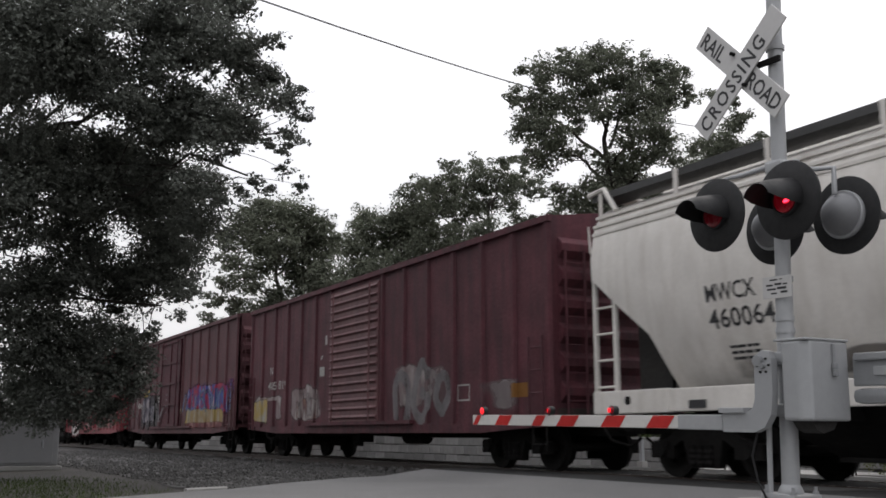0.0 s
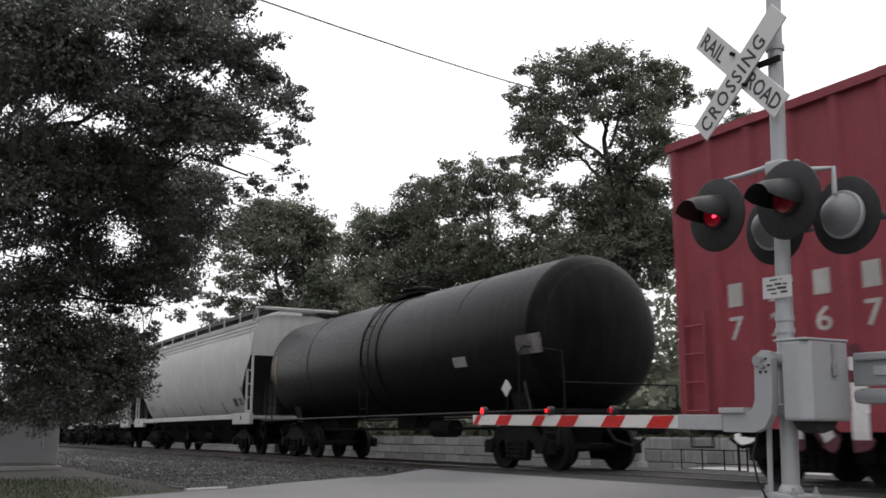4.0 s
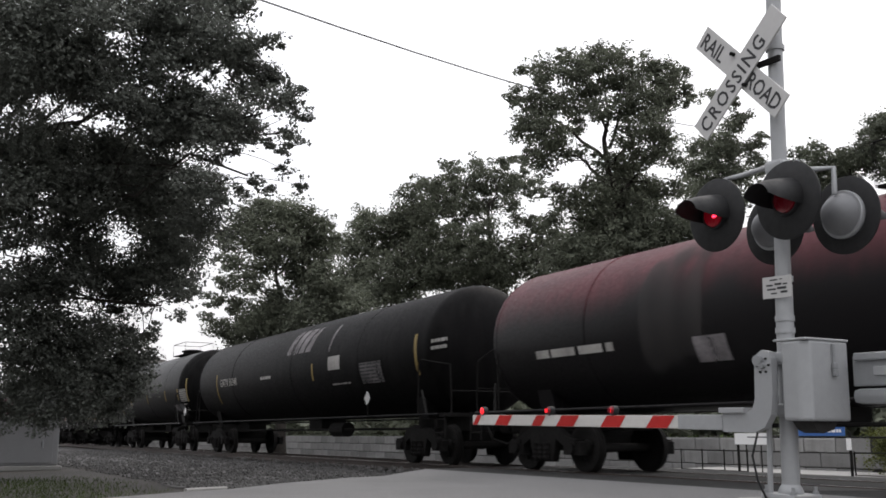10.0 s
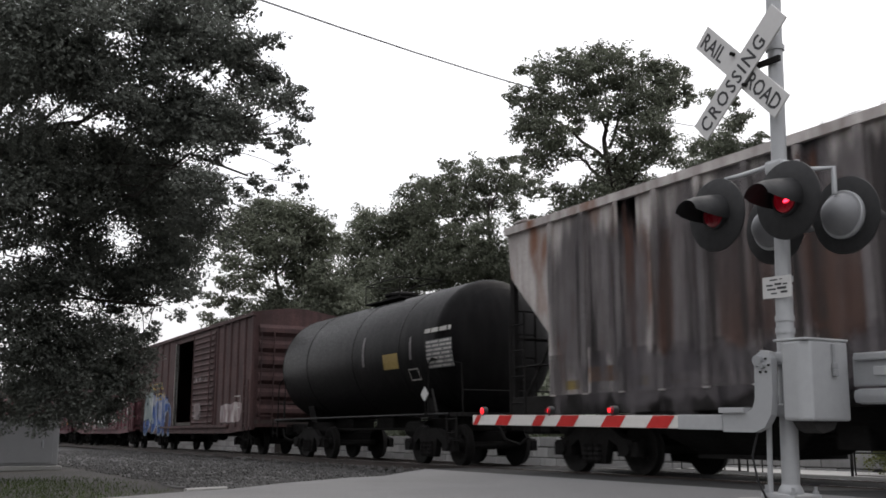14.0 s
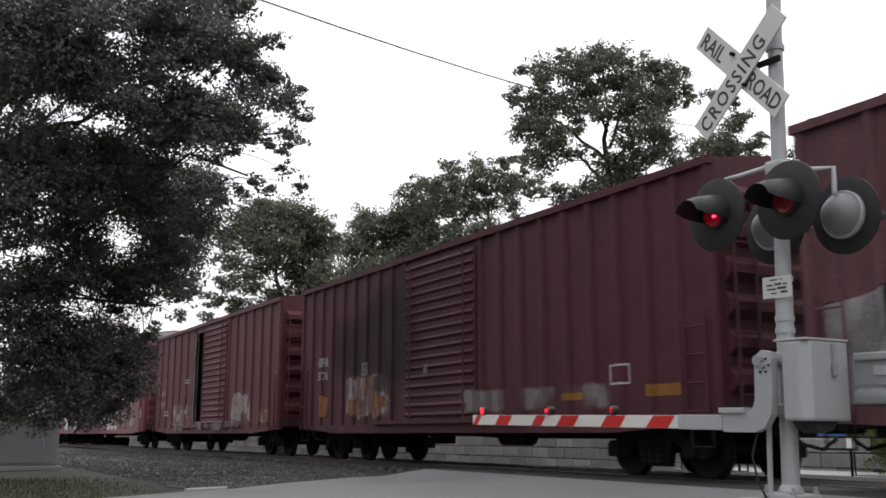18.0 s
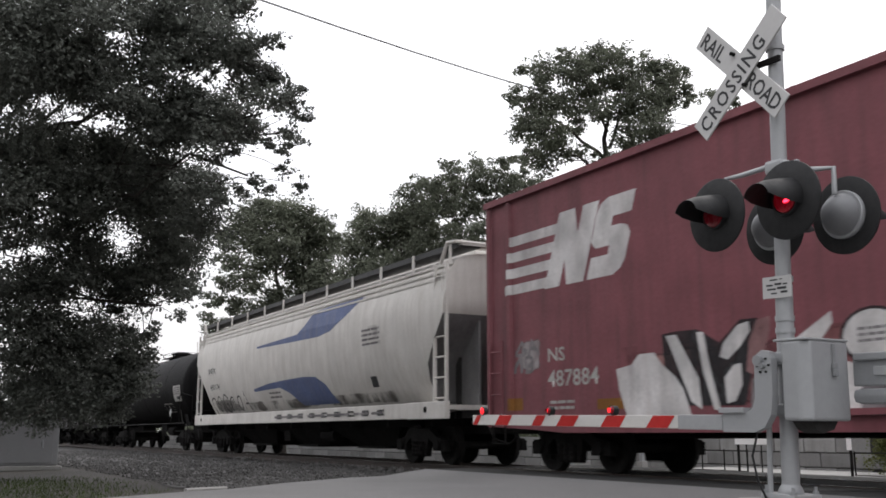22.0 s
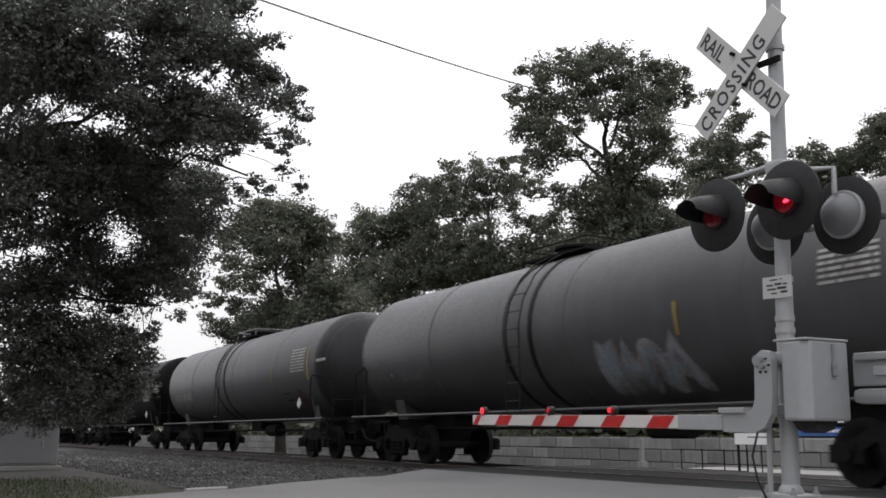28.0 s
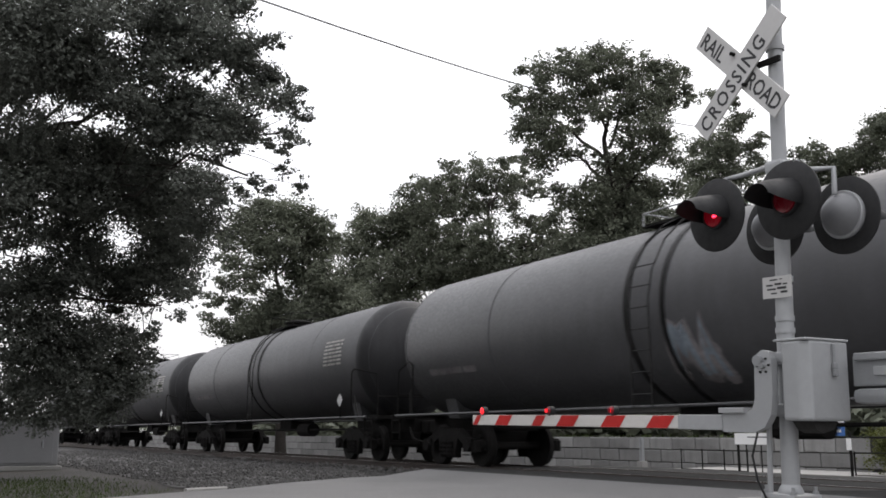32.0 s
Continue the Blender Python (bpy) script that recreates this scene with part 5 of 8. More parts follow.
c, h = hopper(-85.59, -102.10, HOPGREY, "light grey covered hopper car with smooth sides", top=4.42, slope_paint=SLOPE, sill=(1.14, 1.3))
words(c, "FMLX", -6.48, -5.53, 2.57, 2.83, STENCILBLACK)
words(c, "51320", -6.45, -5.33, 2.1, 2.38, STENCILBLACK)
fine_print(c, 21, -6.2, -5.4, 1.62, 1.85, G_GREY, 3)
patch(c, 5.71, 6.15, 1.56, 1.86, STENCILBLACK)
box_outline(c, 5.72, 6.14, 1.57, 1.85, STENCIL, 0.02, 0.008)
patch(c, 6.3, 6.75, 1.6, 1.85, G_GREY)
for x, z in ((6.85, 2.2), (4.35, 1.75), (1.5, 1.72), (-1.3, 1.72), (-4.2, 1.75), (-6.9, 2.1)):
    patch(c, x + 0.1, x + 0.2, 1.36, z, HOPTWO, 0.006, "rusty_streak", slant=-0.12)
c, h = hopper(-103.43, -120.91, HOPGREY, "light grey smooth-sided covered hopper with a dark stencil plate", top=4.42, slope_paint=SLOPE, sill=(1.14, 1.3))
words(c, "FMLX", -7.36, -6.45, 2.62, 2.88, STENCILBLACK)
words(c, "20541", -7.35, -6.3, 2.1, 2.36, STENCILBLACK)
fine_print(c, 22, -5.6, -5.0, 2.6, 2.9, G_GREY, 3)
patch(c, 5.25, 5.67, 1.61, 1.94, STENCILBLACK)
box_outline(c, 5.26, 5.66, 1.62, 1.93, STENCIL, 0.02, 0.008)
patch(c, 5.44, 5.47, 1.62, 1.93, STENCIL, 0.009)
for x, z in ((7.2, 2.1), (4.3, 1.95), (1.3, 1.95), (-1.9, 1.8), (-5.0, 1.8)):
    patch(c, x + 0.1, x + 0.2, 1.5, z, HOPTWO, 0.006, "rusty_streak", slant=-0.1)
fine_print(c, 23, 6.4, 7.0, 2.1, 2.35, G_GREY, 3)

c, h = tank(-122.0, -137.05, TANKBLACK, "black tank car with a yellow plate on its side", nose=0.8, seed=6, bands=False, ladder_at=-0.05, placard=0.69, rail=0.5, plat=(-0.4, 1.5))
patch(c, 2.09, 2.89, 1.74, 2.12, YELLOW)
patch(c, 4.12, 5.18, 1.78, 2.12, G_GREY)
fine_print(c, 24, 4.12, 5.18, 1.78, 2.12, STENCILBLACK, 5)
box_outline(c, 3.44, 3.97, 1.45, 1.71, STENCIL)
patch(c, 6.53, 6.66, 1.9, 2.9, YELLOW)
words(c, "UTLX 643364", -6.39, -4.2, 1.92, 2.22, YELLOW)
for x in (-5.37, -2.06, 1.0):
    patch(c, x, x + 0.12, 2.02, 2.5, YELLOW)
patch(c, -6.85, -6.75, 1.8, 2.6, YELLOW)

c, h = tank(-138.2, -152.87, TANKTWO, "tank car, black below and faded red above", seed=8, ladder_at=-0.35, bands=False, r=1.4, cz=2.42, rail=0.6, plat=(1.7, 1.15), back=1.0)
wash(c, -3.6, -1.6, 1.2, 4.03, W_SOOT)
fine_print(c, 25, -6.11, -3.91, 1.92, 2.2, STENCIL, 1)
patch(c, -2.15, -1.5, 1.69, 2.06, G_GREY)
patch(c, 4.32, 5.34, 2.12, 2.6, G_GREY)
fine_print(c, 26, 6.1, 6.8, 2.75, 2.9, STENCIL, 1)

c, h = tank(-154.0, -173.45, TANKSOOT, "long black tank car with white stencilling", r=1.46, cz=2.52, seed=9, bands=False, platform=False, ladder_at=0.02, placard=0.55, rail=0.35)
words(c, "GATX 56348", -7.02, -5.2, 2.26, 2.52, STENCIL)
patch(c, -7.5, -7.4, 1.7, 2.7, YELLOW)
for x in (-0.7, -0.2, 0.3, 0.8):
    patch(c, x, x + 0.38, 2.92, 3.62, G_GREY, 0.004, "white_slash", slant=0.12)
patch(c, 2.59, 3.36, 2.31, 2.67, STENCIL)
patch(c, 1.42, 1.52, 2.1, 2.56, YELLOW)
patch(c, 2.5, 2.64, 2.8, 3.55, G_GREY)
patch(c, 4.56, 5.77, 1.88, 2.38, G_GREY)
fine_print(c, 27, 4.56, 5.77, 1.88, 2.38, STENCILBLACK, 6)
patch(c, 7.5, 7.62, 1.94, 2.84, YELLOW)
fine_print(c, 28, 8.3, 9.0, 2.4, 2.7, STENCIL, 2)
fine_print(c, 29, -2.81, -1.85, 2.27, 2.45, STENCIL, 1)
fine_print(c, 30, 2.7, 3.9, 1.9, 1.98, STENCIL, 1)

c, h = tank(-174.6, -187.83, TANKDARK, "dark grey tank car with yellow tape marks", seed=10, bands=False, ladder_at=0.2, placard=0.97)
for x in (2.65, 4.67, -3.88, -0.58):
    patch(c, x, x + 0.13, 1.98, 2.43, YELLOW)
patch(c, 6.02, 6.18, 1.9, 2.78, YELLOW)
patch(c, -6.38, -6.27, 1.6, 2.47, YELLOW)
patch(c, 5.0, 5.95, 1.92, 2.4, STENCIL)
fine_print(c, 31, 5.0, 5.95, 1.92, 2.4, STENCILBLACK, 6)
patch(c, 3.6, 4.4, 1.58, 1.83, G_GREY)
patch(c, 4.5, 5.1, 1.6, 1.84, TANKGREY)
box_outline(c, 5.2, 5.65, 1.58, 1.83, STENCIL)
words(c, "GATX 70237", -5.4, -3.7, 1.85, 2.1, STENCIL)

c, h = hopper(-189.87, -206.55, HOPRUST, "rust-streaked dirty white covered hopper car with ribbed sides", ribs=16, top=4.5, slope_paint=HOPGREY2, end_paint=STEEL, side_ladder=1.9)
patch(c, 4.84, 5.27, 1.74, 1.97, STENCILBLACK)
wash(c, -7.8, 3.8, 0.99, 2.0, W_DARKRUN, 0.0048)
patch(c, 6.32, 6.9, 1.6, 1.9, G_YELLOW)
patch(c, -5.9, -5.2, 1.5, 1.75, ORANGE)
wash(c, 1.0, 7.2, 3.2, 4.6, W_RUSTRUN, 0.0055)
wash(c, 2.2, 7.4, 3.3, 4.9, W_RUSTY, 0.0052)
# left two thirds streaked darker
for x0, x1 in ((-7.6, -3.4), (-5.0, -0.6), (-2.2, 2.2), (0.0, 3.6)):
    wash(c, x0, x1, 0.9, 4.8, W_DARKRUN, 0.0025 + 0.0002 * (x0 + 8))
wash(c, -7.2, 7.2, 1.34, 4.4, W_RUSTSTAIN, 0.004)
for x in (-6.6, -4.9, -4.0, -2.2, 0.1, 2.4, 4.1):
    patch(c, x, x + 0.4, 1.4, 1.55, YELLOW, 0.007)

c, h = tank(-207.7, -218.68, TANKBLACK, "short black tank car with a white stencil panel", seed=12, bands=False, ladder_at=-0.12, placard=0.65)
fine_print(c, 35, 3.32, 4.49, 2.76, 2.95, STENCIL, 1)
patch(c, 3.43, 4.54, 2.04, 2.64, TANKGREY)
fine_print(c, 36, 3.43, 4.54, 2.04, 2.64, STENCIL, 7)
patch(c, 1.28, 2.04, 2.13, 2.48, YELLOW)
box_outline(c, 2.47, 2.93, 1.83, 2.09, STENCIL)
patch(c, 0.13, 0.25, 2.26, 2.98, G_GREY)
patch(c, 2.63, 2.74, 2.28, 2.8, G_GREY)

c, h = boxcar(-221.26, -236.53, 4.5, RUSTBROWN, "dark brown boxcar with its door slid open and blue graffiti", door=(0.75, 3.6), gap=(-2.1, 0.75), ribs=5)
words(c, "WOKL", -6.4, -3.9, 2.5, 2.8, YELLOW)
words(c, "53 1528", -6.4, -3.6, 2.05, 2.35, YELLOW)
wash(c, -7.5, -2.3, 0.75, 2.5, W_BLUE)
sprayed(c, "GoUn", -7.3, -2.5, 0.75, 2.0, [(G_TEAL, 0.4), (G_BLUE, 0.3)], 37, 0.1)
wash(c, -7.5, -5.4, 1.0, 2.7, W_TEAL, 0.014)
wash(c, -7.4, -6.5, 2.5, 3.6, W_FAINT)
wash(c, 3.7, 7.4, 0.9, 1.8, W_PALE)
wash(c, 0.9, 3.5, 1.0, 1.9, W_FAINT)
wash(c, 1.0, 3.4, 2.5, 2.75, W_FAINT)
box_outline(c, 5.9, 6.4, 1.5, 1.9, STENCIL)

c, h = boxcar(-238.24, -254.09, 4.6, BROWN, "brown boxcar with a part-open door and large white-edged graffiti", door=(-0.65, 2.7), gap=(-1.45, -0.65), ribs=6)
# fat letters: white edges, dark and rose bodies
polygon(c, [(-7.63, 2.26), (-7.07, 2.29), (-6.75, 2.39), (-6.09, 2.56), (-5.19, 2.6), (-4.6, 2.5), (-4.39, 2.06), (-4.44, 0.94), (-7.64, 0.99)], G_BLACK, 0.003, "graffiti")
polygon(c, [(-7.63, 2.23), (-7.07, 2.29), (-6.75, 2.37), (-6.74, 1.69), (-6.84, 1.0), (-7.64, 1.01)], G_GREY, 0.004, "graffiti")
polygon(c, [(-4.25, 2.25), (-3.43, 2.18), (-2.89, 2.29), (-2.37, 2.46), (-1.49, 2.47), (-1.38, 2.0), (-1.48, 0.92), (-4.44, 0.96)], DARKBROWN, 0.0031, "graffiti")
polygon(c, [(-6.36, 2.43), (-5.82, 2.59), (-5.19, 2.63), (-4.66, 2.54), (-4.27, 2.32), (-4.22, 1.91), (-3.97, 1.72), (-4.0, 1.1), (-4.44, 0.95), (-4.5, 1.72), (-4.62, 2.21), (-4.9, 2.41), (-5.32, 2.5), (-5.96, 2.47)], G_WHITE, 0.0052, "graffiti")
polygon(c, [(-4.27, 2.33), (-3.82, 2.23), (-3.38, 2.25), (-2.92, 2.5), (-2.36, 2.56), (-1.75, 2.61), (-1.47, 2.58), (-1.48, 2.47), (-2.01, 2.48), (-2.5, 2.43), (-2.87, 2.28), (-3.43, 2.15), (-3.85, 2.15), (-4.25, 2.24)], G_WHITE, 0.0054, "graffiti")
polygon(c, [(-3.4, 1.81), (-3.06, 1.82), (-3.0, 2.21), (-2.87, 2.32), (-2.57, 2.37), (-2.66, 2.18), (-2.83, 2.05), (-2.92, 1.63), (-3.07, 1.26), (-2.95, 1.07), (-2.68, 0.93), (-3.37, 1.02)], G_WHITE, 0.0056, "graffiti")
polygon(c, [(-2.37, 2.09), (-2.21, 2.15), (-1.91, 2.12), (-1.78, 1.92), (-2.06, 1.81), (-2.11, 1.69), (-2.32, 1.71)], G_WHITE, 0.0056, "graffiti")
polygon(c, [(-2.27, 1.38), (-1.82, 1.51), (-1.47, 1.04), (-1.7, 0.92), (-2.11, 0.93)], G_WHITE, 0.0058, "graffiti")
polygon(c, [(-3.05, 1.94), (-2.42, 1.58), (-1.8, 1.77), (-1.95, 1.46), (-2.33, 1.38), (-2.86, 1.55)], G_BLACK, 0.0062, "graffiti")
polygon(c, [(-5.73, 1.36), (-5.11, 1.47), (-4.56, 1.32), (-4.58, 0.97), (-5.72, 0.98)], W_ROSE, 0.0046, "graffiti")
polygon(c, [(-3.94, 1.52), (-3.41, 1.63), (-3.4, 0.95), (-3.95, 0.95)], W_ROSE, 0.0047, "graffiti")
polygon(c, [(-2.81, 1.47), (-2.3, 1.36), (-2.13, 0.93), (-2.66, 0.93)], W_ROSE, 0.0048, "graffiti")
polygon(c, [(-2.02, 2.42), (-1.59, 2.45), (-1.6, 2.11), (-1.99, 2.13)], W_ROSE, 0.0049, "graffiti")
polygon(c, [(-4.22, 2.21), (-3.93, 2.15), (-3.95, 1.72), (-4.18, 1.84)], G_YELLOW, 0.0058, "graffiti")
polygon(c, [(-5.12, 1.9), (-4.86, 1.89), (-4.85, 1.46), (-5.11, 1.47)], G_WHITE, 0.006, "graffiti")
polygon(c, [(-6.11, 1.92), (-5.84, 1.91), (-5.86, 1.36), (-6.12, 1.37)], G_GREY, 0.006, "graffiti")
polygon(c, [(-0.43, 2.39), (-0.11, 2.45), (1.51, 2.36), (1.94, 2.54), (2.52, 2.14), (2.72, 1.68), (2.64, 0.97), (-0.46, 1.03)], G_BLACK, 0.0032, "graffiti")
polygon(c, [(-0.45, 2.39), (-0.11, 2.48), (0.85, 2.35), (1.52, 2.4), (1.88, 2.6), (2.17, 2.57), (2.16, 2.36), (1.72, 2.29), (1.07, 2.22), (0.01, 2.31), (-0.32, 2.14)], G_WHITE, 0.0052, "graffiti")
polygon(c, [(-0.42, 1.71), (0.24, 1.83), (0.5, 1.75), (0.35, 1.47), (0.59, 1.09), (-0.03, 1.11), (-0.4, 1.33)], G_WHITE, 0.0054, "graffiti")
polygon(c, [(0.88, 1.71), (1.9, 1.77), (1.74, 1.48), (1.89, 1.06), (1.02, 1.06), (0.92, 1.37)], G_WHITE, 0.0054, "graffiti")
polygon(c, [(-0.15, 2.15), (2.51, 2.02), (2.52, 1.96), (-0.15, 2.06)], G_GREY, 0.0056, "graffiti")
polygon(c, [(0.62, 2.57), (0.91, 2.57), (1.08, 2.47), (0.74, 2.46)], G_WHITE, 0.0056, "graffiti")
polygon(c, [(1.77, 2.2), (2.18, 2.23), (2.4, 1.83), (2.11, 1.77), (1.79, 1.87)], W_ROSE, 0.0047, "graffiti")
polygon(c, [(2.14, 2.46), (2.46, 2.47), (2.74, 2.38), (2.7, 1.81), (2.42, 1.88), (2.25, 2.21)], G_TEAL, 0.0057, "graffiti")
polygon(c, [(3.44, 2.45), (3.87, 2.59), (4.27, 2.54), (4.46, 2.31), (4.46, 1.8), (4.82, 1.56), (4.8, 1.12), (2.7, 1.18), (3.05, 1.79)], DARKBROWN, 0.0034, "graffiti")
polygon(c, [(2.77, 2.46), (3.18, 2.49), (3.42, 2.12), (3.31, 1.71), (3.64, 1.6), (4.05, 1.6), (4.24, 1.42), (4.15, 1.19), (3.77, 1.15), (3.37, 1.4), (3.12, 1.48), (2.94, 1.17), (2.74, 1.18), (2.72, 1.67), (3.07, 1.78), (2.77, 2.04)], W_TEAL, 0.005, "graffiti")
polygon(c, [(2.93, 2.1), (3.34, 2.13), (3.27, 1.71), (3.66, 1.58), (4.04, 1.58), (4.19, 1.42), (4.1, 1.23), (3.78, 1.19), (3.4, 1.44), (3.11, 1.53), (2.93, 1.25), (2.82, 1.31), (2.86, 1.61), (3.12, 1.77)], G_WHITE, 0.0058, "graffiti")
polygon(c, [(3.25, 2.49), (3.46, 2.64), (3.88, 2.73), (4.29, 2.64), (4.56, 2.45), (4.64, 2.18), (4.58, 1.78), (4.48, 1.79), (4.5, 2.18), (4.4, 2.42), (4.11, 2.57), (3.79, 2.61), (3.5, 2.49), (3.41, 2.41)], G_WHITE, 0.0061, "graffiti")
polygon(c, [(4.1, 2.32), (4.48, 2.31), (4.48, 1.79), (4.82, 1.55), (4.8, 1.18), (4.4, 1.19), (4.35, 1.53), (4.06, 1.76)], W_ROSE, 0.005, "graffiti")
polygon(c, [(3.66, 2.15), (3.93, 2.16), (3.99, 1.98), (3.75, 1.93)], G_WHITE, 0.0063, "graffiti")
polygon(c, [(4.61, 2.0), (4.82, 2.35), (5.08, 2.46), (5.32, 2.49), (5.3, 2.22), (5.04, 1.92), (4.94, 1.6), (4.83, 1.56), (4.63, 1.79)], W_TEAL, 0.0051, "graffiti")
polygon(c, [(4.95, 1.71), (5.2, 2.23), (5.63, 2.53), (6.02, 2.67), (6.5, 2.7), (6.94, 2.49), (6.94, 2.4), (6.49, 2.58), (6.07, 2.55), (5.68, 2.39), (5.33, 2.1), (5.08, 1.65)], G_WHITE, 0.0062, "graffiti")
polygon(c, [(5.33, 2.1), (5.68, 2.39), (6.07, 2.55), (6.49, 2.58), (6.94, 2.4), (6.95, 0.97), (4.9, 1.02), (5.08, 1.65)], DARKBROWN, 0.0036, "graffiti")
polygon(c, [(5.63, 2.12), (5.87, 2.2), (6.04, 2.03), (5.95, 1.9), (5.71, 1.93)], G_WHITE, 0.0058, "graffiti")
polygon(c, [(6.14, 2.26), (6.39, 2.24), (6.34, 2.0), (6.17, 1.89)], G_WHITE, 0.0059, "graffiti")
polygon(c, [(6.34, 1.86), (6.59, 1.91), (6.58, 1.57), (6.36, 1.59)], G_WHITE, 0.006, "graffiti")
polygon(c, [(6.51, 2.26), (6.92, 2.26), (6.9, 1.57), (6.66, 1.59), (6.59, 2.03)], W_ROSE, 0.0052, "graffiti")
words(c, "HS", -6.5, -6.05, 2.12, 2.34, STENCIL, 0.008)
words(c, "63  78", -6.5, -5.25, 1.72, 1.96, STENCIL, 0.008)
fine_print(c, 46, -6.5, -5.3, 1.45, 1.62, STENCIL, 2, 0.008)
box_outline(c, 5.75, 6.15, 1.25, 1.55, STENCIL, 0.03, 0.012)
wash(c, -7.6, 7.4, 0.85, 1.2, W_FAINT, 0.0095)

c, h = boxcar(-255.57, -271.47, 4.6, DARKMAROON, "worn brown boxcar with white stencils and rusty orange graffiti", door=(-1.5, 1.5), ribs=9, door_paint=DARKMAROON)
box_outline(c, 5.52, 6.01, 1.43, 1.75, STENCIL)
patch(c, 6.42, 7.18, 1.22, 1.4, ORANGE)
patch(c, 4.2, 4.8, 1.22, 1.34, ORANGE)
patch(c, -0.5, -0.3, 1.88, 2.12, G_GREY)
words(c, "CIRR", -6.75, -6.05, 2.41, 2.65, STENCIL)
words(c, "5076", -6.75, -6.1, 2.06, 2.28, STENCIL)
wash(c, -6.75, -5.85, 1.0, 1.75, W_RUST)
wash(c, -5.4, -2.2, 0.9, 2.25, W_DRIP)
wash(c, -5.1, -3.4, 1.0, 1.6, W_RUST, 0.0045)
wash(c, -3.4, -2.3, 1.2, 1.62, W_RUST, 0.0052)
wash(c, -3.5, -2.4, 1.55, 2.1, W_SOOT, 0.0058)
box_outline(c, -3.96, -3.6, 2.05, 2.36, G_GREY, 0.05)
patch(c, -3.86, -3.7, 2.14, 2.27, G_GREY, 0.006)
wash(c, -1.4, 7, 0.95, 1.6, W_FAINT)
# rear half darker: tree shade put into the colour
wash(c, -8.6, 2.0, 0.6, 5.0, W_REARSHADE, 0.0025)

c, h = boxcar(-273.21, -288.75, 4.68, MAROON, "brown boxcar with its door slid half open and rusty orange graffiti", door=(-0.3, 2.6), gap=(-1.55, -0.3), ribs=6)
words(c, "CI", -6.58, -6.26, 2.18, 2.4, STENCIL)
words(c, "RR", -6.0, -5.65, 2.2, 2.42, STENCIL)
words(c, "20", -6.58, -6.26, 1.76, 1.98, STENCIL)
words(c, "56", -6.0, -5.65, 1.78, 2.0, STENCIL)
fine_print(c, 49, -5.9, -5.3, 1.35, 1.6, STENCIL, 2)
wash(c, -5.1, -1.7, 0.8, 2.0, W_DRIP)
wash(c, -4.9, -1.7, 0.85, 1.5, W_RUST, 0.0045)
patch(c, -3.26, -2.55, 1.58, 2.06, DARKBROWN, 0.006)
fine_print(c, 53, -2.9, -2.2, 2.55, 2.75, STENCIL, 2)
wash(c, 2.7, 5.5, 0.85, 2.1, W_PALE)
for x, zt in ((3.5, 1.9), (4.0, 2.0), (4.45, 2.05), (4.9, 1.8)):
    wash(c, x, x + 0.4, 0.9, zt, W_WHITE, 0.0045 + 0.0003 * x)
wash(c, 5.4, 7.2, 0.9, 1.5, W_RUST)
wash(c, -7.7, 7.7, 0.7, 1.2, W_FAINT, 0.0085)

c, h = boxcar(-290.53, -316.79, 5.12, PLUM, "long high faded plum boxcar with double doors and white graffiti", door=(-3.4, 2.8), door_style="panel", flat=True, ribs=2, end_top=WHITEROOF, door_paint=DARKBROWN)
emblem(c, -12.5, -8.7, 3.2, 4.5, G_WHITE)
words(c, "NS", -11.14, -10.65, 1.9, 2.14, STENCIL)
words(c, "487884", -11.16, -9.74, 1.46, 1.75, STENCIL)
fine_print(c, 56, -11.1, -10.4, 1.05, 1.25, STENCIL, 2)
wash(c, -12.3, -11.2, 1.65, 2.45, W_WHITE, 0.003)
sprayed(c, "GA", -12.15, -11.4, 2.05, 2.35, [(G_GREY, 0.07)], 57, 0.2)
sprayed(c, "nBm", -12.2, -11.25, 1.75, 2.02, [(G_GREY, 0.08)], 571, 0.15)
patch(c, -12.4, -11.95, 1.08, 1.3, ORANGE)
patch(c, -9.8, -8.9, 1.05, 1.22, ORANGE)
wash(c, -9.5, -3.2, 0.9, 2.0, W_ROSE)
wildstyle(c)
sprayed(c, "WALEZ", 3.25, 7.3, 0.98, 1.76, [(DARKBROWN, 0.37), (G_WHITE, 0.28)], 59, 0.03, rounded=False, label="white sprayed letters")
decal("graffiti", Mb().blob(8.42, 2.42, 0.26, 0.12, -0.004, random.Random(61), 0), G_BLACK, c)
arch(c, 8.2, 8.66, 1.9, 2.38, G_WHITE, 0.005)
decal("graffiti", Mb().blob(8.43, 2.16, 0.1, 0.12, -0.008, random.Random(63), 0), G_BLACK, c)
polygon(c, [(8.28, 1.35), (8.62, 1.35), (8.52, 1.95), (8.36, 1.95)], G_WHITE, 0.0045)
wash(c, 7.4, 8.8, 0.95, 1.9, W_SOOT)
patch(c, 9.3, 10.12, 1.43, 1.92, G_BLACK, 0.003)
wash(c, 8.9, 11.7, 0.95, 1.45, W_DRIP)
wash(c, 8.9, 10.2, 0.95, 1.4, W_FAINT, 0.0045)
box_outline(c, 10.4, 10.8, 1.1, 1.4, STENCIL)
sprayed(c, "ne", 10.2, 10.85, 1.66, 2.04, [(G_GREY, 0.08)], 642)
fine_print(c, 641, 11.17, 11.96, 1.2, 2.1, G_GREY, 8)
patch(c, 12.22, 12.8, 1.1, 1.33, ORANGE)
wash(c, 12.15, 13.05, 2.7, 3.9, W_WHITE)
polygon(c, [(12.2, 1.6), (12.4, 1.85), (12.42, 1.7), (12.52, 1.65), (12.45, 1.35), (12.3, 1.4)], G_WHITE, 0.005)
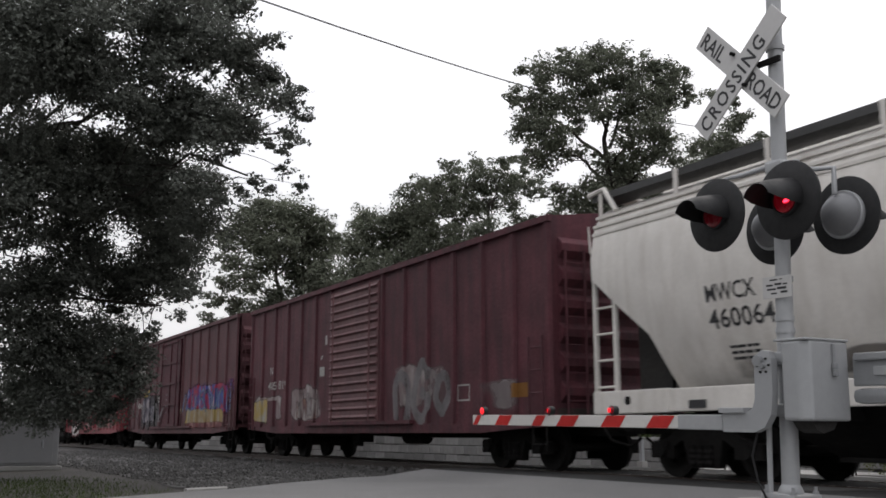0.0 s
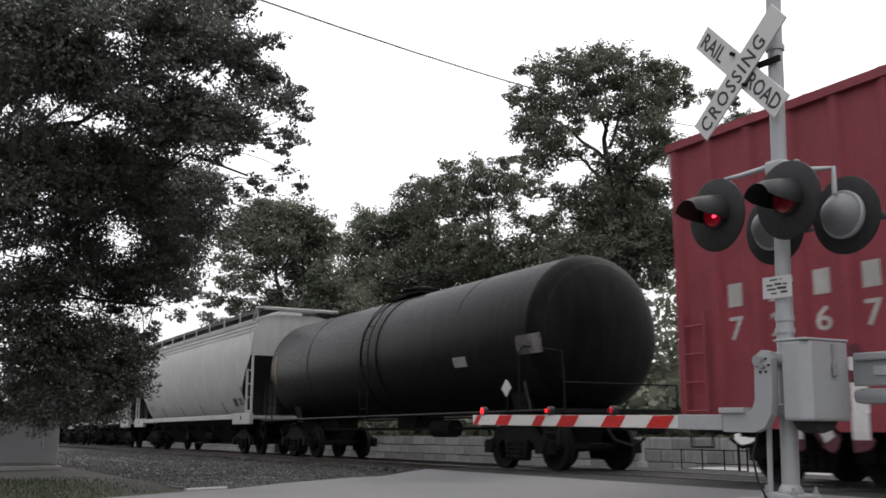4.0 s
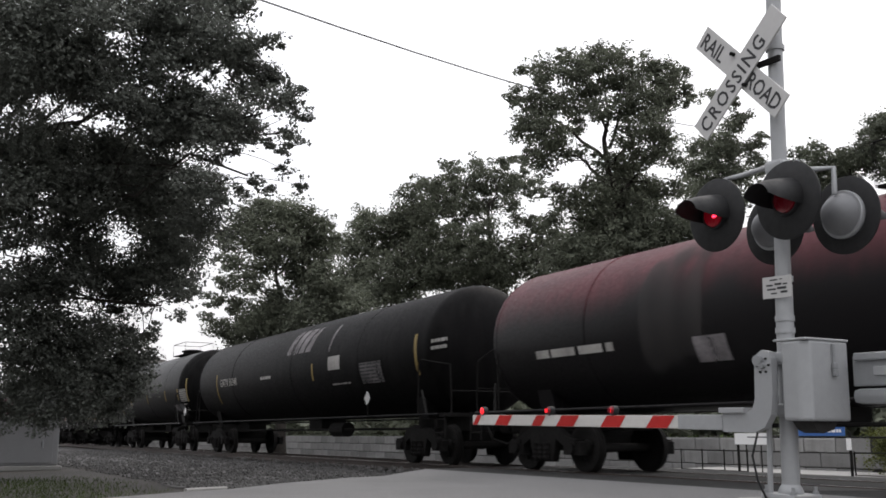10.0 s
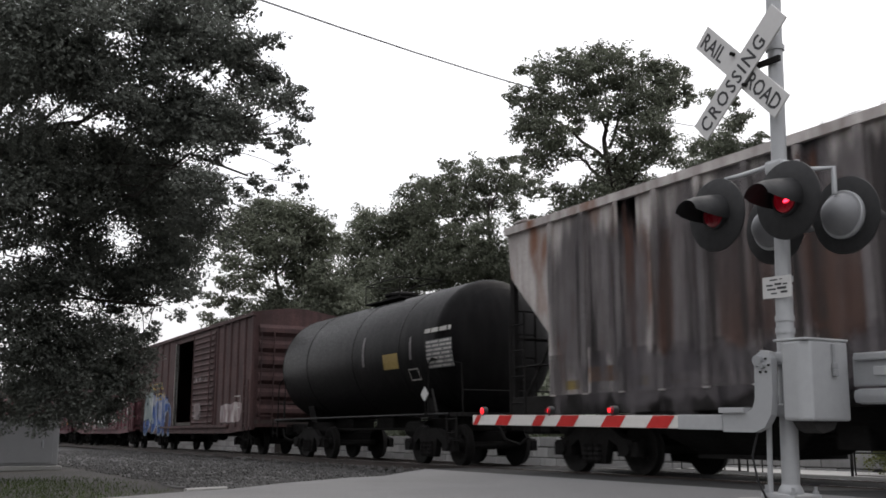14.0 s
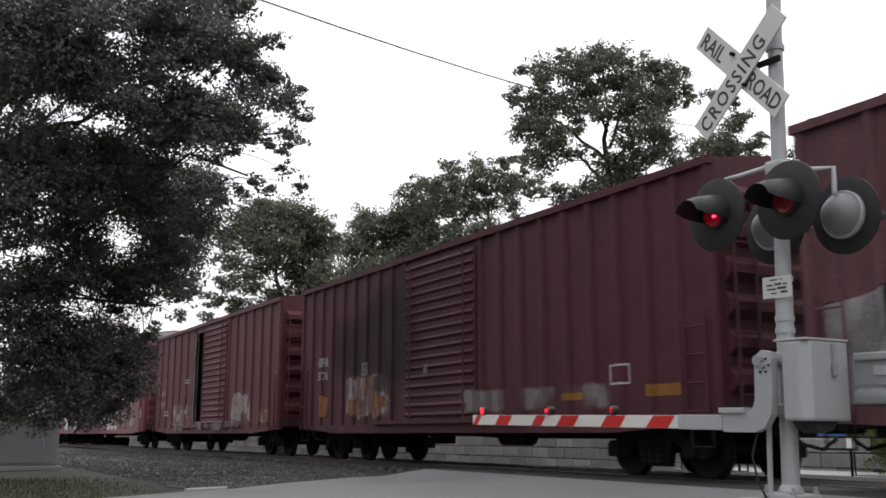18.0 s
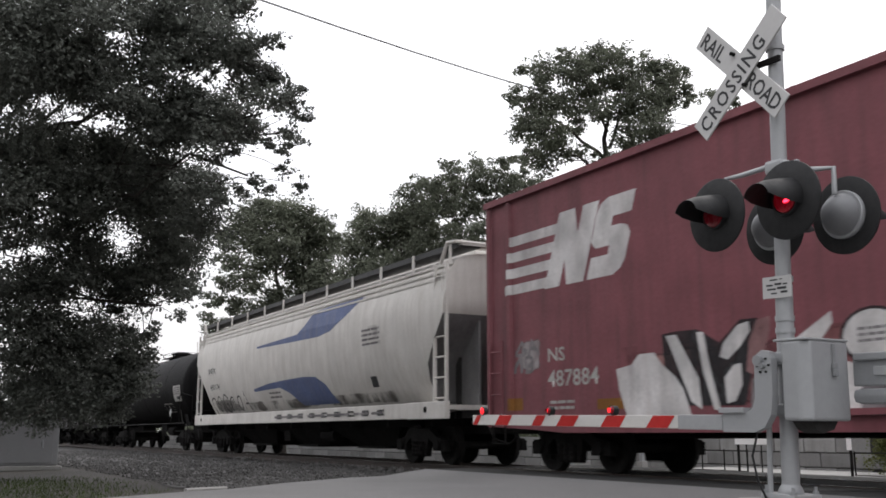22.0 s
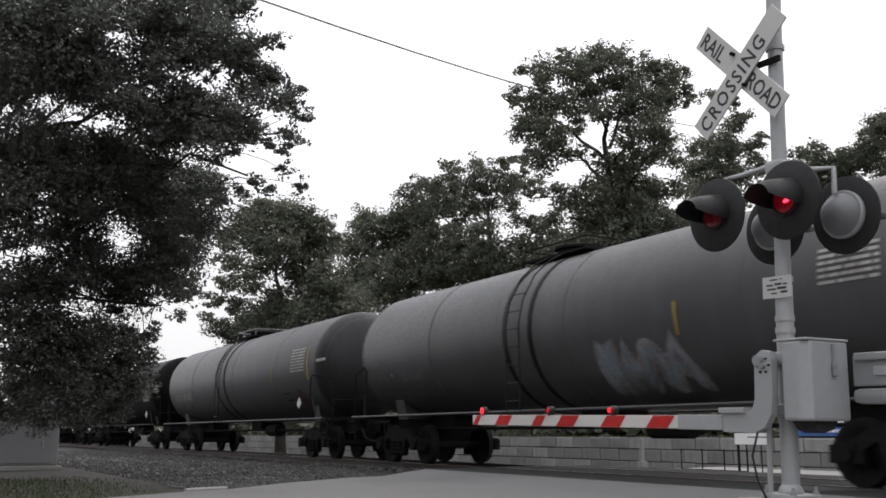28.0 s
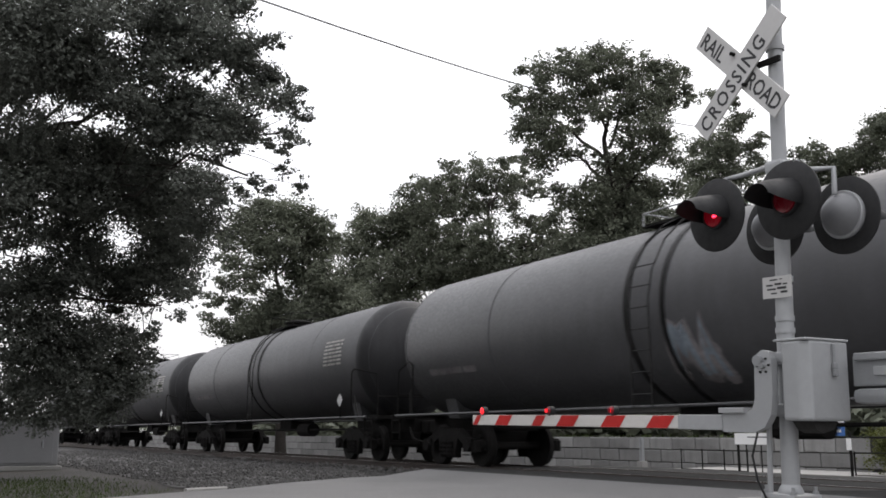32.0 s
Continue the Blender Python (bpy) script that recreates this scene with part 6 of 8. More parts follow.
fine_print(c, 66, 1.5, 2.3, 3.95, 4.3, STENCIL, 3)
fine_print(c, 67, 1.6, 2.3, 3.15, 3.4, G_GREY, 3)
wash(c, -1.9, -1.1, 1.3, 2.3, W_WHITE)
wash(c, -1.0, 2.4, 0.95, 1.9, W_FAINT)

c, h = hopper(-318.45, -337.30, HOPWHITE, "off-white covered hopper car with blue swoosh stripes", top=4.42, slope=1.15, slope_paint=HOPGREY2, tall=True)
polygon(c, [(-2.6, 3.36), (-2.55, 3.3), (0.9, 3.26), (2.5, 3.25), (3.3, 3.33), (4.2, 3.62), (5.2, 4.03), (2.9, 4.02), (1.9, 3.98), (1.4, 3.66), (0.9, 3.45), (-0.3, 3.42)], BLUE, name="blue_swoosh")
polygon(c, [(-3.25, 2.06), (-3.2, 1.98), (-0.9, 2.02), (-0.2, 1.85), (0.55, 1.46), (3.1, 1.46), (2.63, 1.95), (2.05, 2.2), (1.1, 2.24), (-0.4, 2.22), (-1.75, 2.18)], BLUE, name="blue_swoosh")
words(c, "SHPX", -7.9, -7.05, 2.76, 2.96, STENCILBLACK)
words(c, "450174", -7.89, -6.78, 2.19, 2.39, STENCILBLACK)
sprayed(c, "nnGnoA", -8.2, -4.0, 1.4, 2.05, [(G_BLACK, 0.05)], 69, 0.12)
wash(c, -8.2, -4.4, 1.33, 1.9, W_SOOT, 0.005)
patch(c, 5.0, 5.6, 1.35, 1.75, W_DIRT, 0.006)
patch(c, 5.46, 5.8, 1.77, 2.03, STENCILBLACK)
wash(c, 5.0, 6.6, 2.6, 3.4, W_DIRT, 0.003)
fine_print(c, 71, 5.3, 6.3, 2.75, 3.2, G_GREY, 4)
fine_print(c, 70, -0.8, 6.6, 1.08, 1.2, G_GREY, 1)
wash(c, -8.8, 8.8, 1.33, 1.75, W_DIRT)
for i in range(9):
    fine_print(c, 720 + i, -0.6 + 0.85 * i, -0.2 + 0.85 * i, 1.06, 1.24, STENCILBLACK if i % 3 else SLOPE, 2)
fine_print(c, 72, -1.9, -0.9, 1.7, 1.95, G_GREY, 2)

c, h = tank(-338.7, -353.6, TANKSOOT, "sooty black tank car with a white paper notice", nose=1.0, seed=19, ladder_at=0.1, bands=False, rail=0.2)
patch(c, 5.32, 6.4, 1.95, 2.57, STENCIL)
patch(c, 5.75, 6.25, 2.02, 2.14, STENCILBLACK, 0.008)
fine_print(c, 73, 5.4, 6.3, 2.2, 2.52, G_GREY, 4)
for x in (3.48, 4.1):
    box_outline(c, x, x + 0.6, 1.54, 1.9, STENCIL)

c, h = hopper(-354.99, -371.05, HOPGREY2, "weathered grey covered hopper car with ribbed sides", ribs=15, top=4.45, slope_paint=STEEL, end_paint=STEEL, walk_mat=SLOPE, side_ladder=1.9)
# left part darkened with streaks: tree shade put into the colour
for x0, x1 in ((-7.4, -2.6), (-4.2, 1.4), (-0.6, 4.4)):
    wash(c, x0, x1, 0.99, 4.7, W_DARKRUN, 0.0025 + 0.0002 * (x0 + 8))
wash(c, -7.6, 4.6, 0.99, 2.0, W_DARKRUN, 0.0048)
patch(c, 5.04, 5.54, 1.66, 1.97, STENCIL)
patch(c, 5.14, 5.44, 1.72, 1.85, STENCILBLACK, 0.008)
wash(c, 5.9, 6.8, 1.7, 2.1, W_RUST)
patch(c, 1.8, 2.4, 1.4, 1.5, ORANGE)
patch(c, -2.2, -1.6, 1.4, 1.5, ORANGE)

c, h = hopper(-373.0, -390.13, HOPDULL, "covered hopper car, dull white above and peeling brown below", ribs=15, top=4.45, slope_paint=STEEL, end_paint=SLOPE, walk_mat=SLOPE)
wash(c, -h + 1.0, h - 1.0, 0.95, 2.75, W_PEEL, 0.004)
wash(c, -7.2, 7.2, 1.34, 2.8, W_RUSTSTAIN, 0.0055)
patch(c, -7.2, -6.5, 1.5, 1.85, ORANGE, 0.0065)
patch(c, 5.9, 6.4, 1.6, 1.9, ORANGE, 0.0065)

c, h = tank(-391.5, -407.58, TANKGREY, "grey tank car with a dark ladder band and pale graffiti", nose=1.1, seed=22, ladder_at=-0.15, rail=0.22)
words(c, "GATA 285483", -7.15, -4.95, 1.83, 2.07, G_GREY)
sprayed(c, "MAnA", 1.0, 3.1, 1.45, 2.1, [(G_GREY, 0.3), (G_TEAL, 0.12)], 77, 0.16)
fine_print(c, 78, 5.65, 6.55, 2.47, 2.97, STENCIL, 6)
patch(c, 3.0, 3.08, 2.1, 2.6, YELLOW)

c, h = tank(-408.9, -426.46, TANKGREY, "grey tank car with a white stencil panel", seed=23, ladder_at=-0.19, placard=0.71, rail=0.22)
fine_print(c, 79, 5.23, 6.32, 2.38, 3.07, STENCIL, 8)
patch(c, 6.48, 6.6, 2.14, 3.05, YELLOW)
patch(c, 3.56, 3.64, 2.06, 2.62, YELLOW)
box_outline(c, 4.32, 4.85, 1.62, 1.84, TANKSOOT)
decal("painted_shape", Mb().blob(5.62, 1.68, 0.26, 0.25, -0.004, random.Random(80), 0), TANKRED, c)
words(c, "GATA 303483", -7.74, -5.5, 1.9, 2.18, STENCIL)
fine_print(c, 81, -7.2, -5.6, 1.65, 1.8, G_GREY, 1)
fine_print(c, 811, 7.2, 7.9, 2.55, 2.7, STENCIL, 1)

c, h = tank(-427.7, -444.88, TANKBLACK, "black tank car with yellow tape and white numbers", seed=24, ladder_at=0.12, bands=False, placard=0.74, rail=0.38, plat=(-0.6, 0.9))
words(c, "TILX 194370", -8.0, -6.1, 2.22, 2.5, STENCIL)
fine_print(c, 82, -7.9, -6.4, 1.98, 2.12, STENCIL, 2)
for x, a, b in ((-8.3, 2.3, 3.0), (-6.0, 2.3, 2.77), (-3.2, 2.2, 2.76), (3.5, 2.34, 3.0), (0.2, 2.3, 2.7)):
    patch(c, x, x + 0.11, a, b, YELLOW)
patch(c, 6.32, 6.46, 2.04, 2.94, ORANGE)
patch(c, 5.14, 6.2, 2.09, 2.62, TANKGREY)
fine_print(c, 83, 5.14, 6.2, 2.09, 2.62, STENCIL, 6)
fine_print(c, 84, 7.3, 8.0, 2.4, 2.72, STENCIL, 3)

c, h = tank(-446.1, -463.71, TANKGREY, "grey tank car with a stencilled panel and pale graffiti", r=1.55, cz=2.58, back=1.0, seed=25, ladder_at=-0.11, rail=0.22)
fine_print(c, 85, 4.87, 6.13, 2.4, 3.16, STENCIL, 8)
fine_print(c, 86, 6.8, 7.6, 2.6, 2.75, STENCIL, 1)
sprayed(c, "MA", -0.5, 0.5, 1.5, 2.3, [(G_GREY, 0.26), (G_TEAL, 0.1)], 87, 0.16)
fine_print(c, 88, -8.0, -6.0, 1.82, 2.08, G_GREY, 1)
box_outline(c, 4.0, 4.5, 1.6, 1.85, TANKSOOT)
for q, s in ((-464.9, 26), (-483.5, 27), (-502.1, 28)):
    c, h = tank(q, q - 17.4, TANKGREY, "plain grey tank car with a dark ladder band", seed=s, ladder_at=-0.1, rail=0.4)
    fine_print(c, s * 4, -7.6, -5.6, 1.84, 2.1, G_GREY, 1)
    fine_print(c, s * 5, 4.9, 6.1, 2.4, 3.1, STENCIL, 7)
wr = random.Random(90)
for car, p, z0, top in WEEP:
    for side in (-1, 1):
        w = wr.uniform(0.16, 0.42)
        a, b = (p + 0.05, p + 0.05 + w) if side > 0 else (p - 0.06 - w, p - 0.06)
        wash(car, a, b, z0 - 0.3, top + 0.2, W_STREAK if wr.random() < 0.75 else W_RUSTRUN, 0.008)
    if wr.random() < 0.45:
        wash(car, p - 0.45, p + 0.45, top - wr.uniform(0.7, 1.8), top + 0.1, W_RUSTRUN, 0.0095)


# ---- the crossing: ground, road, track ----
def sheet(name, xs, ys, height, material, label, category, kind="structure"):
    vs = [(x, y, height(x, y)) for y in ys for x in xs]
    n = len(xs)
    fs = [(j * n + i, j * n + i + 1, (j + 1) * n + i + 1, (j + 1) * n + i) for j in range(len(ys) - 1) for i in range(n - 1)]
    return tagged(part(name, Mb().add(vs, fs), material), label, category, kind=kind)


GZ = -0.12               # level of the near ground
FARZ = -0.5              # level of the ground beyond the track


def ground_z(x, y):
    return GZ - 0.03 if y < 15 else FARZ - 0.03


sheet("ground", [-900, -300, -120, -60, -30, -15, 0, 15, 30, 60, 120, 300, 900], [-900, -300, -60, -20, 0, 6, 9, 14.8, 16.2, 20, 40, 80, 300, 900], ground_z, SOIL, "flat dry soil with thin grass beside the railway", "ground")


def road_left(y):
    """The road's edge, which runs aslant to the track."""
    return float(np.interp(y, (-40, 0, 3.7, 4.4, 5.7, 7.5, 9.9), (13.2, -11.2, -13.75, -14.05, -15.35, -16.7, -17.5)))


mb = Mb()
ys = [-40, -10, 0, 2, 3.7, 4.4, 5.0, 5.7, 6.6, 7.5, 8.3, 8.8, 9.4]
mb.add([(x, y, GZ + (0.1 if y > 9 else 0.05 if y > 8.5 else 0.0)) for y in ys for x in (road_left(y), 30.0)], [(2 * i, 2 * i + 1, 2 * i + 3, 2 * i + 2) for i in range(len(ys) - 1)])
tagged(part("road", mb, ASPHALT), "worn light grey asphalt road running up to the crossing", "road", kind="structure")
for y0, y1 in ((9.4, 10.74), (10.9, 12.2), (12.36, 13.7)):
    tagged(part("crossing_panel", Mb().box(-17.5, 30.0, y0, y1, -0.2, -0.012 if y0 > 10 else -0.02), DARKASPHALT), "dark patched asphalt panel beside the rails of the crossing", "road", kind="structure")
mb = Mb()
mb.add([(-17.5, 13.7, -0.02), (30, 13.7, -0.02), (-19, 17, FARZ + 0.3), (30, 17, FARZ + 0.3), (-25, 40, FARZ + 0.2), (30, 40, FARZ + 0.2)], [(0, 1, 3, 2), (2, 3, 5, 4)])
tagged(part("road_beyond", mb, KERB), "pale concrete roadway going on beyond the track", "road", kind="structure")


DARKPATCH = [(-8.51, 9.66), (-9.76, 11.38), (-10.36, 12.78), (-10.32, 13.89), (-7.8, 10.92)]


def on_road(x, y):
    return GZ + 0.004 + (0.1 if y > 9 else 0.05 * max(0, (y - 8)) / 0.5 if y > 8 else 0)


def patch_mesh(pts):
    return Mb().add([(x, y, on_road(x, y)) for x, y in pts], [tuple(range(len(pts)))])


tagged(part("road_patch", patch_mesh(DARKPATCH), DARKROAD), "darker area of the road surface beside the signal", "road", kind="structure")


def bed(x0, x1):
    prof = [(8.7, GZ - 0.02), (9.9, -0.15), (13.2, -0.15), (14.7, GZ - 0.02), (16.4, FARZ - 0.01)]
    n = len(prof)
    return Mb().add([(x, y, z) for x in (x0, x1) for y, z in prof], [(i + 1, i, n + i, n + i + 1) for i in range(n - 1)])


ballast = tagged(part("ballast", bed(-17.6, -400), BALLAST), "bed of grey crushed stone under the track", "ballast", kind="structure")
tagged(part("ballast", bed(400, 30.1), BALLAST), "bed of grey crushed stone under the track", "ballast", kind="structure")
# gravel verge between the lawn and the bed
mb = Mb()
xs = [-90, -60, -45, -36, -30, -26, -23, -20, -18, -16.5, -15]
rows = [[(min(x, road_left(y) - 0.03), y + 0.35 * math.sin(x * 1.3) * (y < 4.5) + 0.05 * (-x - 15) * (y < 4.5), GZ - 0.022 + 0.012 * math.sin(x + y)) for x in xs] for y in (4.1, 5.2, 6.4, 7.6, 8.75)]
n = len(xs)
mb.add([q for row in rows for q in row], [(j * n + i, j * n + i + 1, (j + 1) * n + i + 1, (j + 1) * n + i) for j in range(4) for i in range(n - 1)])
tagged(part("gravel_verge", mb, GRAVEL), "trodden grey gravel between the grass and the track", "gravel", kind="structure")
# loose stones on the shoulder of the bed
rnd = random.Random(5)
mb = Mb()
for i in range(9000):
    x, y = -14.5 - 36 * rnd.random() ** 1.6, rnd.uniform(4.0, 9.6)
    edge = road_left(y) - 0.05
    if x > edge:
        continue
    s = rnd.uniform(0.02, 0.055)
    z = GZ - 0.02 + max(0, (y - 8.7)) * 0.1
    a = rnd.random() * 6
    vs = [(x + s * math.cos(a + k * 2.09) * rnd.uniform(0.7, 1.2), y + s * math.sin(a + k * 2.09) * rnd.uniform(0.7, 1.2), z) for k in range(3)]
    vs += [(x + s * 0.5 * math.cos(a + 1 + k * 2.09), y + s * 0.5 * math.sin(a + 1 + k * 2.09), z + s * rnd.uniform(0.5, 1)) for k in range(3)]
    mb.add(vs, [(3, 4, 5), (0, 1, 3), (1, 4, 3), (1, 2, 4), (2, 5, 4), (2, 0, 5), (0, 3, 5)])
tagged(part("ballast_stones", mb, STONE), "loose grey crushed stones along the track", "stones", kind="stuff")
# rails with foot, web and head
for y in (TRACK_Y - 0.7525, TRACK_Y + 0.7525):
    prof = [(-0.07, -0.17), (0.07, -0.17), (0.07, -0.155), (0.012, -0.13), (0.012, -0.045), (0.036, -0.035), (0.036, -0.006), (0.028, 0), (-0.028, 0), (-0.036, -0.006), (-0.036, -0.035), (-0.012, -0.045), (-0.012, -0.13), (-0.07, -0.155)]
    mb = Mb().prism([(y + a, b) for a, b in prof], "x", -400, 300)
    mb.m[7] = 1
    tagged(part("rail", mb, [RAILSTEEL, RAILTOP]), "rusty steel rail with a polished head", "rail", "rails of the track", kind="structure")
tie = Mb().box(-0.115, 0.115, TRACK_Y - 1.3, TRACK_Y + 1.3, -0.3, -0.13, c=0.015).mesh("tie", TIE)
for i in range(130):
    part("tie", tie, None, ballast, at=(-17.9 - 0.53 * i, 0, 0))
# kerb and pavement edge beside the road
def kerb_line(y):
    return road_left(y) - 0.02


mb = Mb()
mb.add([(kerb_line(y) - a, y, z) for y in (3.72, 4.38) for a, z in ((0, GZ - 0.05), (0, GZ + 0.02), (0.02, GZ + 0.035), (0.15, GZ + 0.035), (0.17, GZ - 0.05))], [(0, 1, 6, 5), (1, 2, 7, 6), (2, 3, 8, 7), (3, 4, 9, 8), (0, 4, 3, 2, 1), (5, 6, 7, 8, 9)])
tagged(part("kerb", mb, KERB), "short pale concrete kerb stone at the road's edge", "kerb", kind="structure")
# grass beyond the kerb
rnd = random.Random(11)
mb = Mb()
for i in range(26000):
    x, y = -12.0 - 16 * rnd.random(), rnd.uniform(-2.0, 5.2)
    if x > kerb_line(y) - 0.2 or y > 4.4 or rnd.random() < (y - 2.4) * 0.7 or x < -20.5 + 2 * rnd.random():
        continue
    hgt, a = rnd.uniform(0.02, 0.07), rnd.random() * 6.3
    dx, dy = 0.006 * math.cos(a), 0.006 * math.sin(a)
    mb.add([(x - dx, y - dy, GZ - 0.03), (x + dx, y + dy, GZ - 0.03), (x + rnd.uniform(-0.04, 0.04), y + rnd.uniform(-0.04, 0.04), GZ - 0.03 + hgt)], [(0, 1, 2)])
tagged(part("grass", mb, GRASS), "short patchy grass at the roadside", "grass", kind="stuff")

# ---- equipment cabinet under the tree ----
cab = thing("equipment_cabinet", (-25.2, 2.1, GZ - 0.03), "pale grey painted metal cabinet on a slab under the tree", "cabinet")
part("plinth", Mb().box(-1.0, 1.15, -1.75, 1.5, 0, 0.1, c=0.02), KERB, cab)
body = part("body", Mb().box(-0.9, 1.05, -1.65, 1.42, 0.1, 1.14, c=0.03), CABINET, cab)
part("lid", Mb().box(-0.95, 1.1, -1.7, 1.47, 1.14, 1.2, c=0.02), CABINET, cab)
for y0 in (-1.55, -0.1):
    d = part("door", Mb().box(1.05, 1.075, y0, y0 + 1.4, 0.16, 1.1, c=0.01), CABINET, body)
    part("handle", Mb().box(1.075, 1.11, y0 + 1.15, y0 + 1.19, 0.5, 0.68, c=0.01), GALV, d)


# ---- crossing signal: a mast with crossbuck, two pairs of lamps and a plate ----
LEAN = 2.1
sig = thing("crossing_signal", pose(-5.65, 6.41, GZ, 0, LEAN, 0), "silver railroad crossing signal mast with crossbuck and four flashing lamps", "crossing signal")
part("foundation", Mb().box(-0.32, 0.32, -0.3, 0.3, -0.1, 0.26, c=0.03), KERB, sig)
part("base_casting", Mb().box(-0.17, 0.17, -0.16, 0.16, 0.26, 0.31, c=0.012).lathe([(0.31, 0.1), (0.33, 0.1), (0.36, 0.085), (0.38, 0.072), (0.38, 0.05)], "z", n=20), ALU, sig, smooth=True)
for x in (-0.15, 0.15):
    for y in (-0.13, 0.13):
        part("anchor_bolt", Mb().tube((x * .9, y, 0.26), (x * .9, y, 0.37), 0.014, n=6).tube((x * .9, y, 0.31), (x * .9, y, 0.335), 0.026, n=6), GALV, sig)
part("mast", Mb().tube((0, 0, 0.3), (0, 0, 2.0), 0.071, 0.071, n=24).tube((0, 0, 2.0), (0, 0, 5.2), 0.064, 0.064, n=24), ALU, sig, "silver-painted steel pipe mast", smooth=True)
for z in (1.62, 1.72, 2.05, 4.06):
    part("mast_band", Mb().lathe([(z - 0.022, 0.06), (z - 0.022, 0.079), (z + 0.022, 0.079), (z + 0.022, 0.06)], "z", n=20), ALU, sig, smooth=True)
part("junction_fitting", Mb().box(-0.09, 0.09, -0.09, 0.09, 2.94, 3.06, c=0.03), ALU, sig)
# crossbuck
cbx, cby, cbz = -0.27, -0.14, 3.92
bracket = part("crossbuck_bracket", Mb().box(-0.16, 0.12, -0.1, -0.07, cbz - 0.02, cbz + 0.03).tube((-0.16, -0.09, cbz), (-0.27, -0.13, cbz), 0.02), STEEL, sig)
for turn, names, yy in ((-45, ("RAIL", "ROAD"), 0.0), (42, ("CROSSING",), -0.022)):
    m = Matrix.Translation((cbx, cby + yy, cbz - (0.045 if len(names) == 1 else 0))) @ Matrix.Rotation(radians(-turn), 4, "Y")
    blade = part("crossbuck_blade", Mb().box(-0.635, 0.635, -0.008, 0.008, -0.114, 0.114, c=0.004), SIGNWHITE, sig, "white crossbuck blade with black letters", at=m)
    if len(names) == 2:
        letters("RAIL", 0.2, SIGNBLACK, blade, -0.6, -0.0095, -0.072, "letters", 0.86, 0.003, 0.001, 1.0)
        letters("ROAD", 0.2, SIGNBLACK, blade, 0.14, -0.0095, -0.072, "letters", 0.82, 0.003, 0.001, 1.0)
    else:
        letters("CROSSING", 0.2, SIGNBLACK, blade, -0.59, -0.0095, -0.072, "letters", 0.86, 0.003, 0.001, 1.24)
for dx, dz in ((-0.06, 0.16), (0.07, -0.16)):
    part("crossbuck_bolt", Mb().tube((cbx + dx, cby - 0.05, cbz + dz), (cbx + dx, cby + 0.03, cbz + dz), 0.018, n=8), STEEL, sig)
# plate on the mast
plate = part("mast_plate", Mb().box(-0.14, 0.16, -0.095, -0.085, 1.885, 2.065, c=0.003), SIGNWHITE, sig, "small white plate with unreadable black lines")
for x0, x1, z0, z1 in ((-0.06, 0.02, 2.03, 2.042), (0.04, 0.07, 2.035, 2.043), (-0.1, -0.03, 1.985, 2.0), (-0.01, 0.06, 1.99, 2.008), (0.075, 0.12, 1.99, 2.003), (-0.09, 0.0, 1.952, 1.966), (0.015, 0.11, 1.955, 1.975), (-0.05, 0.01, 1.918, 1.93), (0.05, 0.12, 1.922, 1.94)):
    part("stencil", Mb().box(x0, x1, -0.097, -0.095, z0, z1), SIGNBLACK, plate)

# lamps: a housing, a black background disc, a hood and a red lens, in front and at the back
FLASH = []


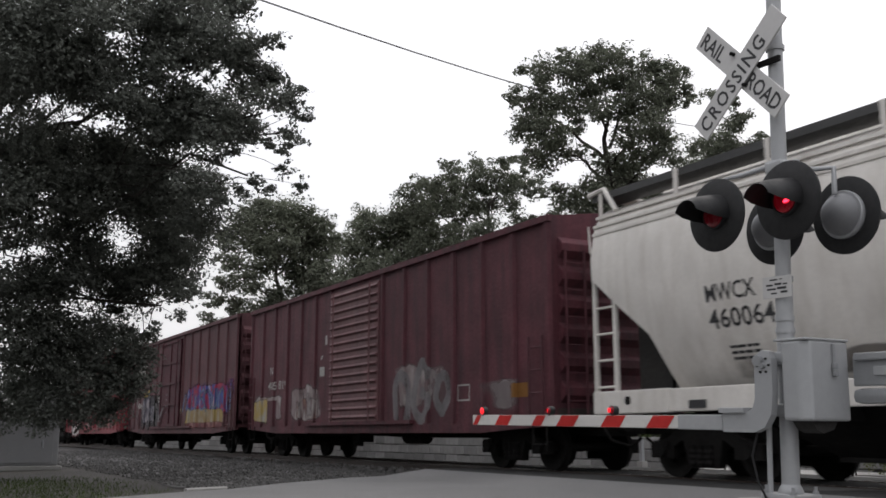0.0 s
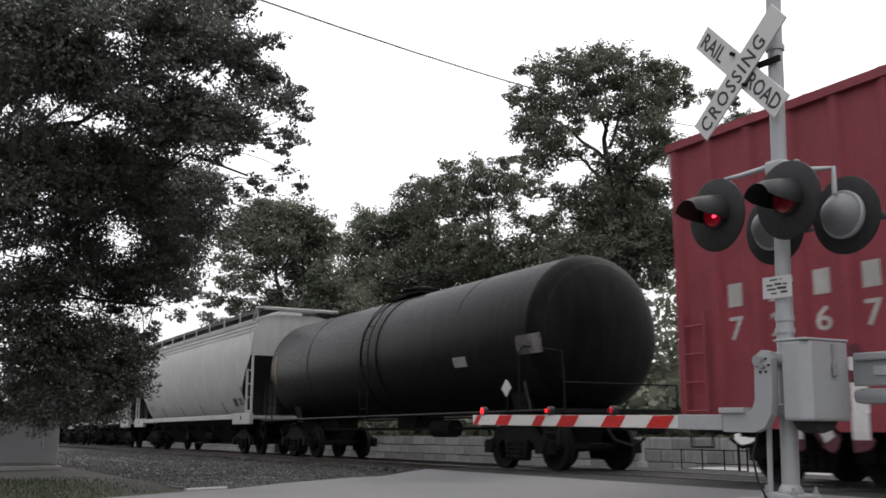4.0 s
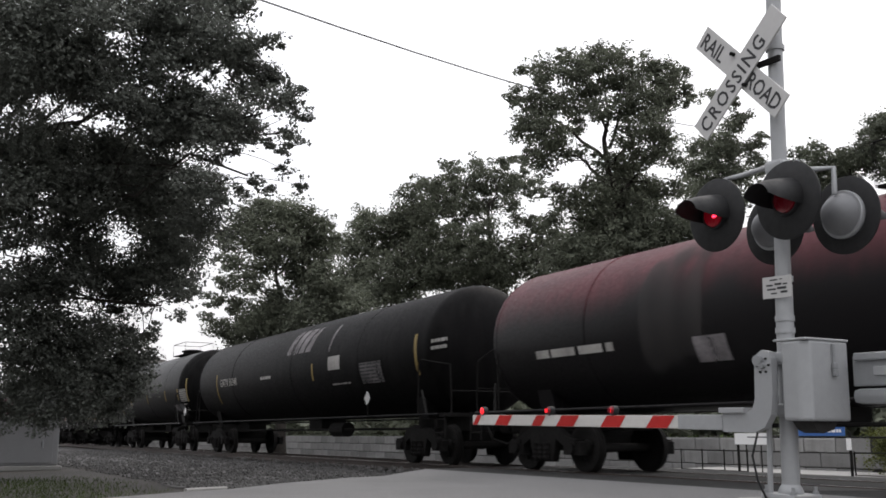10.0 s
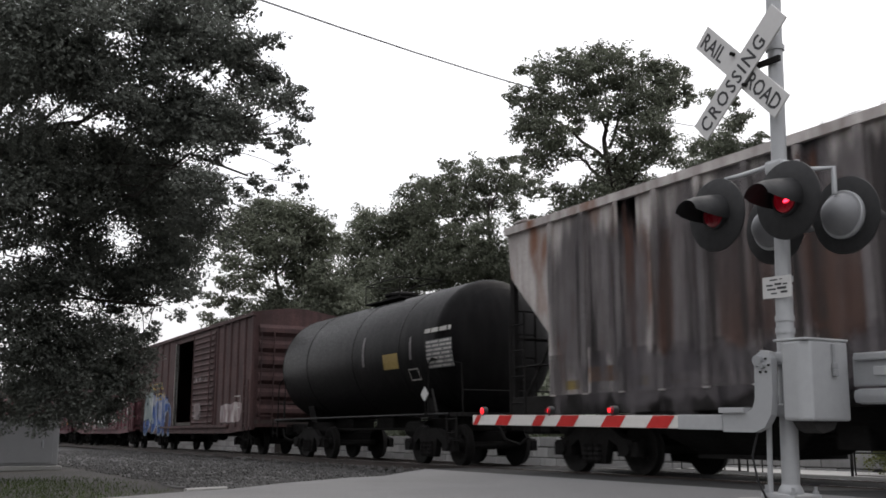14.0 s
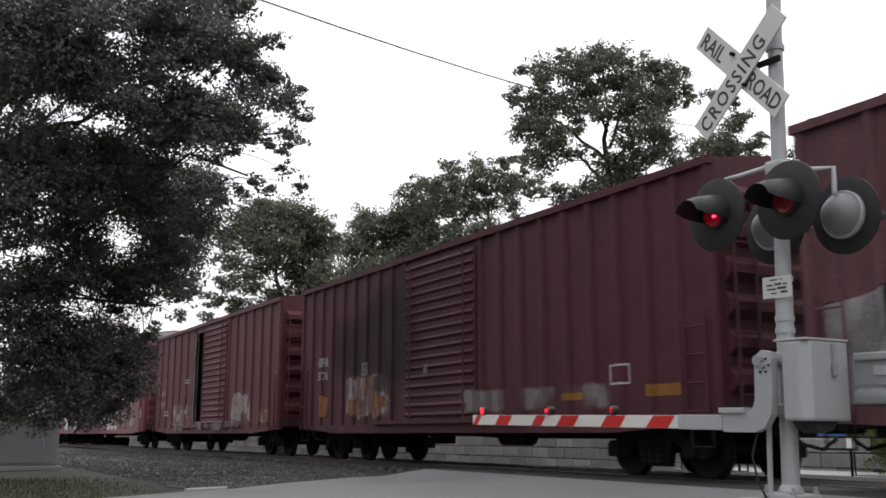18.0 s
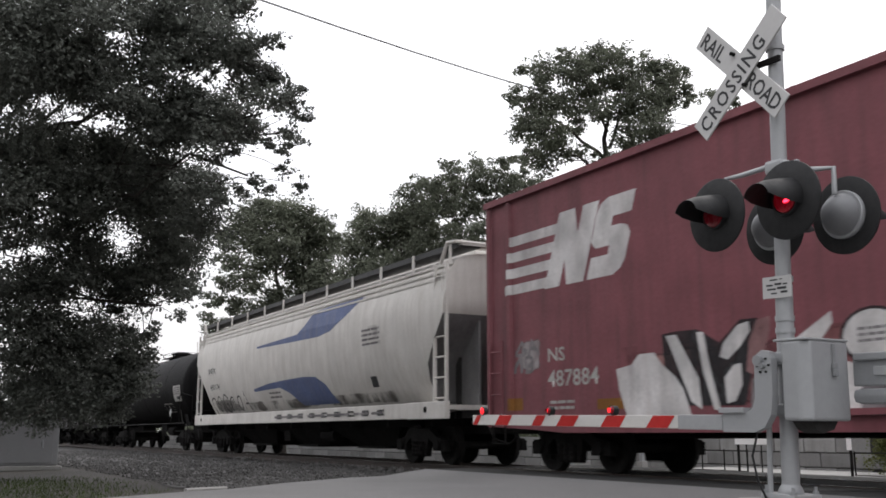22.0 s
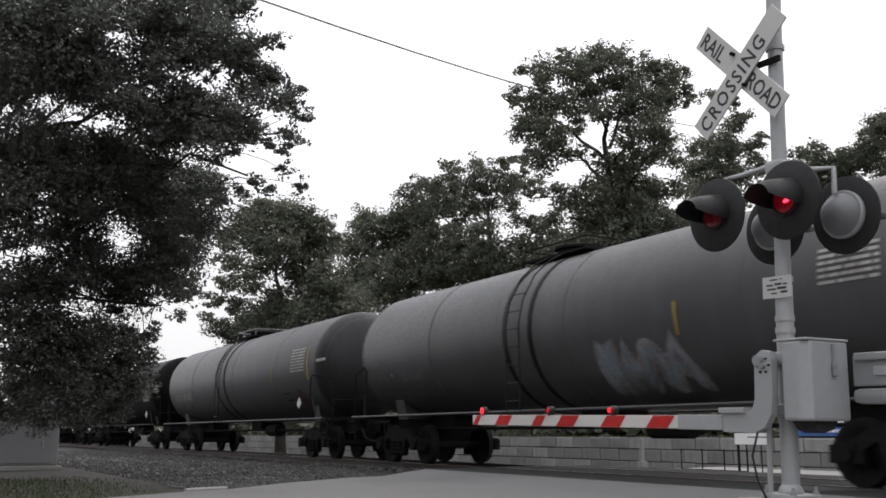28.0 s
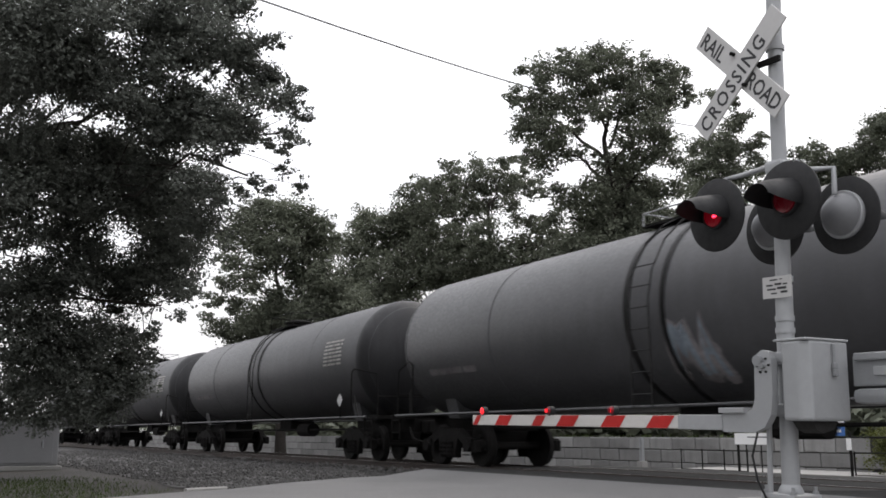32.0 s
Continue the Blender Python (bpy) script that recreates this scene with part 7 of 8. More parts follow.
def lamp(x, y, z, face):
    """face: -1 towards the near road, 1 towards the far one."""
    s = face
    a = pose(x, y, z, 0, 0, 0 if s < 0 else 180)
    hous = part("lamp", Mb().lathe([(0.2, 0.01), (0.19, 0.07), (0.15, 0.125), (0.09, 0.165), (0.03, 0.182), (0.03, 0.195), (0.0, 0.195)], "y", n=28), DOME, sig, "flashing red lamp with a black disc and hood", smooth=True, at=a)
    part("background_disc", Mb().lathe([(0.004, 0.315), (0.0, 0.322), (-0.012, 0.322), (-0.02, 0.312), (-0.02, 0.11)], "y", n=40), RUBBERBLACK, hous, smooth=True)
    part("housing_ring", Mb().lathe([(0.02, 0.182), (0.02, 0.198), (0.045, 0.2), (0.055, 0.195), (0.055, 0.178)], "y", n=32), ALU, hous, "bright ring round the housing", smooth=True)
    part("lens_rim", Mb().lathe([(-0.02, 0.135), (-0.05, 0.13), (-0.05, 0.115), (-0.02, 0.112)], "y", n=28), RUBBERBLACK, hous, smooth=True)
    part("lens", Mb().lathe([(-0.022, 0.115), (-0.03, 0.112), (-0.038, 0.085), (-0.043, 0.045), (-0.045, 0.001)], "y", n=28), LENSRED, hous, "dark red glass lens", smooth=True)
    # hood: an open half tube that narrows and dips forward
    mb = Mb()
    n = 20
    rows = []
    for k, (d, r, dz) in enumerate(((-0.02, 0.165, 0.015), (-0.14, 0.16, 0.0), (-0.27, 0.148, -0.02), (-0.37, 0.135, -0.045))):
        span = (1.28, 1.2, 1.05, 0.8)[k]
        rows.append([(math.sin(t * span * math.pi / 2) * r, d, math.cos(t * span * math.pi / 2) * r + dz) for t in [2 * i / n - 1 for i in range(n + 1)]])
    inner = [[(px * 0.965, py, pz * 0.965) for px, py, pz in row] for row in rows]
    vs = [p for row in rows for p in row] + [p for row in inner for p in row]
    o = len(rows) * (n + 1)
    for k in range(3):
        for i in range(n):
            q = k * (n + 1) + i
            mb_f = (q, q + 1, q + n + 2, q + n + 1)
            mb.f += [mb_f, tuple(o + j for j in mb_f[::-1])]
            mb.m += [0, 0]
    for i in range(n):
        q = 3 * (n + 1) + i
        mb.f.append((q, q + 1, o + q + 1, o + q))
        mb.m.append(0)
    for k in range(3):
        for q in (k * (n + 1), k * (n + 1) + n):
            mb.f.append((q, q + n + 1, o + q + n + 1, o + q))
            mb.m.append(0)
    mb.v = vs
    part("hood", mb, RUBBERBLACK, hous, smooth=True)
    # turning lit cluster: one glowing face, one dark
    led = Mb().lathe([(0.003, 0.001), (0.003, 0.106), (-0.001, 0.106), (-0.003, 0.06), (-0.004, 0.001)], "y", n=24, mi=1)
    led.lathe([(-0.008, 0.001), (-0.008, 0.026), (-0.0045, 0.026), (-0.0045, 0.001)], "y", n=14)
    led.v[-56:] = [(x * 1.35 + 0.03, y, z * 0.6 - 0.012 + x * 0.3) for x, y, z in led.v[-56:]]
    led.m[:24] = [2] * 24
    glow = part("lit_face", led, [LEDLIT, LENSGLOW, LENSRED], hous, "glowing red face of the lamp", at=(0.0, -0.0525, 0.0))
    FLASH.append((glow, face, x))
    return hous


for x, y, z, f in ((-0.48, -0.25, 2.64, -1), (0.30, -0.25, 2.64, -1), (-0.3, 0.25, 2.55, 1), (0.44, 0.25, 2.55, 1)):
    lamp(x, y, z, f)
    d = 0.12 if f < 0 else -0.12
    top = 2.99 if f < 0 else 2.94
    part("lamp_pipe", Mb().path([(0, 0, top + 0.05), (x * 0.7, y * 0.35, top), (x, y + d, top - 0.01), (x, y + d, z + 0.16)], 0.022, n=10), ALU, sig, smooth=True)

# ---- crossing gate: mechanism on the mast, arm lowered across the lane ----
gate = thing("crossing_gate", pose(-5.63, 6.41, GZ, 0, 1.0, 0), "lowered red-and-white striped crossing gate with a grey mechanism", "crossing gate")
mech = part("mechanism_case", Mb().prism([(0.1, -0.15), (0.17, -0.24), (0.33, -0.24), (0.41, -0.19), (0.41, 0.25), (0.1, 0.25)], "z", 0.885, 1.515), ALU, gate, "silver-grey cast mechanism case", smooth=False)
bm = bmesh.new()
bm.from_mesh(mech.data)
bmesh.ops.bevel(bm, geom=bm.edges[:], offset=0.028, segments=3, profile=0.6, affect="EDGES")
bm.to_mesh(mech.data)
bm.free()
part("case_lid", Mb().box(0.09, 0.415, -0.245, 0.255, 1.51, 1.53, c=0.008), ALU, mech)
part("case_sump", Mb().prism([(-0.14, 0.9), (0.18, 0.9), (0.12, 0.82), (0.0, 0.79), (-0.08, 0.82)], "x", 0.15, 0.34), SLOPE, mech)
part("latch", Mb().box(0.41, 0.43, 0.05, 0.075, 1.33, 1.49, c=0.004).box(0.41, 0.445, 0.04, 0.085, 1.29, 1.34, c=0.008), GALV, mech)
part("padlock", Mb().box(0.415, 0.445, 0.04, 0.09, 1.23, 1.29, c=0.01).path([(0.43, 0.05, 1.29), (0.43, 0.05, 1.32), (0.43, 0.08, 1.32), (0.43, 0.08, 1.29)], 0.006), GALV, mech)
for z in (0.92, 1.34):
    part("mast_clamp", Mb().box(-0.1, 0.15, -0.11, 0.11, z, z + 0.1, c=0.015), ALU, gate)
part("main_shaft", Mb().tube((-0.04, -0.3, 1.365), (-0.04, 0.3, 1.365), 0.045, n=14), GALV, gate, smooth=True)
# the curved arm support: a plate round the shaft that drops and turns into the arm
outline = [(-0.09, 1.34), (-0.075, 1.41), (-0.01, 1.45), (0.06, 1.435), (0.085, 1.38), (0.085, 1.09), (0.06, 0.93), (-0.01, 0.83), (-0.12, 0.79), (-0.46, 0.79), (-0.46, 0.945), (-0.21, 0.95), (-0.13, 0.985), (-0.1, 1.06)]
sup = part("arm_support", Mb().prism(outline, "y", -0.27, -0.2), ALU, gate, "curved silver arm support plate")
part("support_flange", Mb().box(-0.48, -0.2, -0.3, -0.17, 0.945, 0.99, c=0.006), ALU, sup)
for k in range(6):
    t = k * math.pi / 3
    part("support_bolt", Mb().tube((0.005 + 0.06 * math.cos(t), -0.285, 1.325 + 0.06 * math.sin(t)), (0.005 + 0.06 * math.cos(t), -0.26, 1.325 + 0.06 * math.sin(t)), 0.009, n=6), STEEL, sup)
part("support_hub", Mb().tube((0.005, -0.3, 1.325), (0.005, -0.26, 1.325), 0.024, n=12), GALV, sup)
# counterweight side: a bar with slots and two round weights
cw = part("counterweight_arm", Mb().box(0.42, 1.5, 0.28, 0.33, 1.16, 1.4, c=0.012).box(0.46, 1.5, 0.24, 0.28, 1.36, 1.42, c=0.01), GALV, gate, "galvanised counterweight arm")
for x in (0.62, 1.0):
    part("slot_plate", Mb().box(x, x + 0.26, 0.262, 0.28, 1.24, 1.31, c=0.006), ALU, cw)
for x in (0.95, 1.25):
    part("counterweight", Mb().lathe([(0.2, 0.02), (0.2, 0.13), (0.22, 0.15), (0.36, 0.15), (0.38, 0.13), (0.38, 0.02)], "y", (x, 0, 1.12), 20), GALV, cw, smooth=True)
part("weight_bar", Mb().box(0.46, 1.5, 0.2, 0.38, 1.02, 1.14, c=0.05), GALV, cw, smooth=True)
part("support_strut", Mb().tube((-0.12, -0.12, 0.22), (-0.1, -0.12, 0.86), 0.022, n=10).box(-0.22, -0.04, -0.2, -0.05, 0.16, 0.24, c=0.01), ALU, gate)
part("cable", Mb().path([(-0.14, -0.2, 0.82), (-0.2, -0.22, 0.6), (-0.17, -0.2, 0.4), (-0.1, -0.16, 0.22)], 0.009), RUBBERBLACK, gate)
# arm in white with slanting red stripes
ARM_Z, ARM_Y = 0.868, -0.235
arm = part("gate_arm", Mb().box(-4.56, -0.5, ARM_Y - 0.014, ARM_Y + 0.014, ARM_Z - 0.058, ARM_Z + 0.058, c=0.006), ARMWHITE, gate, "white gate arm with slanting red stripes")
part("arm_joint", Mb().box(-1.02, -0.48, ARM_Y - 0.022, ARM_Y + 0.022, ARM_Z - 0.064, ARM_Z + 0.064, c=0.006), ALU, arm)
for a, b in ((-1.40, -1.11), (-2.07, -1.78), (-2.81, -2.51), (-3.27, -3.09), (-4.01, -3.74), (-4.5, -4.4)):
    s = 0.05
    part("red_stripe", Mb().add([(a - s, ARM_Y - 0.0175, ARM_Z - 0.056), (b - s, ARM_Y - 0.0175, ARM_Z - 0.056), (min(b + s, -0.5), ARM_Y - 0.0175, ARM_Z + 0.056), (a + s, ARM_Y - 0.0175, ARM_Z + 0.056)], [(0, 1, 2, 3)]), ARMRED, arm)
for x in (-1.93, -2.98, -4.32):
    lamp_ob = part("arm_lamp", Mb().lathe([(-0.03, 0.02), (-0.03, 0.046), (0.03, 0.046), (0.03, 0.02)], "y", (x, ARM_Y, ARM_Z + 0.105), 18).box(x - 0.012, x + 0.012, ARM_Y - 0.02, ARM_Y + 0.02, ARM_Z + 0.05, ARM_Z + 0.09), RUBBERBLACK, arm, "small red lamp on the gate arm", smooth=True)
    mb = Mb().lathe([(-0.016, 0.001), (-0.012, 0.026), (0.0, 0.04)], "y", n=16)
    lens = part("lamp_lens", mb, LENSRED if x > -4 else LENSLIT, lamp_ob, at=(x, ARM_Y - 0.031, ARM_Z + 0.105))
    if x > -4:
        led = Mb().box(-0.02, 0.02, -0.004, 0.0, -0.02, 0.02, 0).box(-0.02, 0.02, 0.0002, 0.004, -0.02, 0.02, 1)
        FLASH.append((part("lit_face", led, [LENSLIT, LENSRED], lamp_ob, at=(x, ARM_Y - 0.056, ARM_Z + 0.105)), -1, 1.0 if x > -2.5 else -1.0))


# ---- beyond the track: block wall, posts, notice boards ----
rnd = random.Random(21)
WALL_Y, COURSE, BLEN = 20.0, 0.36, 0.95
core = tagged(part("wall_beyond", Mb().box(-95, -14.5, WALL_Y + 0.03, WALL_Y + 0.35, FARZ - 0.1, 0.57), MORTAR), "long low retaining wall of grey concrete blocks beyond the track", "wall", kind="structure")
meshes = []
for k in range(5):
    mb = Mb().box(0.014, BLEN - 0.014, 0, 0.3, 0.012, COURSE - 0.012, c=0.02)
    mb.v = [(x, y + rnd.uniform(-0.012, 0.006), z) for x, y, z in mb.v]
    meshes.append(mb.mesh("block", BLOCK))
for row in range(3):
    z = 0.57 - COURSE * (row + 1)
    for i in range(86):
        x = -95 + 0.5 * BLEN * (row % 2) + BLEN * i
        if x + BLEN > -14.5:
            break
        part("block", meshes[rnd.randrange(5)], None, core, at=(x, WALL_Y - 0.008 * rnd.random(), z))
mb = Mb()
for i in range(1500):
    x, s = rnd.uniform(-90, -15), rnd.uniform(0.03, 0.12)
    y = WALL_Y + rnd.uniform(0.05, 0.5)
    mb.add([(x - s * 0.4, y, 0.55), (x + s * 0.4, y, 0.55), (x + rnd.uniform(-s, s), y + rnd.uniform(-s, s), 0.55 + s)], [(0, 1, 2)])
tagged(part("weeds", mb, GRASS), "dry weeds along the top of the wall", "weeds", kind="stuff")
tagged(part("bank", Mb().add([(-400, WALL_Y + 0.3, 0.54), (-14.5, WALL_Y + 0.3, 0.54), (-14.5, 120, 0.9), (-400, 120, 0.9)], [(0, 1, 2, 3)]), SOIL), "weedy ground behind the retaining wall", "ground", kind="structure")


def post(x, y, top, w, material, label):
    p = thing("post", (x, y, FARZ - 0.05), label, "post")
    part("shaft", Mb().box(-w / 2, w / 2, -w / 2, w / 2, 0, top - FARZ, c=0.01), material, p)
    part("foot", Mb().box(-w, w, -w, w, 0, 0.45, c=0.02), KERB, p)


post(-21.9, 18.9, 0.62, 0.11, GALV, "galvanised post with a concrete foot before the wall")
# white notice board on two legs
nb = thing("notice_board", (-16.5, 17.5, FARZ + 0.2), "white blank notice board on thin dark legs", "notice board")
part("board", Mb().box(-0.46, 0.56, -0.015, 0.015, 0.72, 0.98, c=0.005), BOARDWHITE, nb)
for x in (-0.4, -0.15, 0.3):
    part("leg", Mb().tube((x, 0.03, 0), (x, 0.03, 0.95), 0.03 if x < -0.3 else 0.014), STEEL, nb)
# barrier with a blue banner and small white plates
br = thing("banner_barrier", (-14.46, 17.5, FARZ + 0.25), "low black barrier with a blue banner and white plates", "barrier")
for x in (-0.69, 0.69):
    part("barrier_post", Mb().tube((x, 0, 0), (x, 0, 0.95), 0.03), STEEL, br)
    part("post_plate", Mb().box(x - 0.06, x + 0.06, -0.05, -0.035, 0.58, 0.82, c=0.004), BOARDWHITE, br)
part("barrier_rail", Mb().tube((-2.1, 0, 0.84), (1.6, 0, 0.84), 0.02), STEEL, br)
ban = part("banner", Mb().box(-0.7, 0.62, -0.06, -0.045, 0.87, 1.2, c=0.003), mat("blue_banner_cloth", (0.05, 0.13, 0.36), 0.7, var=0.15, bump=0.05), br, "blue banner with white writing")
bars(ban, rnd, 0.05, 0.55, 0.92, 1.15, -0.062, BOARDWHITE, 2)
part("banner_edge", Mb().box(-0.7, 0.62, -0.064, -0.061, 1.14, 1.19), BOARDWHITE, ban)
def railing(x0, x1, y):
    """A low dark railing: posts and two rails."""
    r = thing("railing", (x0, y, FARZ + 0.2), "low dark metal railing before the block wall", "railing", "railings beyond the road")
    n = max(2, round((x1 - x0) / 0.75))
    for i in range(n + 1):
        part("post", Mb().tube(((x1 - x0) * i / n, 0, 0), ((x1 - x0) * i / n, 0, 0.6), 0.016), STEEL, r)
    for z in (0.1, 0.57):
        part("rail", Mb().tube((0, 0, z), (x1 - x0, 0, z), 0.014), STEEL, r)


railing(-18.9, -16.7, 17.6)
railing(-14.0, -12.4, 17.9)
rng = np.random.RandomState(77)
hed = thing("hedge", (-13.2, 18.7, FARZ + 0.2), "low yellowish green hedge beyond the road", "hedge")
hp = np.concatenate([np.array((rng.uniform(-1.0, 1.6), rng.uniform(-0.3, 0.4), rng.uniform(0.1, 0.95))) + rng.normal(size=(90, 3)) * 0.1 for i in range(70)])

# ---- overhead cable ----
cb = thing("cable_span", (0, 0, 0), "thin grey overhead cable sagging across the sky", "cable")
pts = []
A, B = Vector((-27.44, 8.42, 14.02)), Vector((-49.4, 49.2, 22.4))
for i in range(-8, 13):
    t = i / 10
    p = A.lerp(B, t)
    pts.append(p - Vector((0, 0, 0.9 * 4 * t * (1 - t) * 0.6)))
part("cable", Mb().path(pts, 0.034, n=6), WIRE, cb)


# ---- trees ----
def leaf_mesh(name, centres, rng, size, mats, up=1.0, out=None):
    """Many small bent leaves, two triangles each, scattered about the centres; they lie more or less level and turn outwards."""
    n = len(centres)
    nrm = rng.normal(size=(n, 3)) * 0.75
    nrm[:, 2] += up
    if out is not None:
        nrm += out * 0.6
    nrm /= np.linalg.norm(nrm, axis=1)[:, None]
    a = np.cross(nrm, rng.normal(size=(n, 3)))
    a /= np.linalg.norm(a, axis=1)[:, None]
    b = np.cross(nrm, a)
    s = size * rng.uniform(0.6, 1.25, size=(n, 1))
    v = np.empty((n, 4, 3), np.float32)
    v[:, 0], v[:, 2] = centres - a * s, centres + a * s
    v[:, 1], v[:, 3] = centres + b * s * 0.7 + nrm * s * 0.2, centres - b * s * 0.7 + nrm * s * 0.2
    me = bpy.data.meshes.new(name)
    me.vertices.add(4 * n)
    me.vertices.foreach_set("co", v.reshape(-1))
    me.loops.add(4 * n)
    me.loops.foreach_set("vertex_index", np.arange(4 * n, dtype=np.int32))
    me.polygons.add(n)
    me.polygons.foreach_set("loop_start", np.arange(0, 4 * n, 4, dtype=np.int32))
    me.update(calc_edges=True)
    me.materials.append(mats)
    return me


def ball(rng, n):
    """Points spread evenly through a ball of radius one."""
    d = rng.normal(size=(n, 3))
    d /= np.linalg.norm(d, axis=1)[:, None]
    return d * rng.uniform(0, 1, size=(n, 1)) ** (1 / 3)


def bent(mb, rng, p, q, r0, r1, n=5, steps=5, sag=0.08):
    """A tapered, slightly crooked bough from p to q."""
    prev, rr = p, r0
    far = (q - p).length
    for k in range(1, steps + 1):
        t = k / steps
        x = p.lerp(q, t) + Vector((0, 0, sag * far * math.sin(t * math.pi)))
        if k < steps:
            x += Vector(rng.normal(size=3)) * 0.025 * far
        r = r0 + (r1 - r0) * t
        mb.tube(prev, x, rr, r, n=n, caps=False)
        prev, rr = x, r


def tree(base, tiers, label, seed, size=0.1, cover=3.0, spray=0.3, per=60, trunk_r=0.3, material=None, fork=None, flat=0.85, swell=1.22, loose=0.45, limb=0.24):
    """A tapered trunk, a bough to each group of leaf masses, branches to every mass, and sprays of leaves in each."""
    rng = np.random.RandomState(seed)
    t = thing("tree", base, label, "tree")
    b0 = Vector(base)
    blobs = [b for tier in tiers for b in tier]
    cs = [Vector(b[:3]) - b0 for b in blobs]
    mid = sum(cs, Vector()) / len(cs)
    low = min(c.z for c in cs)
    fork = Vector(fork) if fork else Vector((mid.x * 0.5, mid.y * 0.5, max(1.5, low * 0.9)))
    lead = mid.copy()
    lead.z = max(c.z for c in cs) * 0.92
    mb = Mb()
    prev, r = Vector((0, 0, -0.2)), trunk_r * 1.25
    for k in range(1, 6):
        p = fork * (k / 5) + Vector((rng.normal() * 0.06, rng.normal() * 0.06, 0))
        mb.tube(prev, p, r, trunk_r * (1.1 - 0.09 * k), n=12, caps=False)
        prev, r = p, trunk_r * (1.1 - 0.09 * k)
    bent(mb, rng, prev, lead, r, r * 0.15, 9, 7, 0.0)
    part("trunk", mb, BARK, t, smooth=True)
    # boughs: each serves a handful of masses that lie close together
    left = list(range(len(cs)))
    while left:
        i = max(left, key=lambda j: (cs[j] - fork).length)
        near = sorted(left, key=lambda j: (cs[j] - cs[i]).length)[:7]
        left = [j for j in left if j not in near]
        hub = sum((cs[j] for j in near), Vector()) / len(near)
        up = min(0.85, max(0.0, (hub.z - fork.z) / max(1, lead.z - fork.z) * 0.7))
        s0 = fork.lerp(lead, up)
        mb = Mb()
        r0 = trunk_r * limb * (1 - 0.45 * up)
        bent(mb, rng, s0, hub, r0, r0 * 0.4, 7, 6)
        for j in near:
            bent(mb, rng, s0.lerp(hub, rng.uniform(0.65, 1.0)), cs[j], r0 * 0.3, r0 * 0.08, 5, 4)
            for k in range(3):
                bent(mb, rng, cs[j], cs[j] + Vector(ball(rng, 1)[0]) * blobs[j][3] * 0.9, r0 * 0.1, r0 * 0.04, 4, 2)
        part("limb", mb, BARK, t)
    pts, outs = [], []
    for c, b in zip(cs, blobs):
        rad = max(b[3] * swell, size * 4.5)
        n = cover * min(1.0, 0.35 + b[3] / (size * 14)) * math.pi * rad * rad / (0.6 * size * size)
        m = max(4, int(n / per))
        q = min(spray, rad * 0.5)
        # close sprays that make the mass, and a few loose ones round it
        for count, reach, gap in ((m, 1.0, 0.6), (max(3, int(m * loose)), 1.55, 0.5)):
            d = ball(rng, count)
            ln = np.linalg.norm(d, axis=1)[:, None] + 1e-6
            d = d / ln * ln ** gap
            cen = d * np.array([1, 1, flat]) * max(0.05, rad * reach - q * 0.35)
            few = per if reach == 1.0 else int(per * 0.6)
            k = np.repeat(cen, few, axis=0)
            off = ball(rng, len(k)) * q * rng.uniform(0.7, 1.35, size=(count, 1)).repeat(few, axis=0) * np.array([1.2, 1.2, 0.65])
            pts.append(np.array(c) + k + off)
            outs.append(np.repeat(d, few, axis=0) * 0.6 + off / q * 0.5)
    part("crown", leaf_mesh("crown", np.concatenate(pts), rng, size, material or LEAF, 0.7, np.concatenate(outs)), None, t, "dark green leaves in uneven clumps")
    return t


part("foliage", leaf_mesh("foliage", hp, rng, 0.035, LEAFHEDGE), None, hed)
NEAR_TOP = [(-15.07, 1.24, 6.92, 0.67), (-14.73, 1.84, 6.74, 0.65), (-15.13, 2.54, 7.38, 0.49), (-15.10, 1.45, 6.26, 0.66), (-14.84, 1.98, 6.18, 0.37), (-14.93, 3.56, 7.39, 0.44), (-16.20, 3.38, 7.75, 0.40), (-15.59, 4.29, 7.92, 0.41), (-15.40, 4.63, 7.90, 0.23), (-14.18, 4.49, 7.41, 0.15), (-15.50, 3.35, 7.02, 0.42), (-14.78, 3.73, 6.88, 0.46), (-14.44, 4.14, 6.77, 0.40), (-14.20, 4.39, 6.73, 0.26), (-14.37, 4.67, 6.81, 0.15), (-17.00, 1.31, 6.50, 0.52), (-16.68, 1.88, 6.55, 0.33)]
NEAR_RIGHT = [(-15.69, 2.78, 6.63, 0.38), (-15.90, 2.31, 6.22, 0.40), (-14.74, 2.56, 5.71, 0.37), (-14.64, 3.27, 6.29, 0.24), (-15.09, 3.73, 6.63, 0.23), (-15.04, 4.61, 6.74, 0.27), (-15.22, 4.97, 6.69, 0.28), (-15.22, 5.24, 6.62, 0.22), (-13.78, 4.96, 5.95, 0.14), (-14.55, 5.48, 6.21, 0.08), (-15.49, 3.41, 6.02, 0.54), (-15.09, 3.86, 5.84, 0.44), (-14.35, 4.11, 5.71, 0.27), (-14.69, 4.66, 6.12, 0.25), (-13.90, 4.80, 5.79, 0.20), (-15.35, 5.61, 6.25, 0.20), (-15.16, 5.83, 6.09, 0.15), (-15.02, 4.55, 5.74, 0.35), (-14.48, 4.76, 5.53, 0.17)]
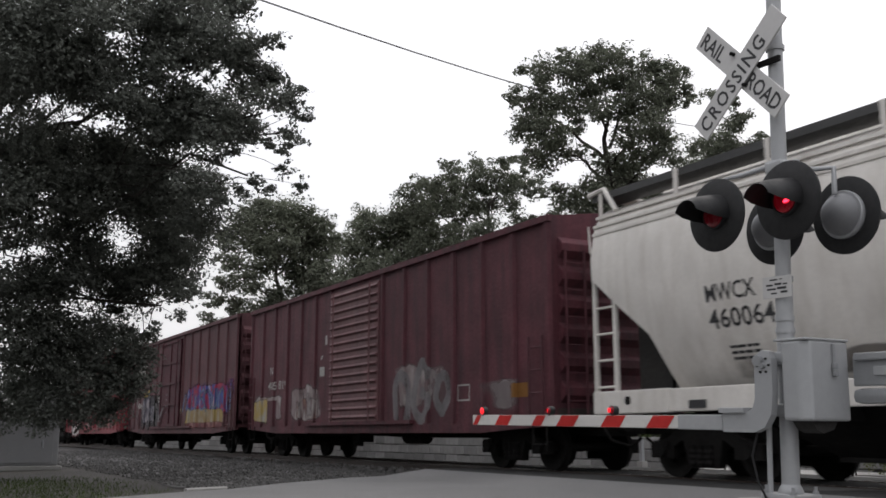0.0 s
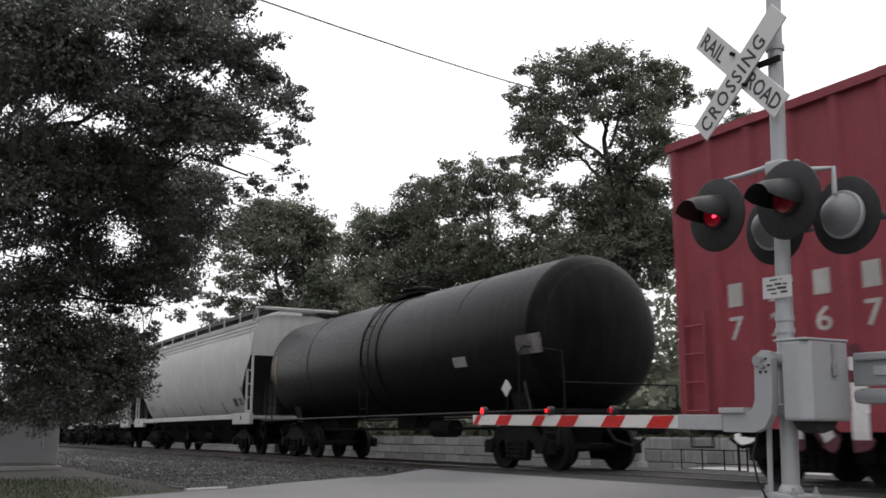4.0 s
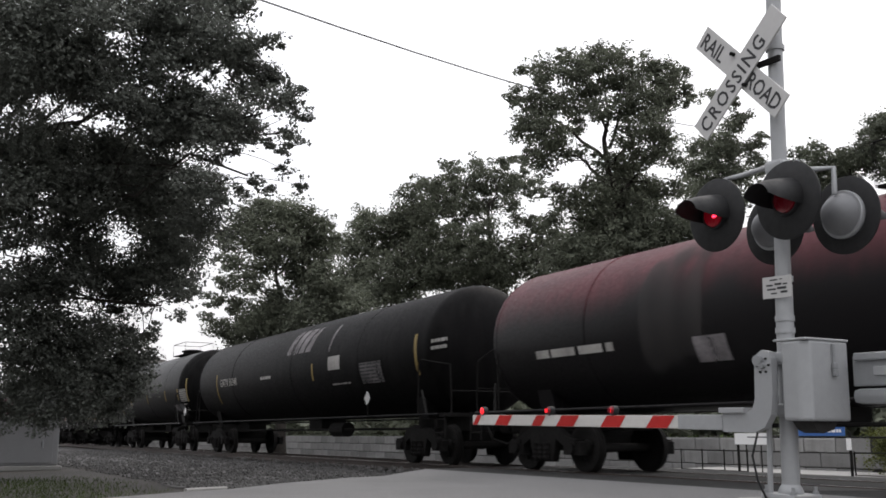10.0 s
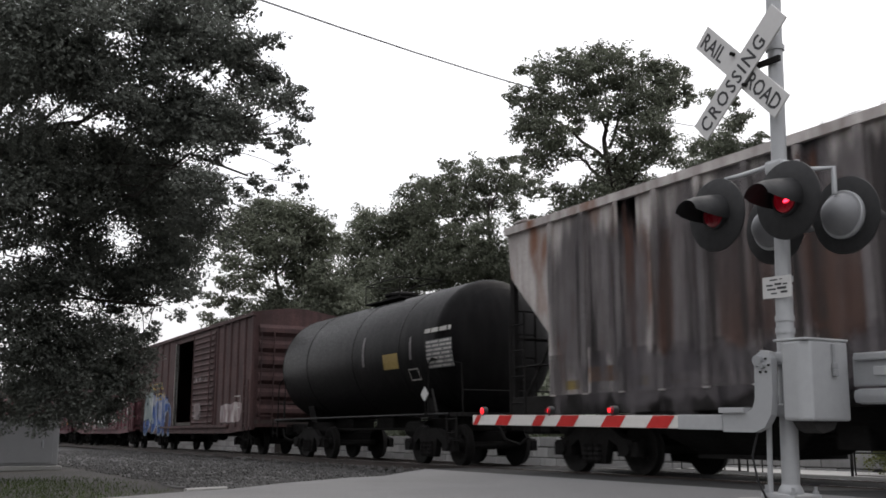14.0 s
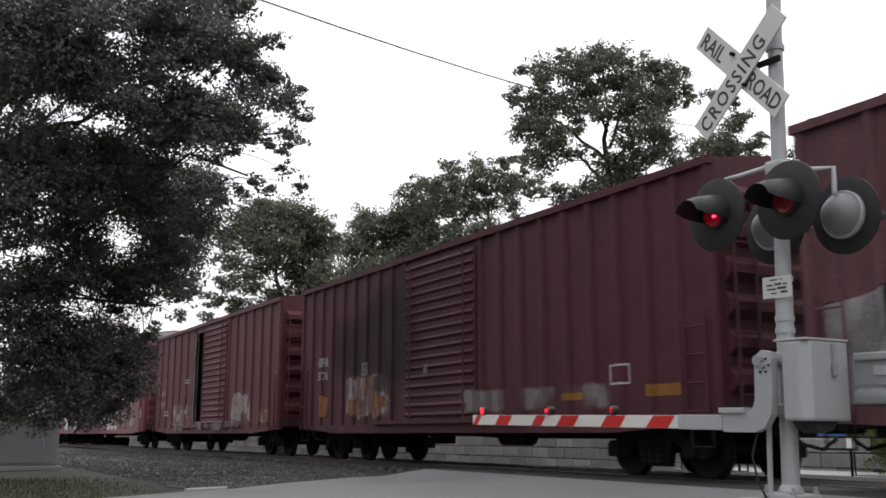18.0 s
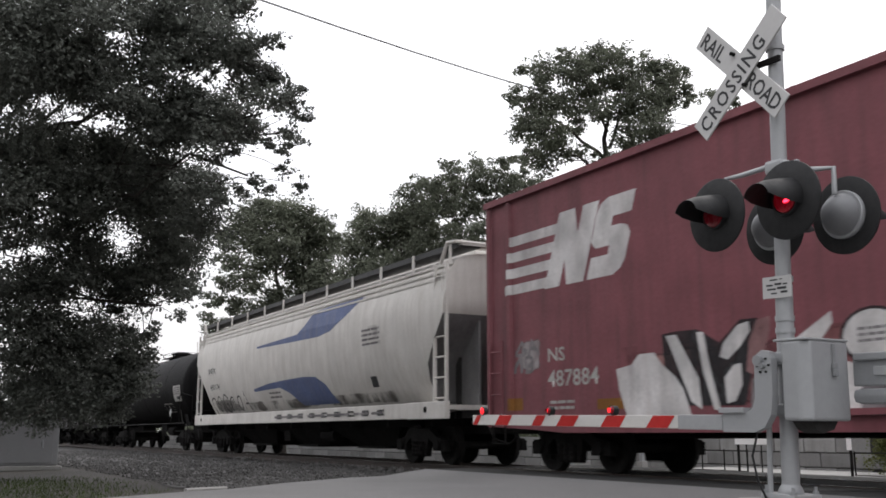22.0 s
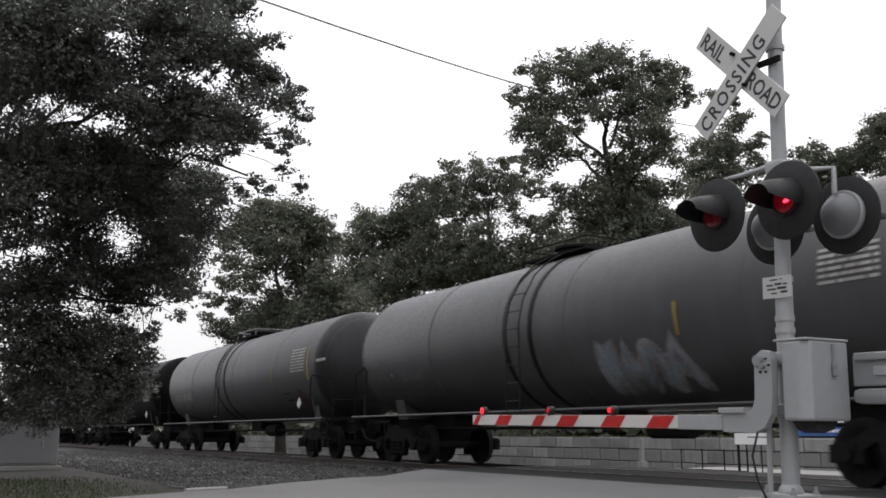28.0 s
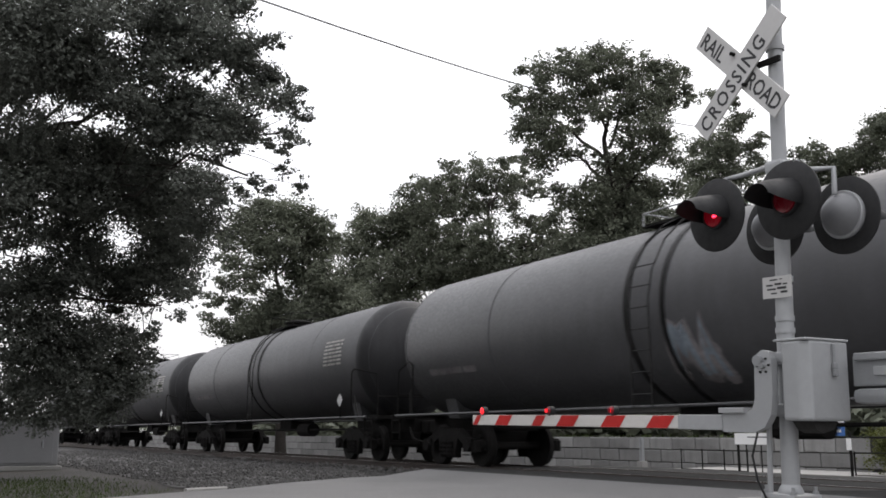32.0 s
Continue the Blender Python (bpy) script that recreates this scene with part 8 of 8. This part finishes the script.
NEAR_TIPS = [(-15.19, 5.54, 5.71, 0.17), (-14.58, 5.46, 5.37, 0.11), (-14.92, 5.41, 5.32, 0.13), (-14.95, 5.15, 5.43, 0.13), (-14.75, 4.79, 5.41, 0.15), (-14.72, 4.33, 5.35, 0.28), (-15.17, 3.71, 5.59, 0.44), (-15.01, 3.14, 5.48, 0.34), (-14.38, 3.95, 5.20, 0.27), (-14.71, 4.09, 4.90, 0.18), (-15.19, 4.50, 5.22, 0.13), (-14.42, 3.74, 4.48, 0.27), (-14.36, 4.17, 4.28, 0.20), (-15.22, 4.80, 4.57, 0.14), (-14.74, 4.78, 4.65, 0.08), (-14.90, 5.08, 4.63, 0.09), (-14.09, 4.95, 6.87, 0.08), (-14.07, 4.71, 6.81, 0.06), (-15.11, 5.44, 5.04, 0.05), (-14.42, 5.48, 4.63, 0.06), (-14.58, 3.99, 6.27, 0.05)]
NEAR_HEART = [(-16.25, 1.41, 5.32, 0.47), (-17.37, 2.14, 5.56, 0.48), (-16.28, 2.61, 5.47, 0.27), (-16.77, 1.57, 5.01, 0.46), (-17.71, 2.49, 5.37, 0.54), (-16.39, 2.9, 5.37, 0.30), (-16.97, 3.35, 5.51, 0.35), (-18.06, 3.23, 5.32, 0.55), (-15.73, 3.44, 5.03, 0.33), (-15.46, 3.56, 5.46, 0.26), (-16.09, 3.8, 4.78, 0.48), (-17.33, 4.82, 5.16, 0.30), (-17.26, 3.49, 4.96, 0.55), (-16.4, 2.6, 4.58, 0.52), (-16.75, 1.94, 4.67, 0.48), (-16.41, 1.41, 4.43, 0.44), (-16.81, 3.9, 4.52, 0.49), (-15.59, 4.17, 4.19, 0.38), (-17.47, 4.44, 4.11, 0.51)]
NEAR_MIDDLE = [(-18.6, 4.3, 4.27, 0.50), (-18.72, 3.91, 4.89, 0.39), (-18.39, 2.74, 4.65, 0.44), (-19.07, 2.44, 4.44, 0.27), (-16.75, 1.52, 4, 0.44), (-17.36, 2.62, 3.91, 0.45), (-19.15, 2.34, 4.19, 0.20), (-18.61, 3.09, 3.72, 0.49), (-17.48, 3.9, 3.7, 0.44), (-18.74, 4.65, 3.74, 0.45), (-18.11, 3.86, 3.38, 0.51), (-18.7, 3.47, 3.45, 0.46), (-17.13, 4.39, 3.18, 0.22), (-17.34, 1.69, 3.17, 0.45), (-17.91, 2.23, 3.42, 0.37), (-17.08, 2.53, 3.23, 0.30), (-17.86, 1.95, 2.81, 0.51), (-19.26, 2.63, 3.19, 0.24), (-17.43, 4.53, 3.13, 0.13), (-17.11, 4.31, 2.69, 0.09)]
NEAR_LOW = [(-17.94, 1.91, 2.25, 0.57), (-18.14, 2.57, 2.4, 0.48), (-19.51, 3.35, 2.51, 0.44), (-18.43, 3.63, 2.46, 0.25), (-18.19, 3.99, 2.37, 0.22), (-17.88, 3.31, 2.01, 0.45), (-20.09, 2.98, 2.04, 0.45), (-18.85, 2.24, 1.79, 0.57), (-18.07, 3.74, 1.92, 0.31), (-18.17, 4.03, 2.08, 0.17), (-17.87, 2.96, 1.41, 0.49), (-18.24, 2.38, 1.27, 0.48), (-19.51, 2.02, 1.23, 0.44), (-18.01, 3.46, 1.41, 0.38), (-17.68, 3.78, 1.5, 0.24), (-18.69, 4.25, 1.66, 0.11), (-18.27, 3.44, 1.06, 0.27), (-20.12, 3.31, 1.05, 0.29), (-18.6, 2.36, 0.92, 0.17), (-18.76, 3.62, 2.91, 0.18), (-18.94, 4.32, 2.69, 0.12)]
# boughs over the lane and behind, unseen, enlarged to shade the cars at left
NEAR_OUT = [(-19.5, -1.6, 7.8, 1.2), (-19.4, -1.8, 5.4, 1.2), (-21.4, -1.6, 3.2, 1.1), (-21.0, -3.0, 6.2, 1.6), (-20.4, 0.5, 10.4, 1.4), (-18.0, 3.0, 10.6, 1.3), (-22.0, 0.5, 8.8, 1.6), (-22.5, -4.5, 8.5, 1.8), (-24.5, -2.0, 10.0, 1.8), (-18.5, -3.5, 9.2, 1.6), (-19.5, 1.0, 12.4, 1.5)]
tree((-20.6, -0.6, GZ - 0.03), (NEAR_TOP, NEAR_RIGHT, NEAR_TIPS, NEAR_HEART, NEAR_MIDDLE, NEAR_LOW, NEAR_OUT), "large dark oak with drooping boughs beside the road", 1, size=0.032, cover=1.95, spray=0.16, per=30, trunk_r=0.36, fork=(0.4, 0.6, 2.4), swell=1.11, loose=0.42, limb=0.13)
LEFT_BACK_TOP = [(-44.5, 15.1, 11.5, 0.48), (-45.7, 14.7, 11.7, 0.34), (-44.3, 16.4, 11.3, 0.68), (-43.7, 17.1, 11.1, 0.36), (-43.7, 17.8, 10.7, 0.50), (-43.1, 18.2, 10.0, 0.36), (-44.5, 15.5, 10.9, 0.79), (-44.5, 14.1, 10.7, 0.61), (-45.5, 17.4, 10.7, 0.81), (-45.2, 18.2, 9.9, 0.81), (-44.0, 18.5, 9.4, 0.34), (-43.4, 15.7, 9.6, 0.60), (-44.5, 14.7, 9.7, 0.61), (-44.8, 13.4, 9.8, 0.55)]
LEFT_BACK_LOW = [(-44.4, 13.6, 8.7, 0.49), (-44, 15.1, 8.8, 0.62), (-45.2, 17.3, 8.9, 0.83), (-42.8, 17.8, 8, 0.80), (-43.9, 14.3, 7.7, 0.55), (-46.1, 13.9, 7.9, 0.45), (-45.8, 13.3, 7, 0.40), (-45.5, 17.9, 7.8, 0.71), (-45.1, 14.2, 6.7, 0.47), (-46.2, 16, 6.6, 0.55), (-46.1, 13.1, 6.2, 0.25), (-46.6, 13.9, 5.7, 0.50), (-46.2, 14.9, 5.4, 0.69), (-44.8, 16.3, 6.2, 0.82), (-43.3, 16.9, 6.1, 0.85), (-43, 18.2, 7, 0.86), (-46.1, 16.3, 5.5, 0.90), (-44.9, 19.4, 5.9, 0.96), (-44.7, 19.9, 6.9, 0.83), (-44.8, 14.9, 5.9, 0.62), (-45.2, 16.2, 7.4, 0.50)]
tree((-46.2, 17.0, FARZ), (LEFT_BACK_TOP, LEFT_BACK_LOW), "dark leafy tree beyond the track", 2, size=0.075, cover=2.6, spray=0.4, per=40, trunk_r=0.26, swell=1.3, loose=0.4, material=LEAFFAR)
MID_TOP = [(-55.1, 25.6, 14.2, 0.72), (-54.8, 25.0, 13.4, 0.64), (-54.1, 26.3, 13.9, 0.47), (-53.0, 27.2, 14.3, 0.71), (-53.9, 27.0, 13.5, 1.00), (-53.3, 28.3, 13.6, 1.15), (-53.9, 23.8, 12.1, 0.77), (-55.6, 26.3, 12.7, 1.02), (-55.0, 28.0, 12.4, 1.17), (-51.1, 27.9, 11.8, 1.10), (-53.3, 30.8, 13.5, 0.66)]
MID_LOW = [(-52.6, 31.2, 10.1, 1.22), (-50.8, 31.8, 9.9, 1.20), (-49.6, 28.7, 10.6, 0.95), (-55.2, 25.3, 11.1, 1.00), (-51.7, 25.6, 10.2, 1.12), (-53.9, 28.7, 10.5, 1.19), (-54.8, 24.4, 9.9, 0.85), (-52.1, 24.7, 8.8, 0.95), (-50.5, 28.4, 9.9, 0.82), (-55.1, 23.8, 8.3, 0.84), (-53.4, 26.8, 8.8, 1.23)]
tree((-55.6, 28.1, 0.5), (MID_TOP, MID_LOW), "dark leafy tree in the wood beyond the track", 3, size=0.085, cover=2.6, spray=0.45, per=44, trunk_r=0.28, swell=1.2, loose=0.32, material=LEAFFAR)
MID_TALL_TOP = [(-50.7, 26.3, 15.0, 0.62), (-50.2, 26.7, 15.5, 0.41), (-48.3, 26.6, 15.1, 0.66), (-46.9, 27.1, 15.6, 0.59), (-48.9, 29.9, 16.6, 0.62), (-45.4, 29.5, 15.9, 0.49), (-46.8, 31.4, 17.0, 0.34), (-45.4, 31.1, 16.6, 0.30), (-48.4, 30.4, 15.7, 0.76), (-49.2, 29.2, 15.3, 0.89), (-50.3, 28.2, 14.8, 0.97), (-49.9, 26.9, 13.8, 0.95), (-47.9, 31.7, 15.6, 0.86), (-45.3, 31.5, 14.8, 0.60), (-46.4, 31.8, 16.1, 0.37), (-46.6, 30.8, 14.0, 0.57), (-49.0, 30.6, 14.5, 0.69)]
MID_TALL_LOW = [(-48.5, 28.8, 13.7, 0.87), (-46.2, 31.0, 13.0, 0.46), (-45.8, 31.8, 12.7, 0.53), (-44.0, 31.7, 12.2, 0.65), (-46.0, 28.8, 12.3, 0.65), (-48.2, 29.0, 11.7, 0.93), (-47.1, 30.2, 11.3, 0.73), (-47.3, 32.0, 11.8, 0.74), (-45.9, 32.7, 11.4, 0.87), (-44.0, 32.8, 11.0, 0.58), (-46.5, 30.7, 10.3, 1.08), (-46.7, 32.8, 10.4, 0.94), (-47.8, 29.5, 10.6, 0.93), (-44.1, 32.3, 9.7, 0.97), (-48.2, 31.0, 10.2, 1.01), (-49.4, 28.5, 11.5, 0.74), (-44.4, 32.8, 11.9, 0.46)]
tree((-49.6, 30.4, 0.5), (MID_TALL_TOP, MID_TALL_LOW), "tall rounded oak in the wood beyond the track", 4, size=0.085, cover=2.2, spray=0.42, per=44, trunk_r=0.3, swell=1.2, loose=0.32, material=LEAFFAR)
OAK_TOP = [(-32.7, 26.9, 17.7, 0.53), (-32.0, 27.2, 17.2, 0.52), (-33.8, 26.8, 17.7, 0.49), (-33.6, 25.1, 17.5, 0.34), (-33.1, 25.3, 16.6, 0.67), (-34.5, 24.7, 16.9, 0.58), (-35.5, 24.6, 17.3, 0.38), (-34.5, 23.3, 15.6, 0.41), (-35.3, 23.4, 15.5, 0.23), (-33.4, 27.1, 16.7, 0.85), (-33.2, 28.6, 16.9, 0.81), (-31.5, 28.5, 17.0, 0.45), (-31.1, 28.9, 16.5, 0.58), (-31.5, 30.3, 16.9, 0.41), (-31.4, 30.5, 16.0, 0.40), (-30.4, 29.7, 15.0, 0.18), (-32.2, 30.1, 16.1, 0.71), (-31.4, 28.0, 15.2, 0.72), (-34.4, 24.6, 15.5, 0.78), (-35.0, 26.7, 16.0, 0.76)]
OAK_SIDES = [(-34.9, 24.3, 14.6, 0.63), (-35.8, 24.4, 14.3, 0.41), (-34, 24.6, 13.9, 0.81), (-34.8, 26.8, 14.8, 0.44), (-32.4, 26.3, 14.8, 0.56), (-31.1, 28, 14, 0.70), (-31.5, 29.3, 13.8, 0.52), (-31.6, 28.7, 13.1, 0.63), (-32.6, 27.7, 15.2, 0.61), (-36.3, 25.5, 13.5, 0.51), (-35.2, 26.1, 13.6, 0.62), (-33.5, 26.1, 13.2, 0.29), (-32.2, 27.7, 13.7, 0.57), (-32.7, 28.6, 12.9, 0.61), (-31.6, 29.7, 12.8, 0.41), (-35.6, 25.4, 12.6, 0.41), (-35.1, 25.8, 11.5, 0.46), (-33.2, 26.8, 12.8, 0.34), (-33.5, 26.7, 11.6, 0.56), (-35.7, 27, 11.5, 0.59), (-35.1, 25.7, 10.3, 0.45)]
OAK_HEART = [(-34.3, 28.7, 12.8, 0.73), (-34.7, 29.3, 11.9, 1.15), (-33.3, 29.8, 11.9, 0.60), (-32.7, 30.4, 11.8, 0.36), (-32.4, 30.7, 11.7, 0.41), (-34.8, 27.4, 10.8, 0.59), (-34.5, 29.5, 11, 1.40), (-34.7, 28.3, 10.1, 0.99), (-34.1, 30.4, 10.2, 1.28), (-33.9, 28.9, 9.5, 1.42), (-35.9, 28.2, 9.8, 0.97), (-33.2, 31, 10, 0.55), (-33.1, 30.8, 9.3, 1.14), (-35.5, 27.5, 9.1, 0.83), (-31.8, 30.7, 9.6, 0.88), (-36.6, 27.3, 8.8, 0.91), (-34.9, 28, 8.8, 1.19), (-34.3, 29.8, 8.6, 1.50)]
tree((-35.6, 30.0, 0.45), (OAK_TOP, OAK_SIDES, OAK_HEART), "big open-crowned oak standing above the wood", 5, size=0.07, cover=2.2, spray=0.34, per=44, trunk_r=0.42, limb=0.3, swell=1.2, loose=0.32, material=LEAFFAR)
RIGHT = [(-36.6, 37.5, 18.8, 0.47), (-35.8, 38.3, 18.2, 0.38), (-35.9, 38.7, 17.5, 0.50), (-37.1, 39.2, 17.3, 0.52), (-36.7, 37.8, 16.2, 0.70), (-39, 38.8, 16.5, 0.64), (-37.1, 38.6, 15.5, 0.89), (-39, 37.8, 15.3, 0.59), (-37.9, 38.1, 14.6, 0.89), (-36.8, 39.6, 16, 0.55), (-35.6, 39.5, 16, 0.42), (-35.6, 40, 16.5, 0.23), (-36.6, 40.7, 15.6, 0.43), (-36.3, 38.9, 14.4, 0.65), (-36.8, 40.4, 14, 0.35), (-36, 40.1, 14.8, 0.47), (-37.4, 38.7, 13.6, 0.89), (-37.8, 37.1, 13.5, 0.68), (-36.6, 39.5, 12.9, 0.35), (-39.5, 39.9, 12.9, 1.12), (-39.6, 38.3, 13.1, 0.47)]
tree((-39.0, 40.2, 0.5), (RIGHT,), "slender oak behind the crossing", 7, size=0.08, cover=2.3, spray=0.4, per=44, trunk_r=0.3, swell=1.2, loose=0.32, material=LEAFFAR)
FAR_RIGHT = [(-49.2, 58.9, 21.8, 0.60), (-50.1, 59.3, 21.1, 0.75), (-48.8, 59.7, 21.6, 0.42), (-46.9, 58.3, 21.4, 0.68), (-47.6, 59.8, 21.1, 0.60), (-46.4, 60.5, 21.1, 0.69), (-47.0, 60.6, 20.6, 0.83), (-46.9, 62.4, 21.2, 0.75), (-45.8, 62.3, 21.4, 0.84), (-45.6, 63.2, 22.4, 0.89), (-43.1, 60.5, 22.6, 0.77), (-43.7, 62.1, 23.7, 0.41), (-44.9, 61.6, 22.6, 0.42), (-45.0, 63.1, 20.4, 1.12), (-48.8, 59.6, 20.4, 0.74), (-47.2, 62.1, 19.9, 0.93), (-42.3, 62.2, 22.1, 1.82), (-48.7, 61.4, 19.9, 1.17)]
tree((-47.6, 64.0, 0.7), (FAR_RIGHT,), "distant pale green tree beyond the crossing", 8, size=0.1, cover=2.6, spray=0.5, per=44, trunk_r=0.35, swell=1.2, loose=0.32, material=LEAFFAR)
# far woods: one belt of foliage behind all the trees
rng = np.random.RandomState(9)
pts = []
for i in range(420):
    x = rng.uniform(-130, -15)
    y = 42 + rng.uniform(0, 22) + (x + 60) * -0.1
    top = 6.5 + 3.0 * math.sin(x * 0.11) + rng.uniform(-2, 2)
    c = np.array((x, y, rng.uniform(0.5, max(2, top))))
    pts.append(c + rng.normal(size=(130, 3)) * np.array((1.5, 1.5, 1.1)))
for i in range(420):
    c = np.array((rng.uniform(-420, -125), rng.uniform(38, 110), rng.uniform(0.5, 9)))
    pts.append(c + rng.normal(size=(70, 3)) * np.array((3.2, 3.2, 1.3)))
for i in range(170):
    c = np.array((rng.uniform(-95, -15), rng.uniform(24, 34), rng.uniform(0.7, 1.9)))
    pts.append(c + rng.normal(size=(110, 3)) * np.array((0.8, 0.8, 0.4)))
# unseen foliage added behind the camera to block light from the low sky
for i in range(560):
    x = rng.uniform(-75, 60)
    c = np.array((x, -24 - rng.uniform(0, 7) - 0.02 * abs(x), rng.uniform(0.5, 13 + 2.5 * math.sin(x * 0.2))))
    pts.append(c + rng.normal(size=(70, 3)) * np.array((1.5, 1.3, 1.2)))
tagged(part("far_woods", leaf_mesh("far_woods", np.concatenate(pts), rng, 0.3, LEAFFAR), None), "dark belt of woodland far behind the track, plus unseen foliage added behind the camera", "woods", kind="stuff")


# ---- what moves: the train rolls by, its wheels turn, the lamps flash ----
def run(t):
    """How far the train has gone at t seconds."""
    return 13.982 * t - 0.038659 * t * t + 0.0011165 * t ** 3


def motions():
    times = [0.5 * i for i in range(65)]
    for car, q in CARS:
        walk(car, [(t, pose(q + run(t), TRACK_Y, 0)) for t in times])
    ticks = [i / FPS for i in range(32 * FPS + 1)]
    for dx, sets in WHEELSETS.items():
        walk(sets[0], [(t, pose(dx, 0, 0.42, 0, math.degrees(run(t) / 0.42) % 360, 0)) for t in ticks])
        keys = sets[0].animation_data
        for ob in sets[1:]:
            ob.rotation_mode = "QUATERNION"
            ob.animation_data_create()
            ob.animation_data.action = keys.action
            ob.animation_data.action_slot = keys.action_slot
    # each lamp shows its lit face for half of every beat; the two of a pair take turns
    beat = 1.562
    for ob, face, side in FLASH:
        at = ob.matrix_basis.translation.copy()
        right = (side > 0) == (face < 0)
        rows, lit = [(0, pose(*at, 0, 0, 0))], True
        k0 = 1.43 - beat * 2 + (0 if right else beat / 2) - beat / 4
        if not (0 - k0) % beat < beat / 2:
            rows, lit = [(0, pose(*at, 0, 0, 180))], False
        k = 0
        edges = sorted(e for j in range(48) for e in (k0 + j * beat, k0 + j * beat + beat / 2) if 0.2 < e < 31.8)
        for e in edges:
            a, b = (0, 180) if lit else (180, 360)
            for i, w in enumerate((0, 0.34, 0.67, 1)):
                rows.append((e - 0.05 + i / FPS, pose(*at, 0, 0, a + (b - a) * w)))
            lit = not lit
        rows.append((32, pose(*at, 0, 0, 0 if lit else 180)))
        walk(ob, rows)


motions()
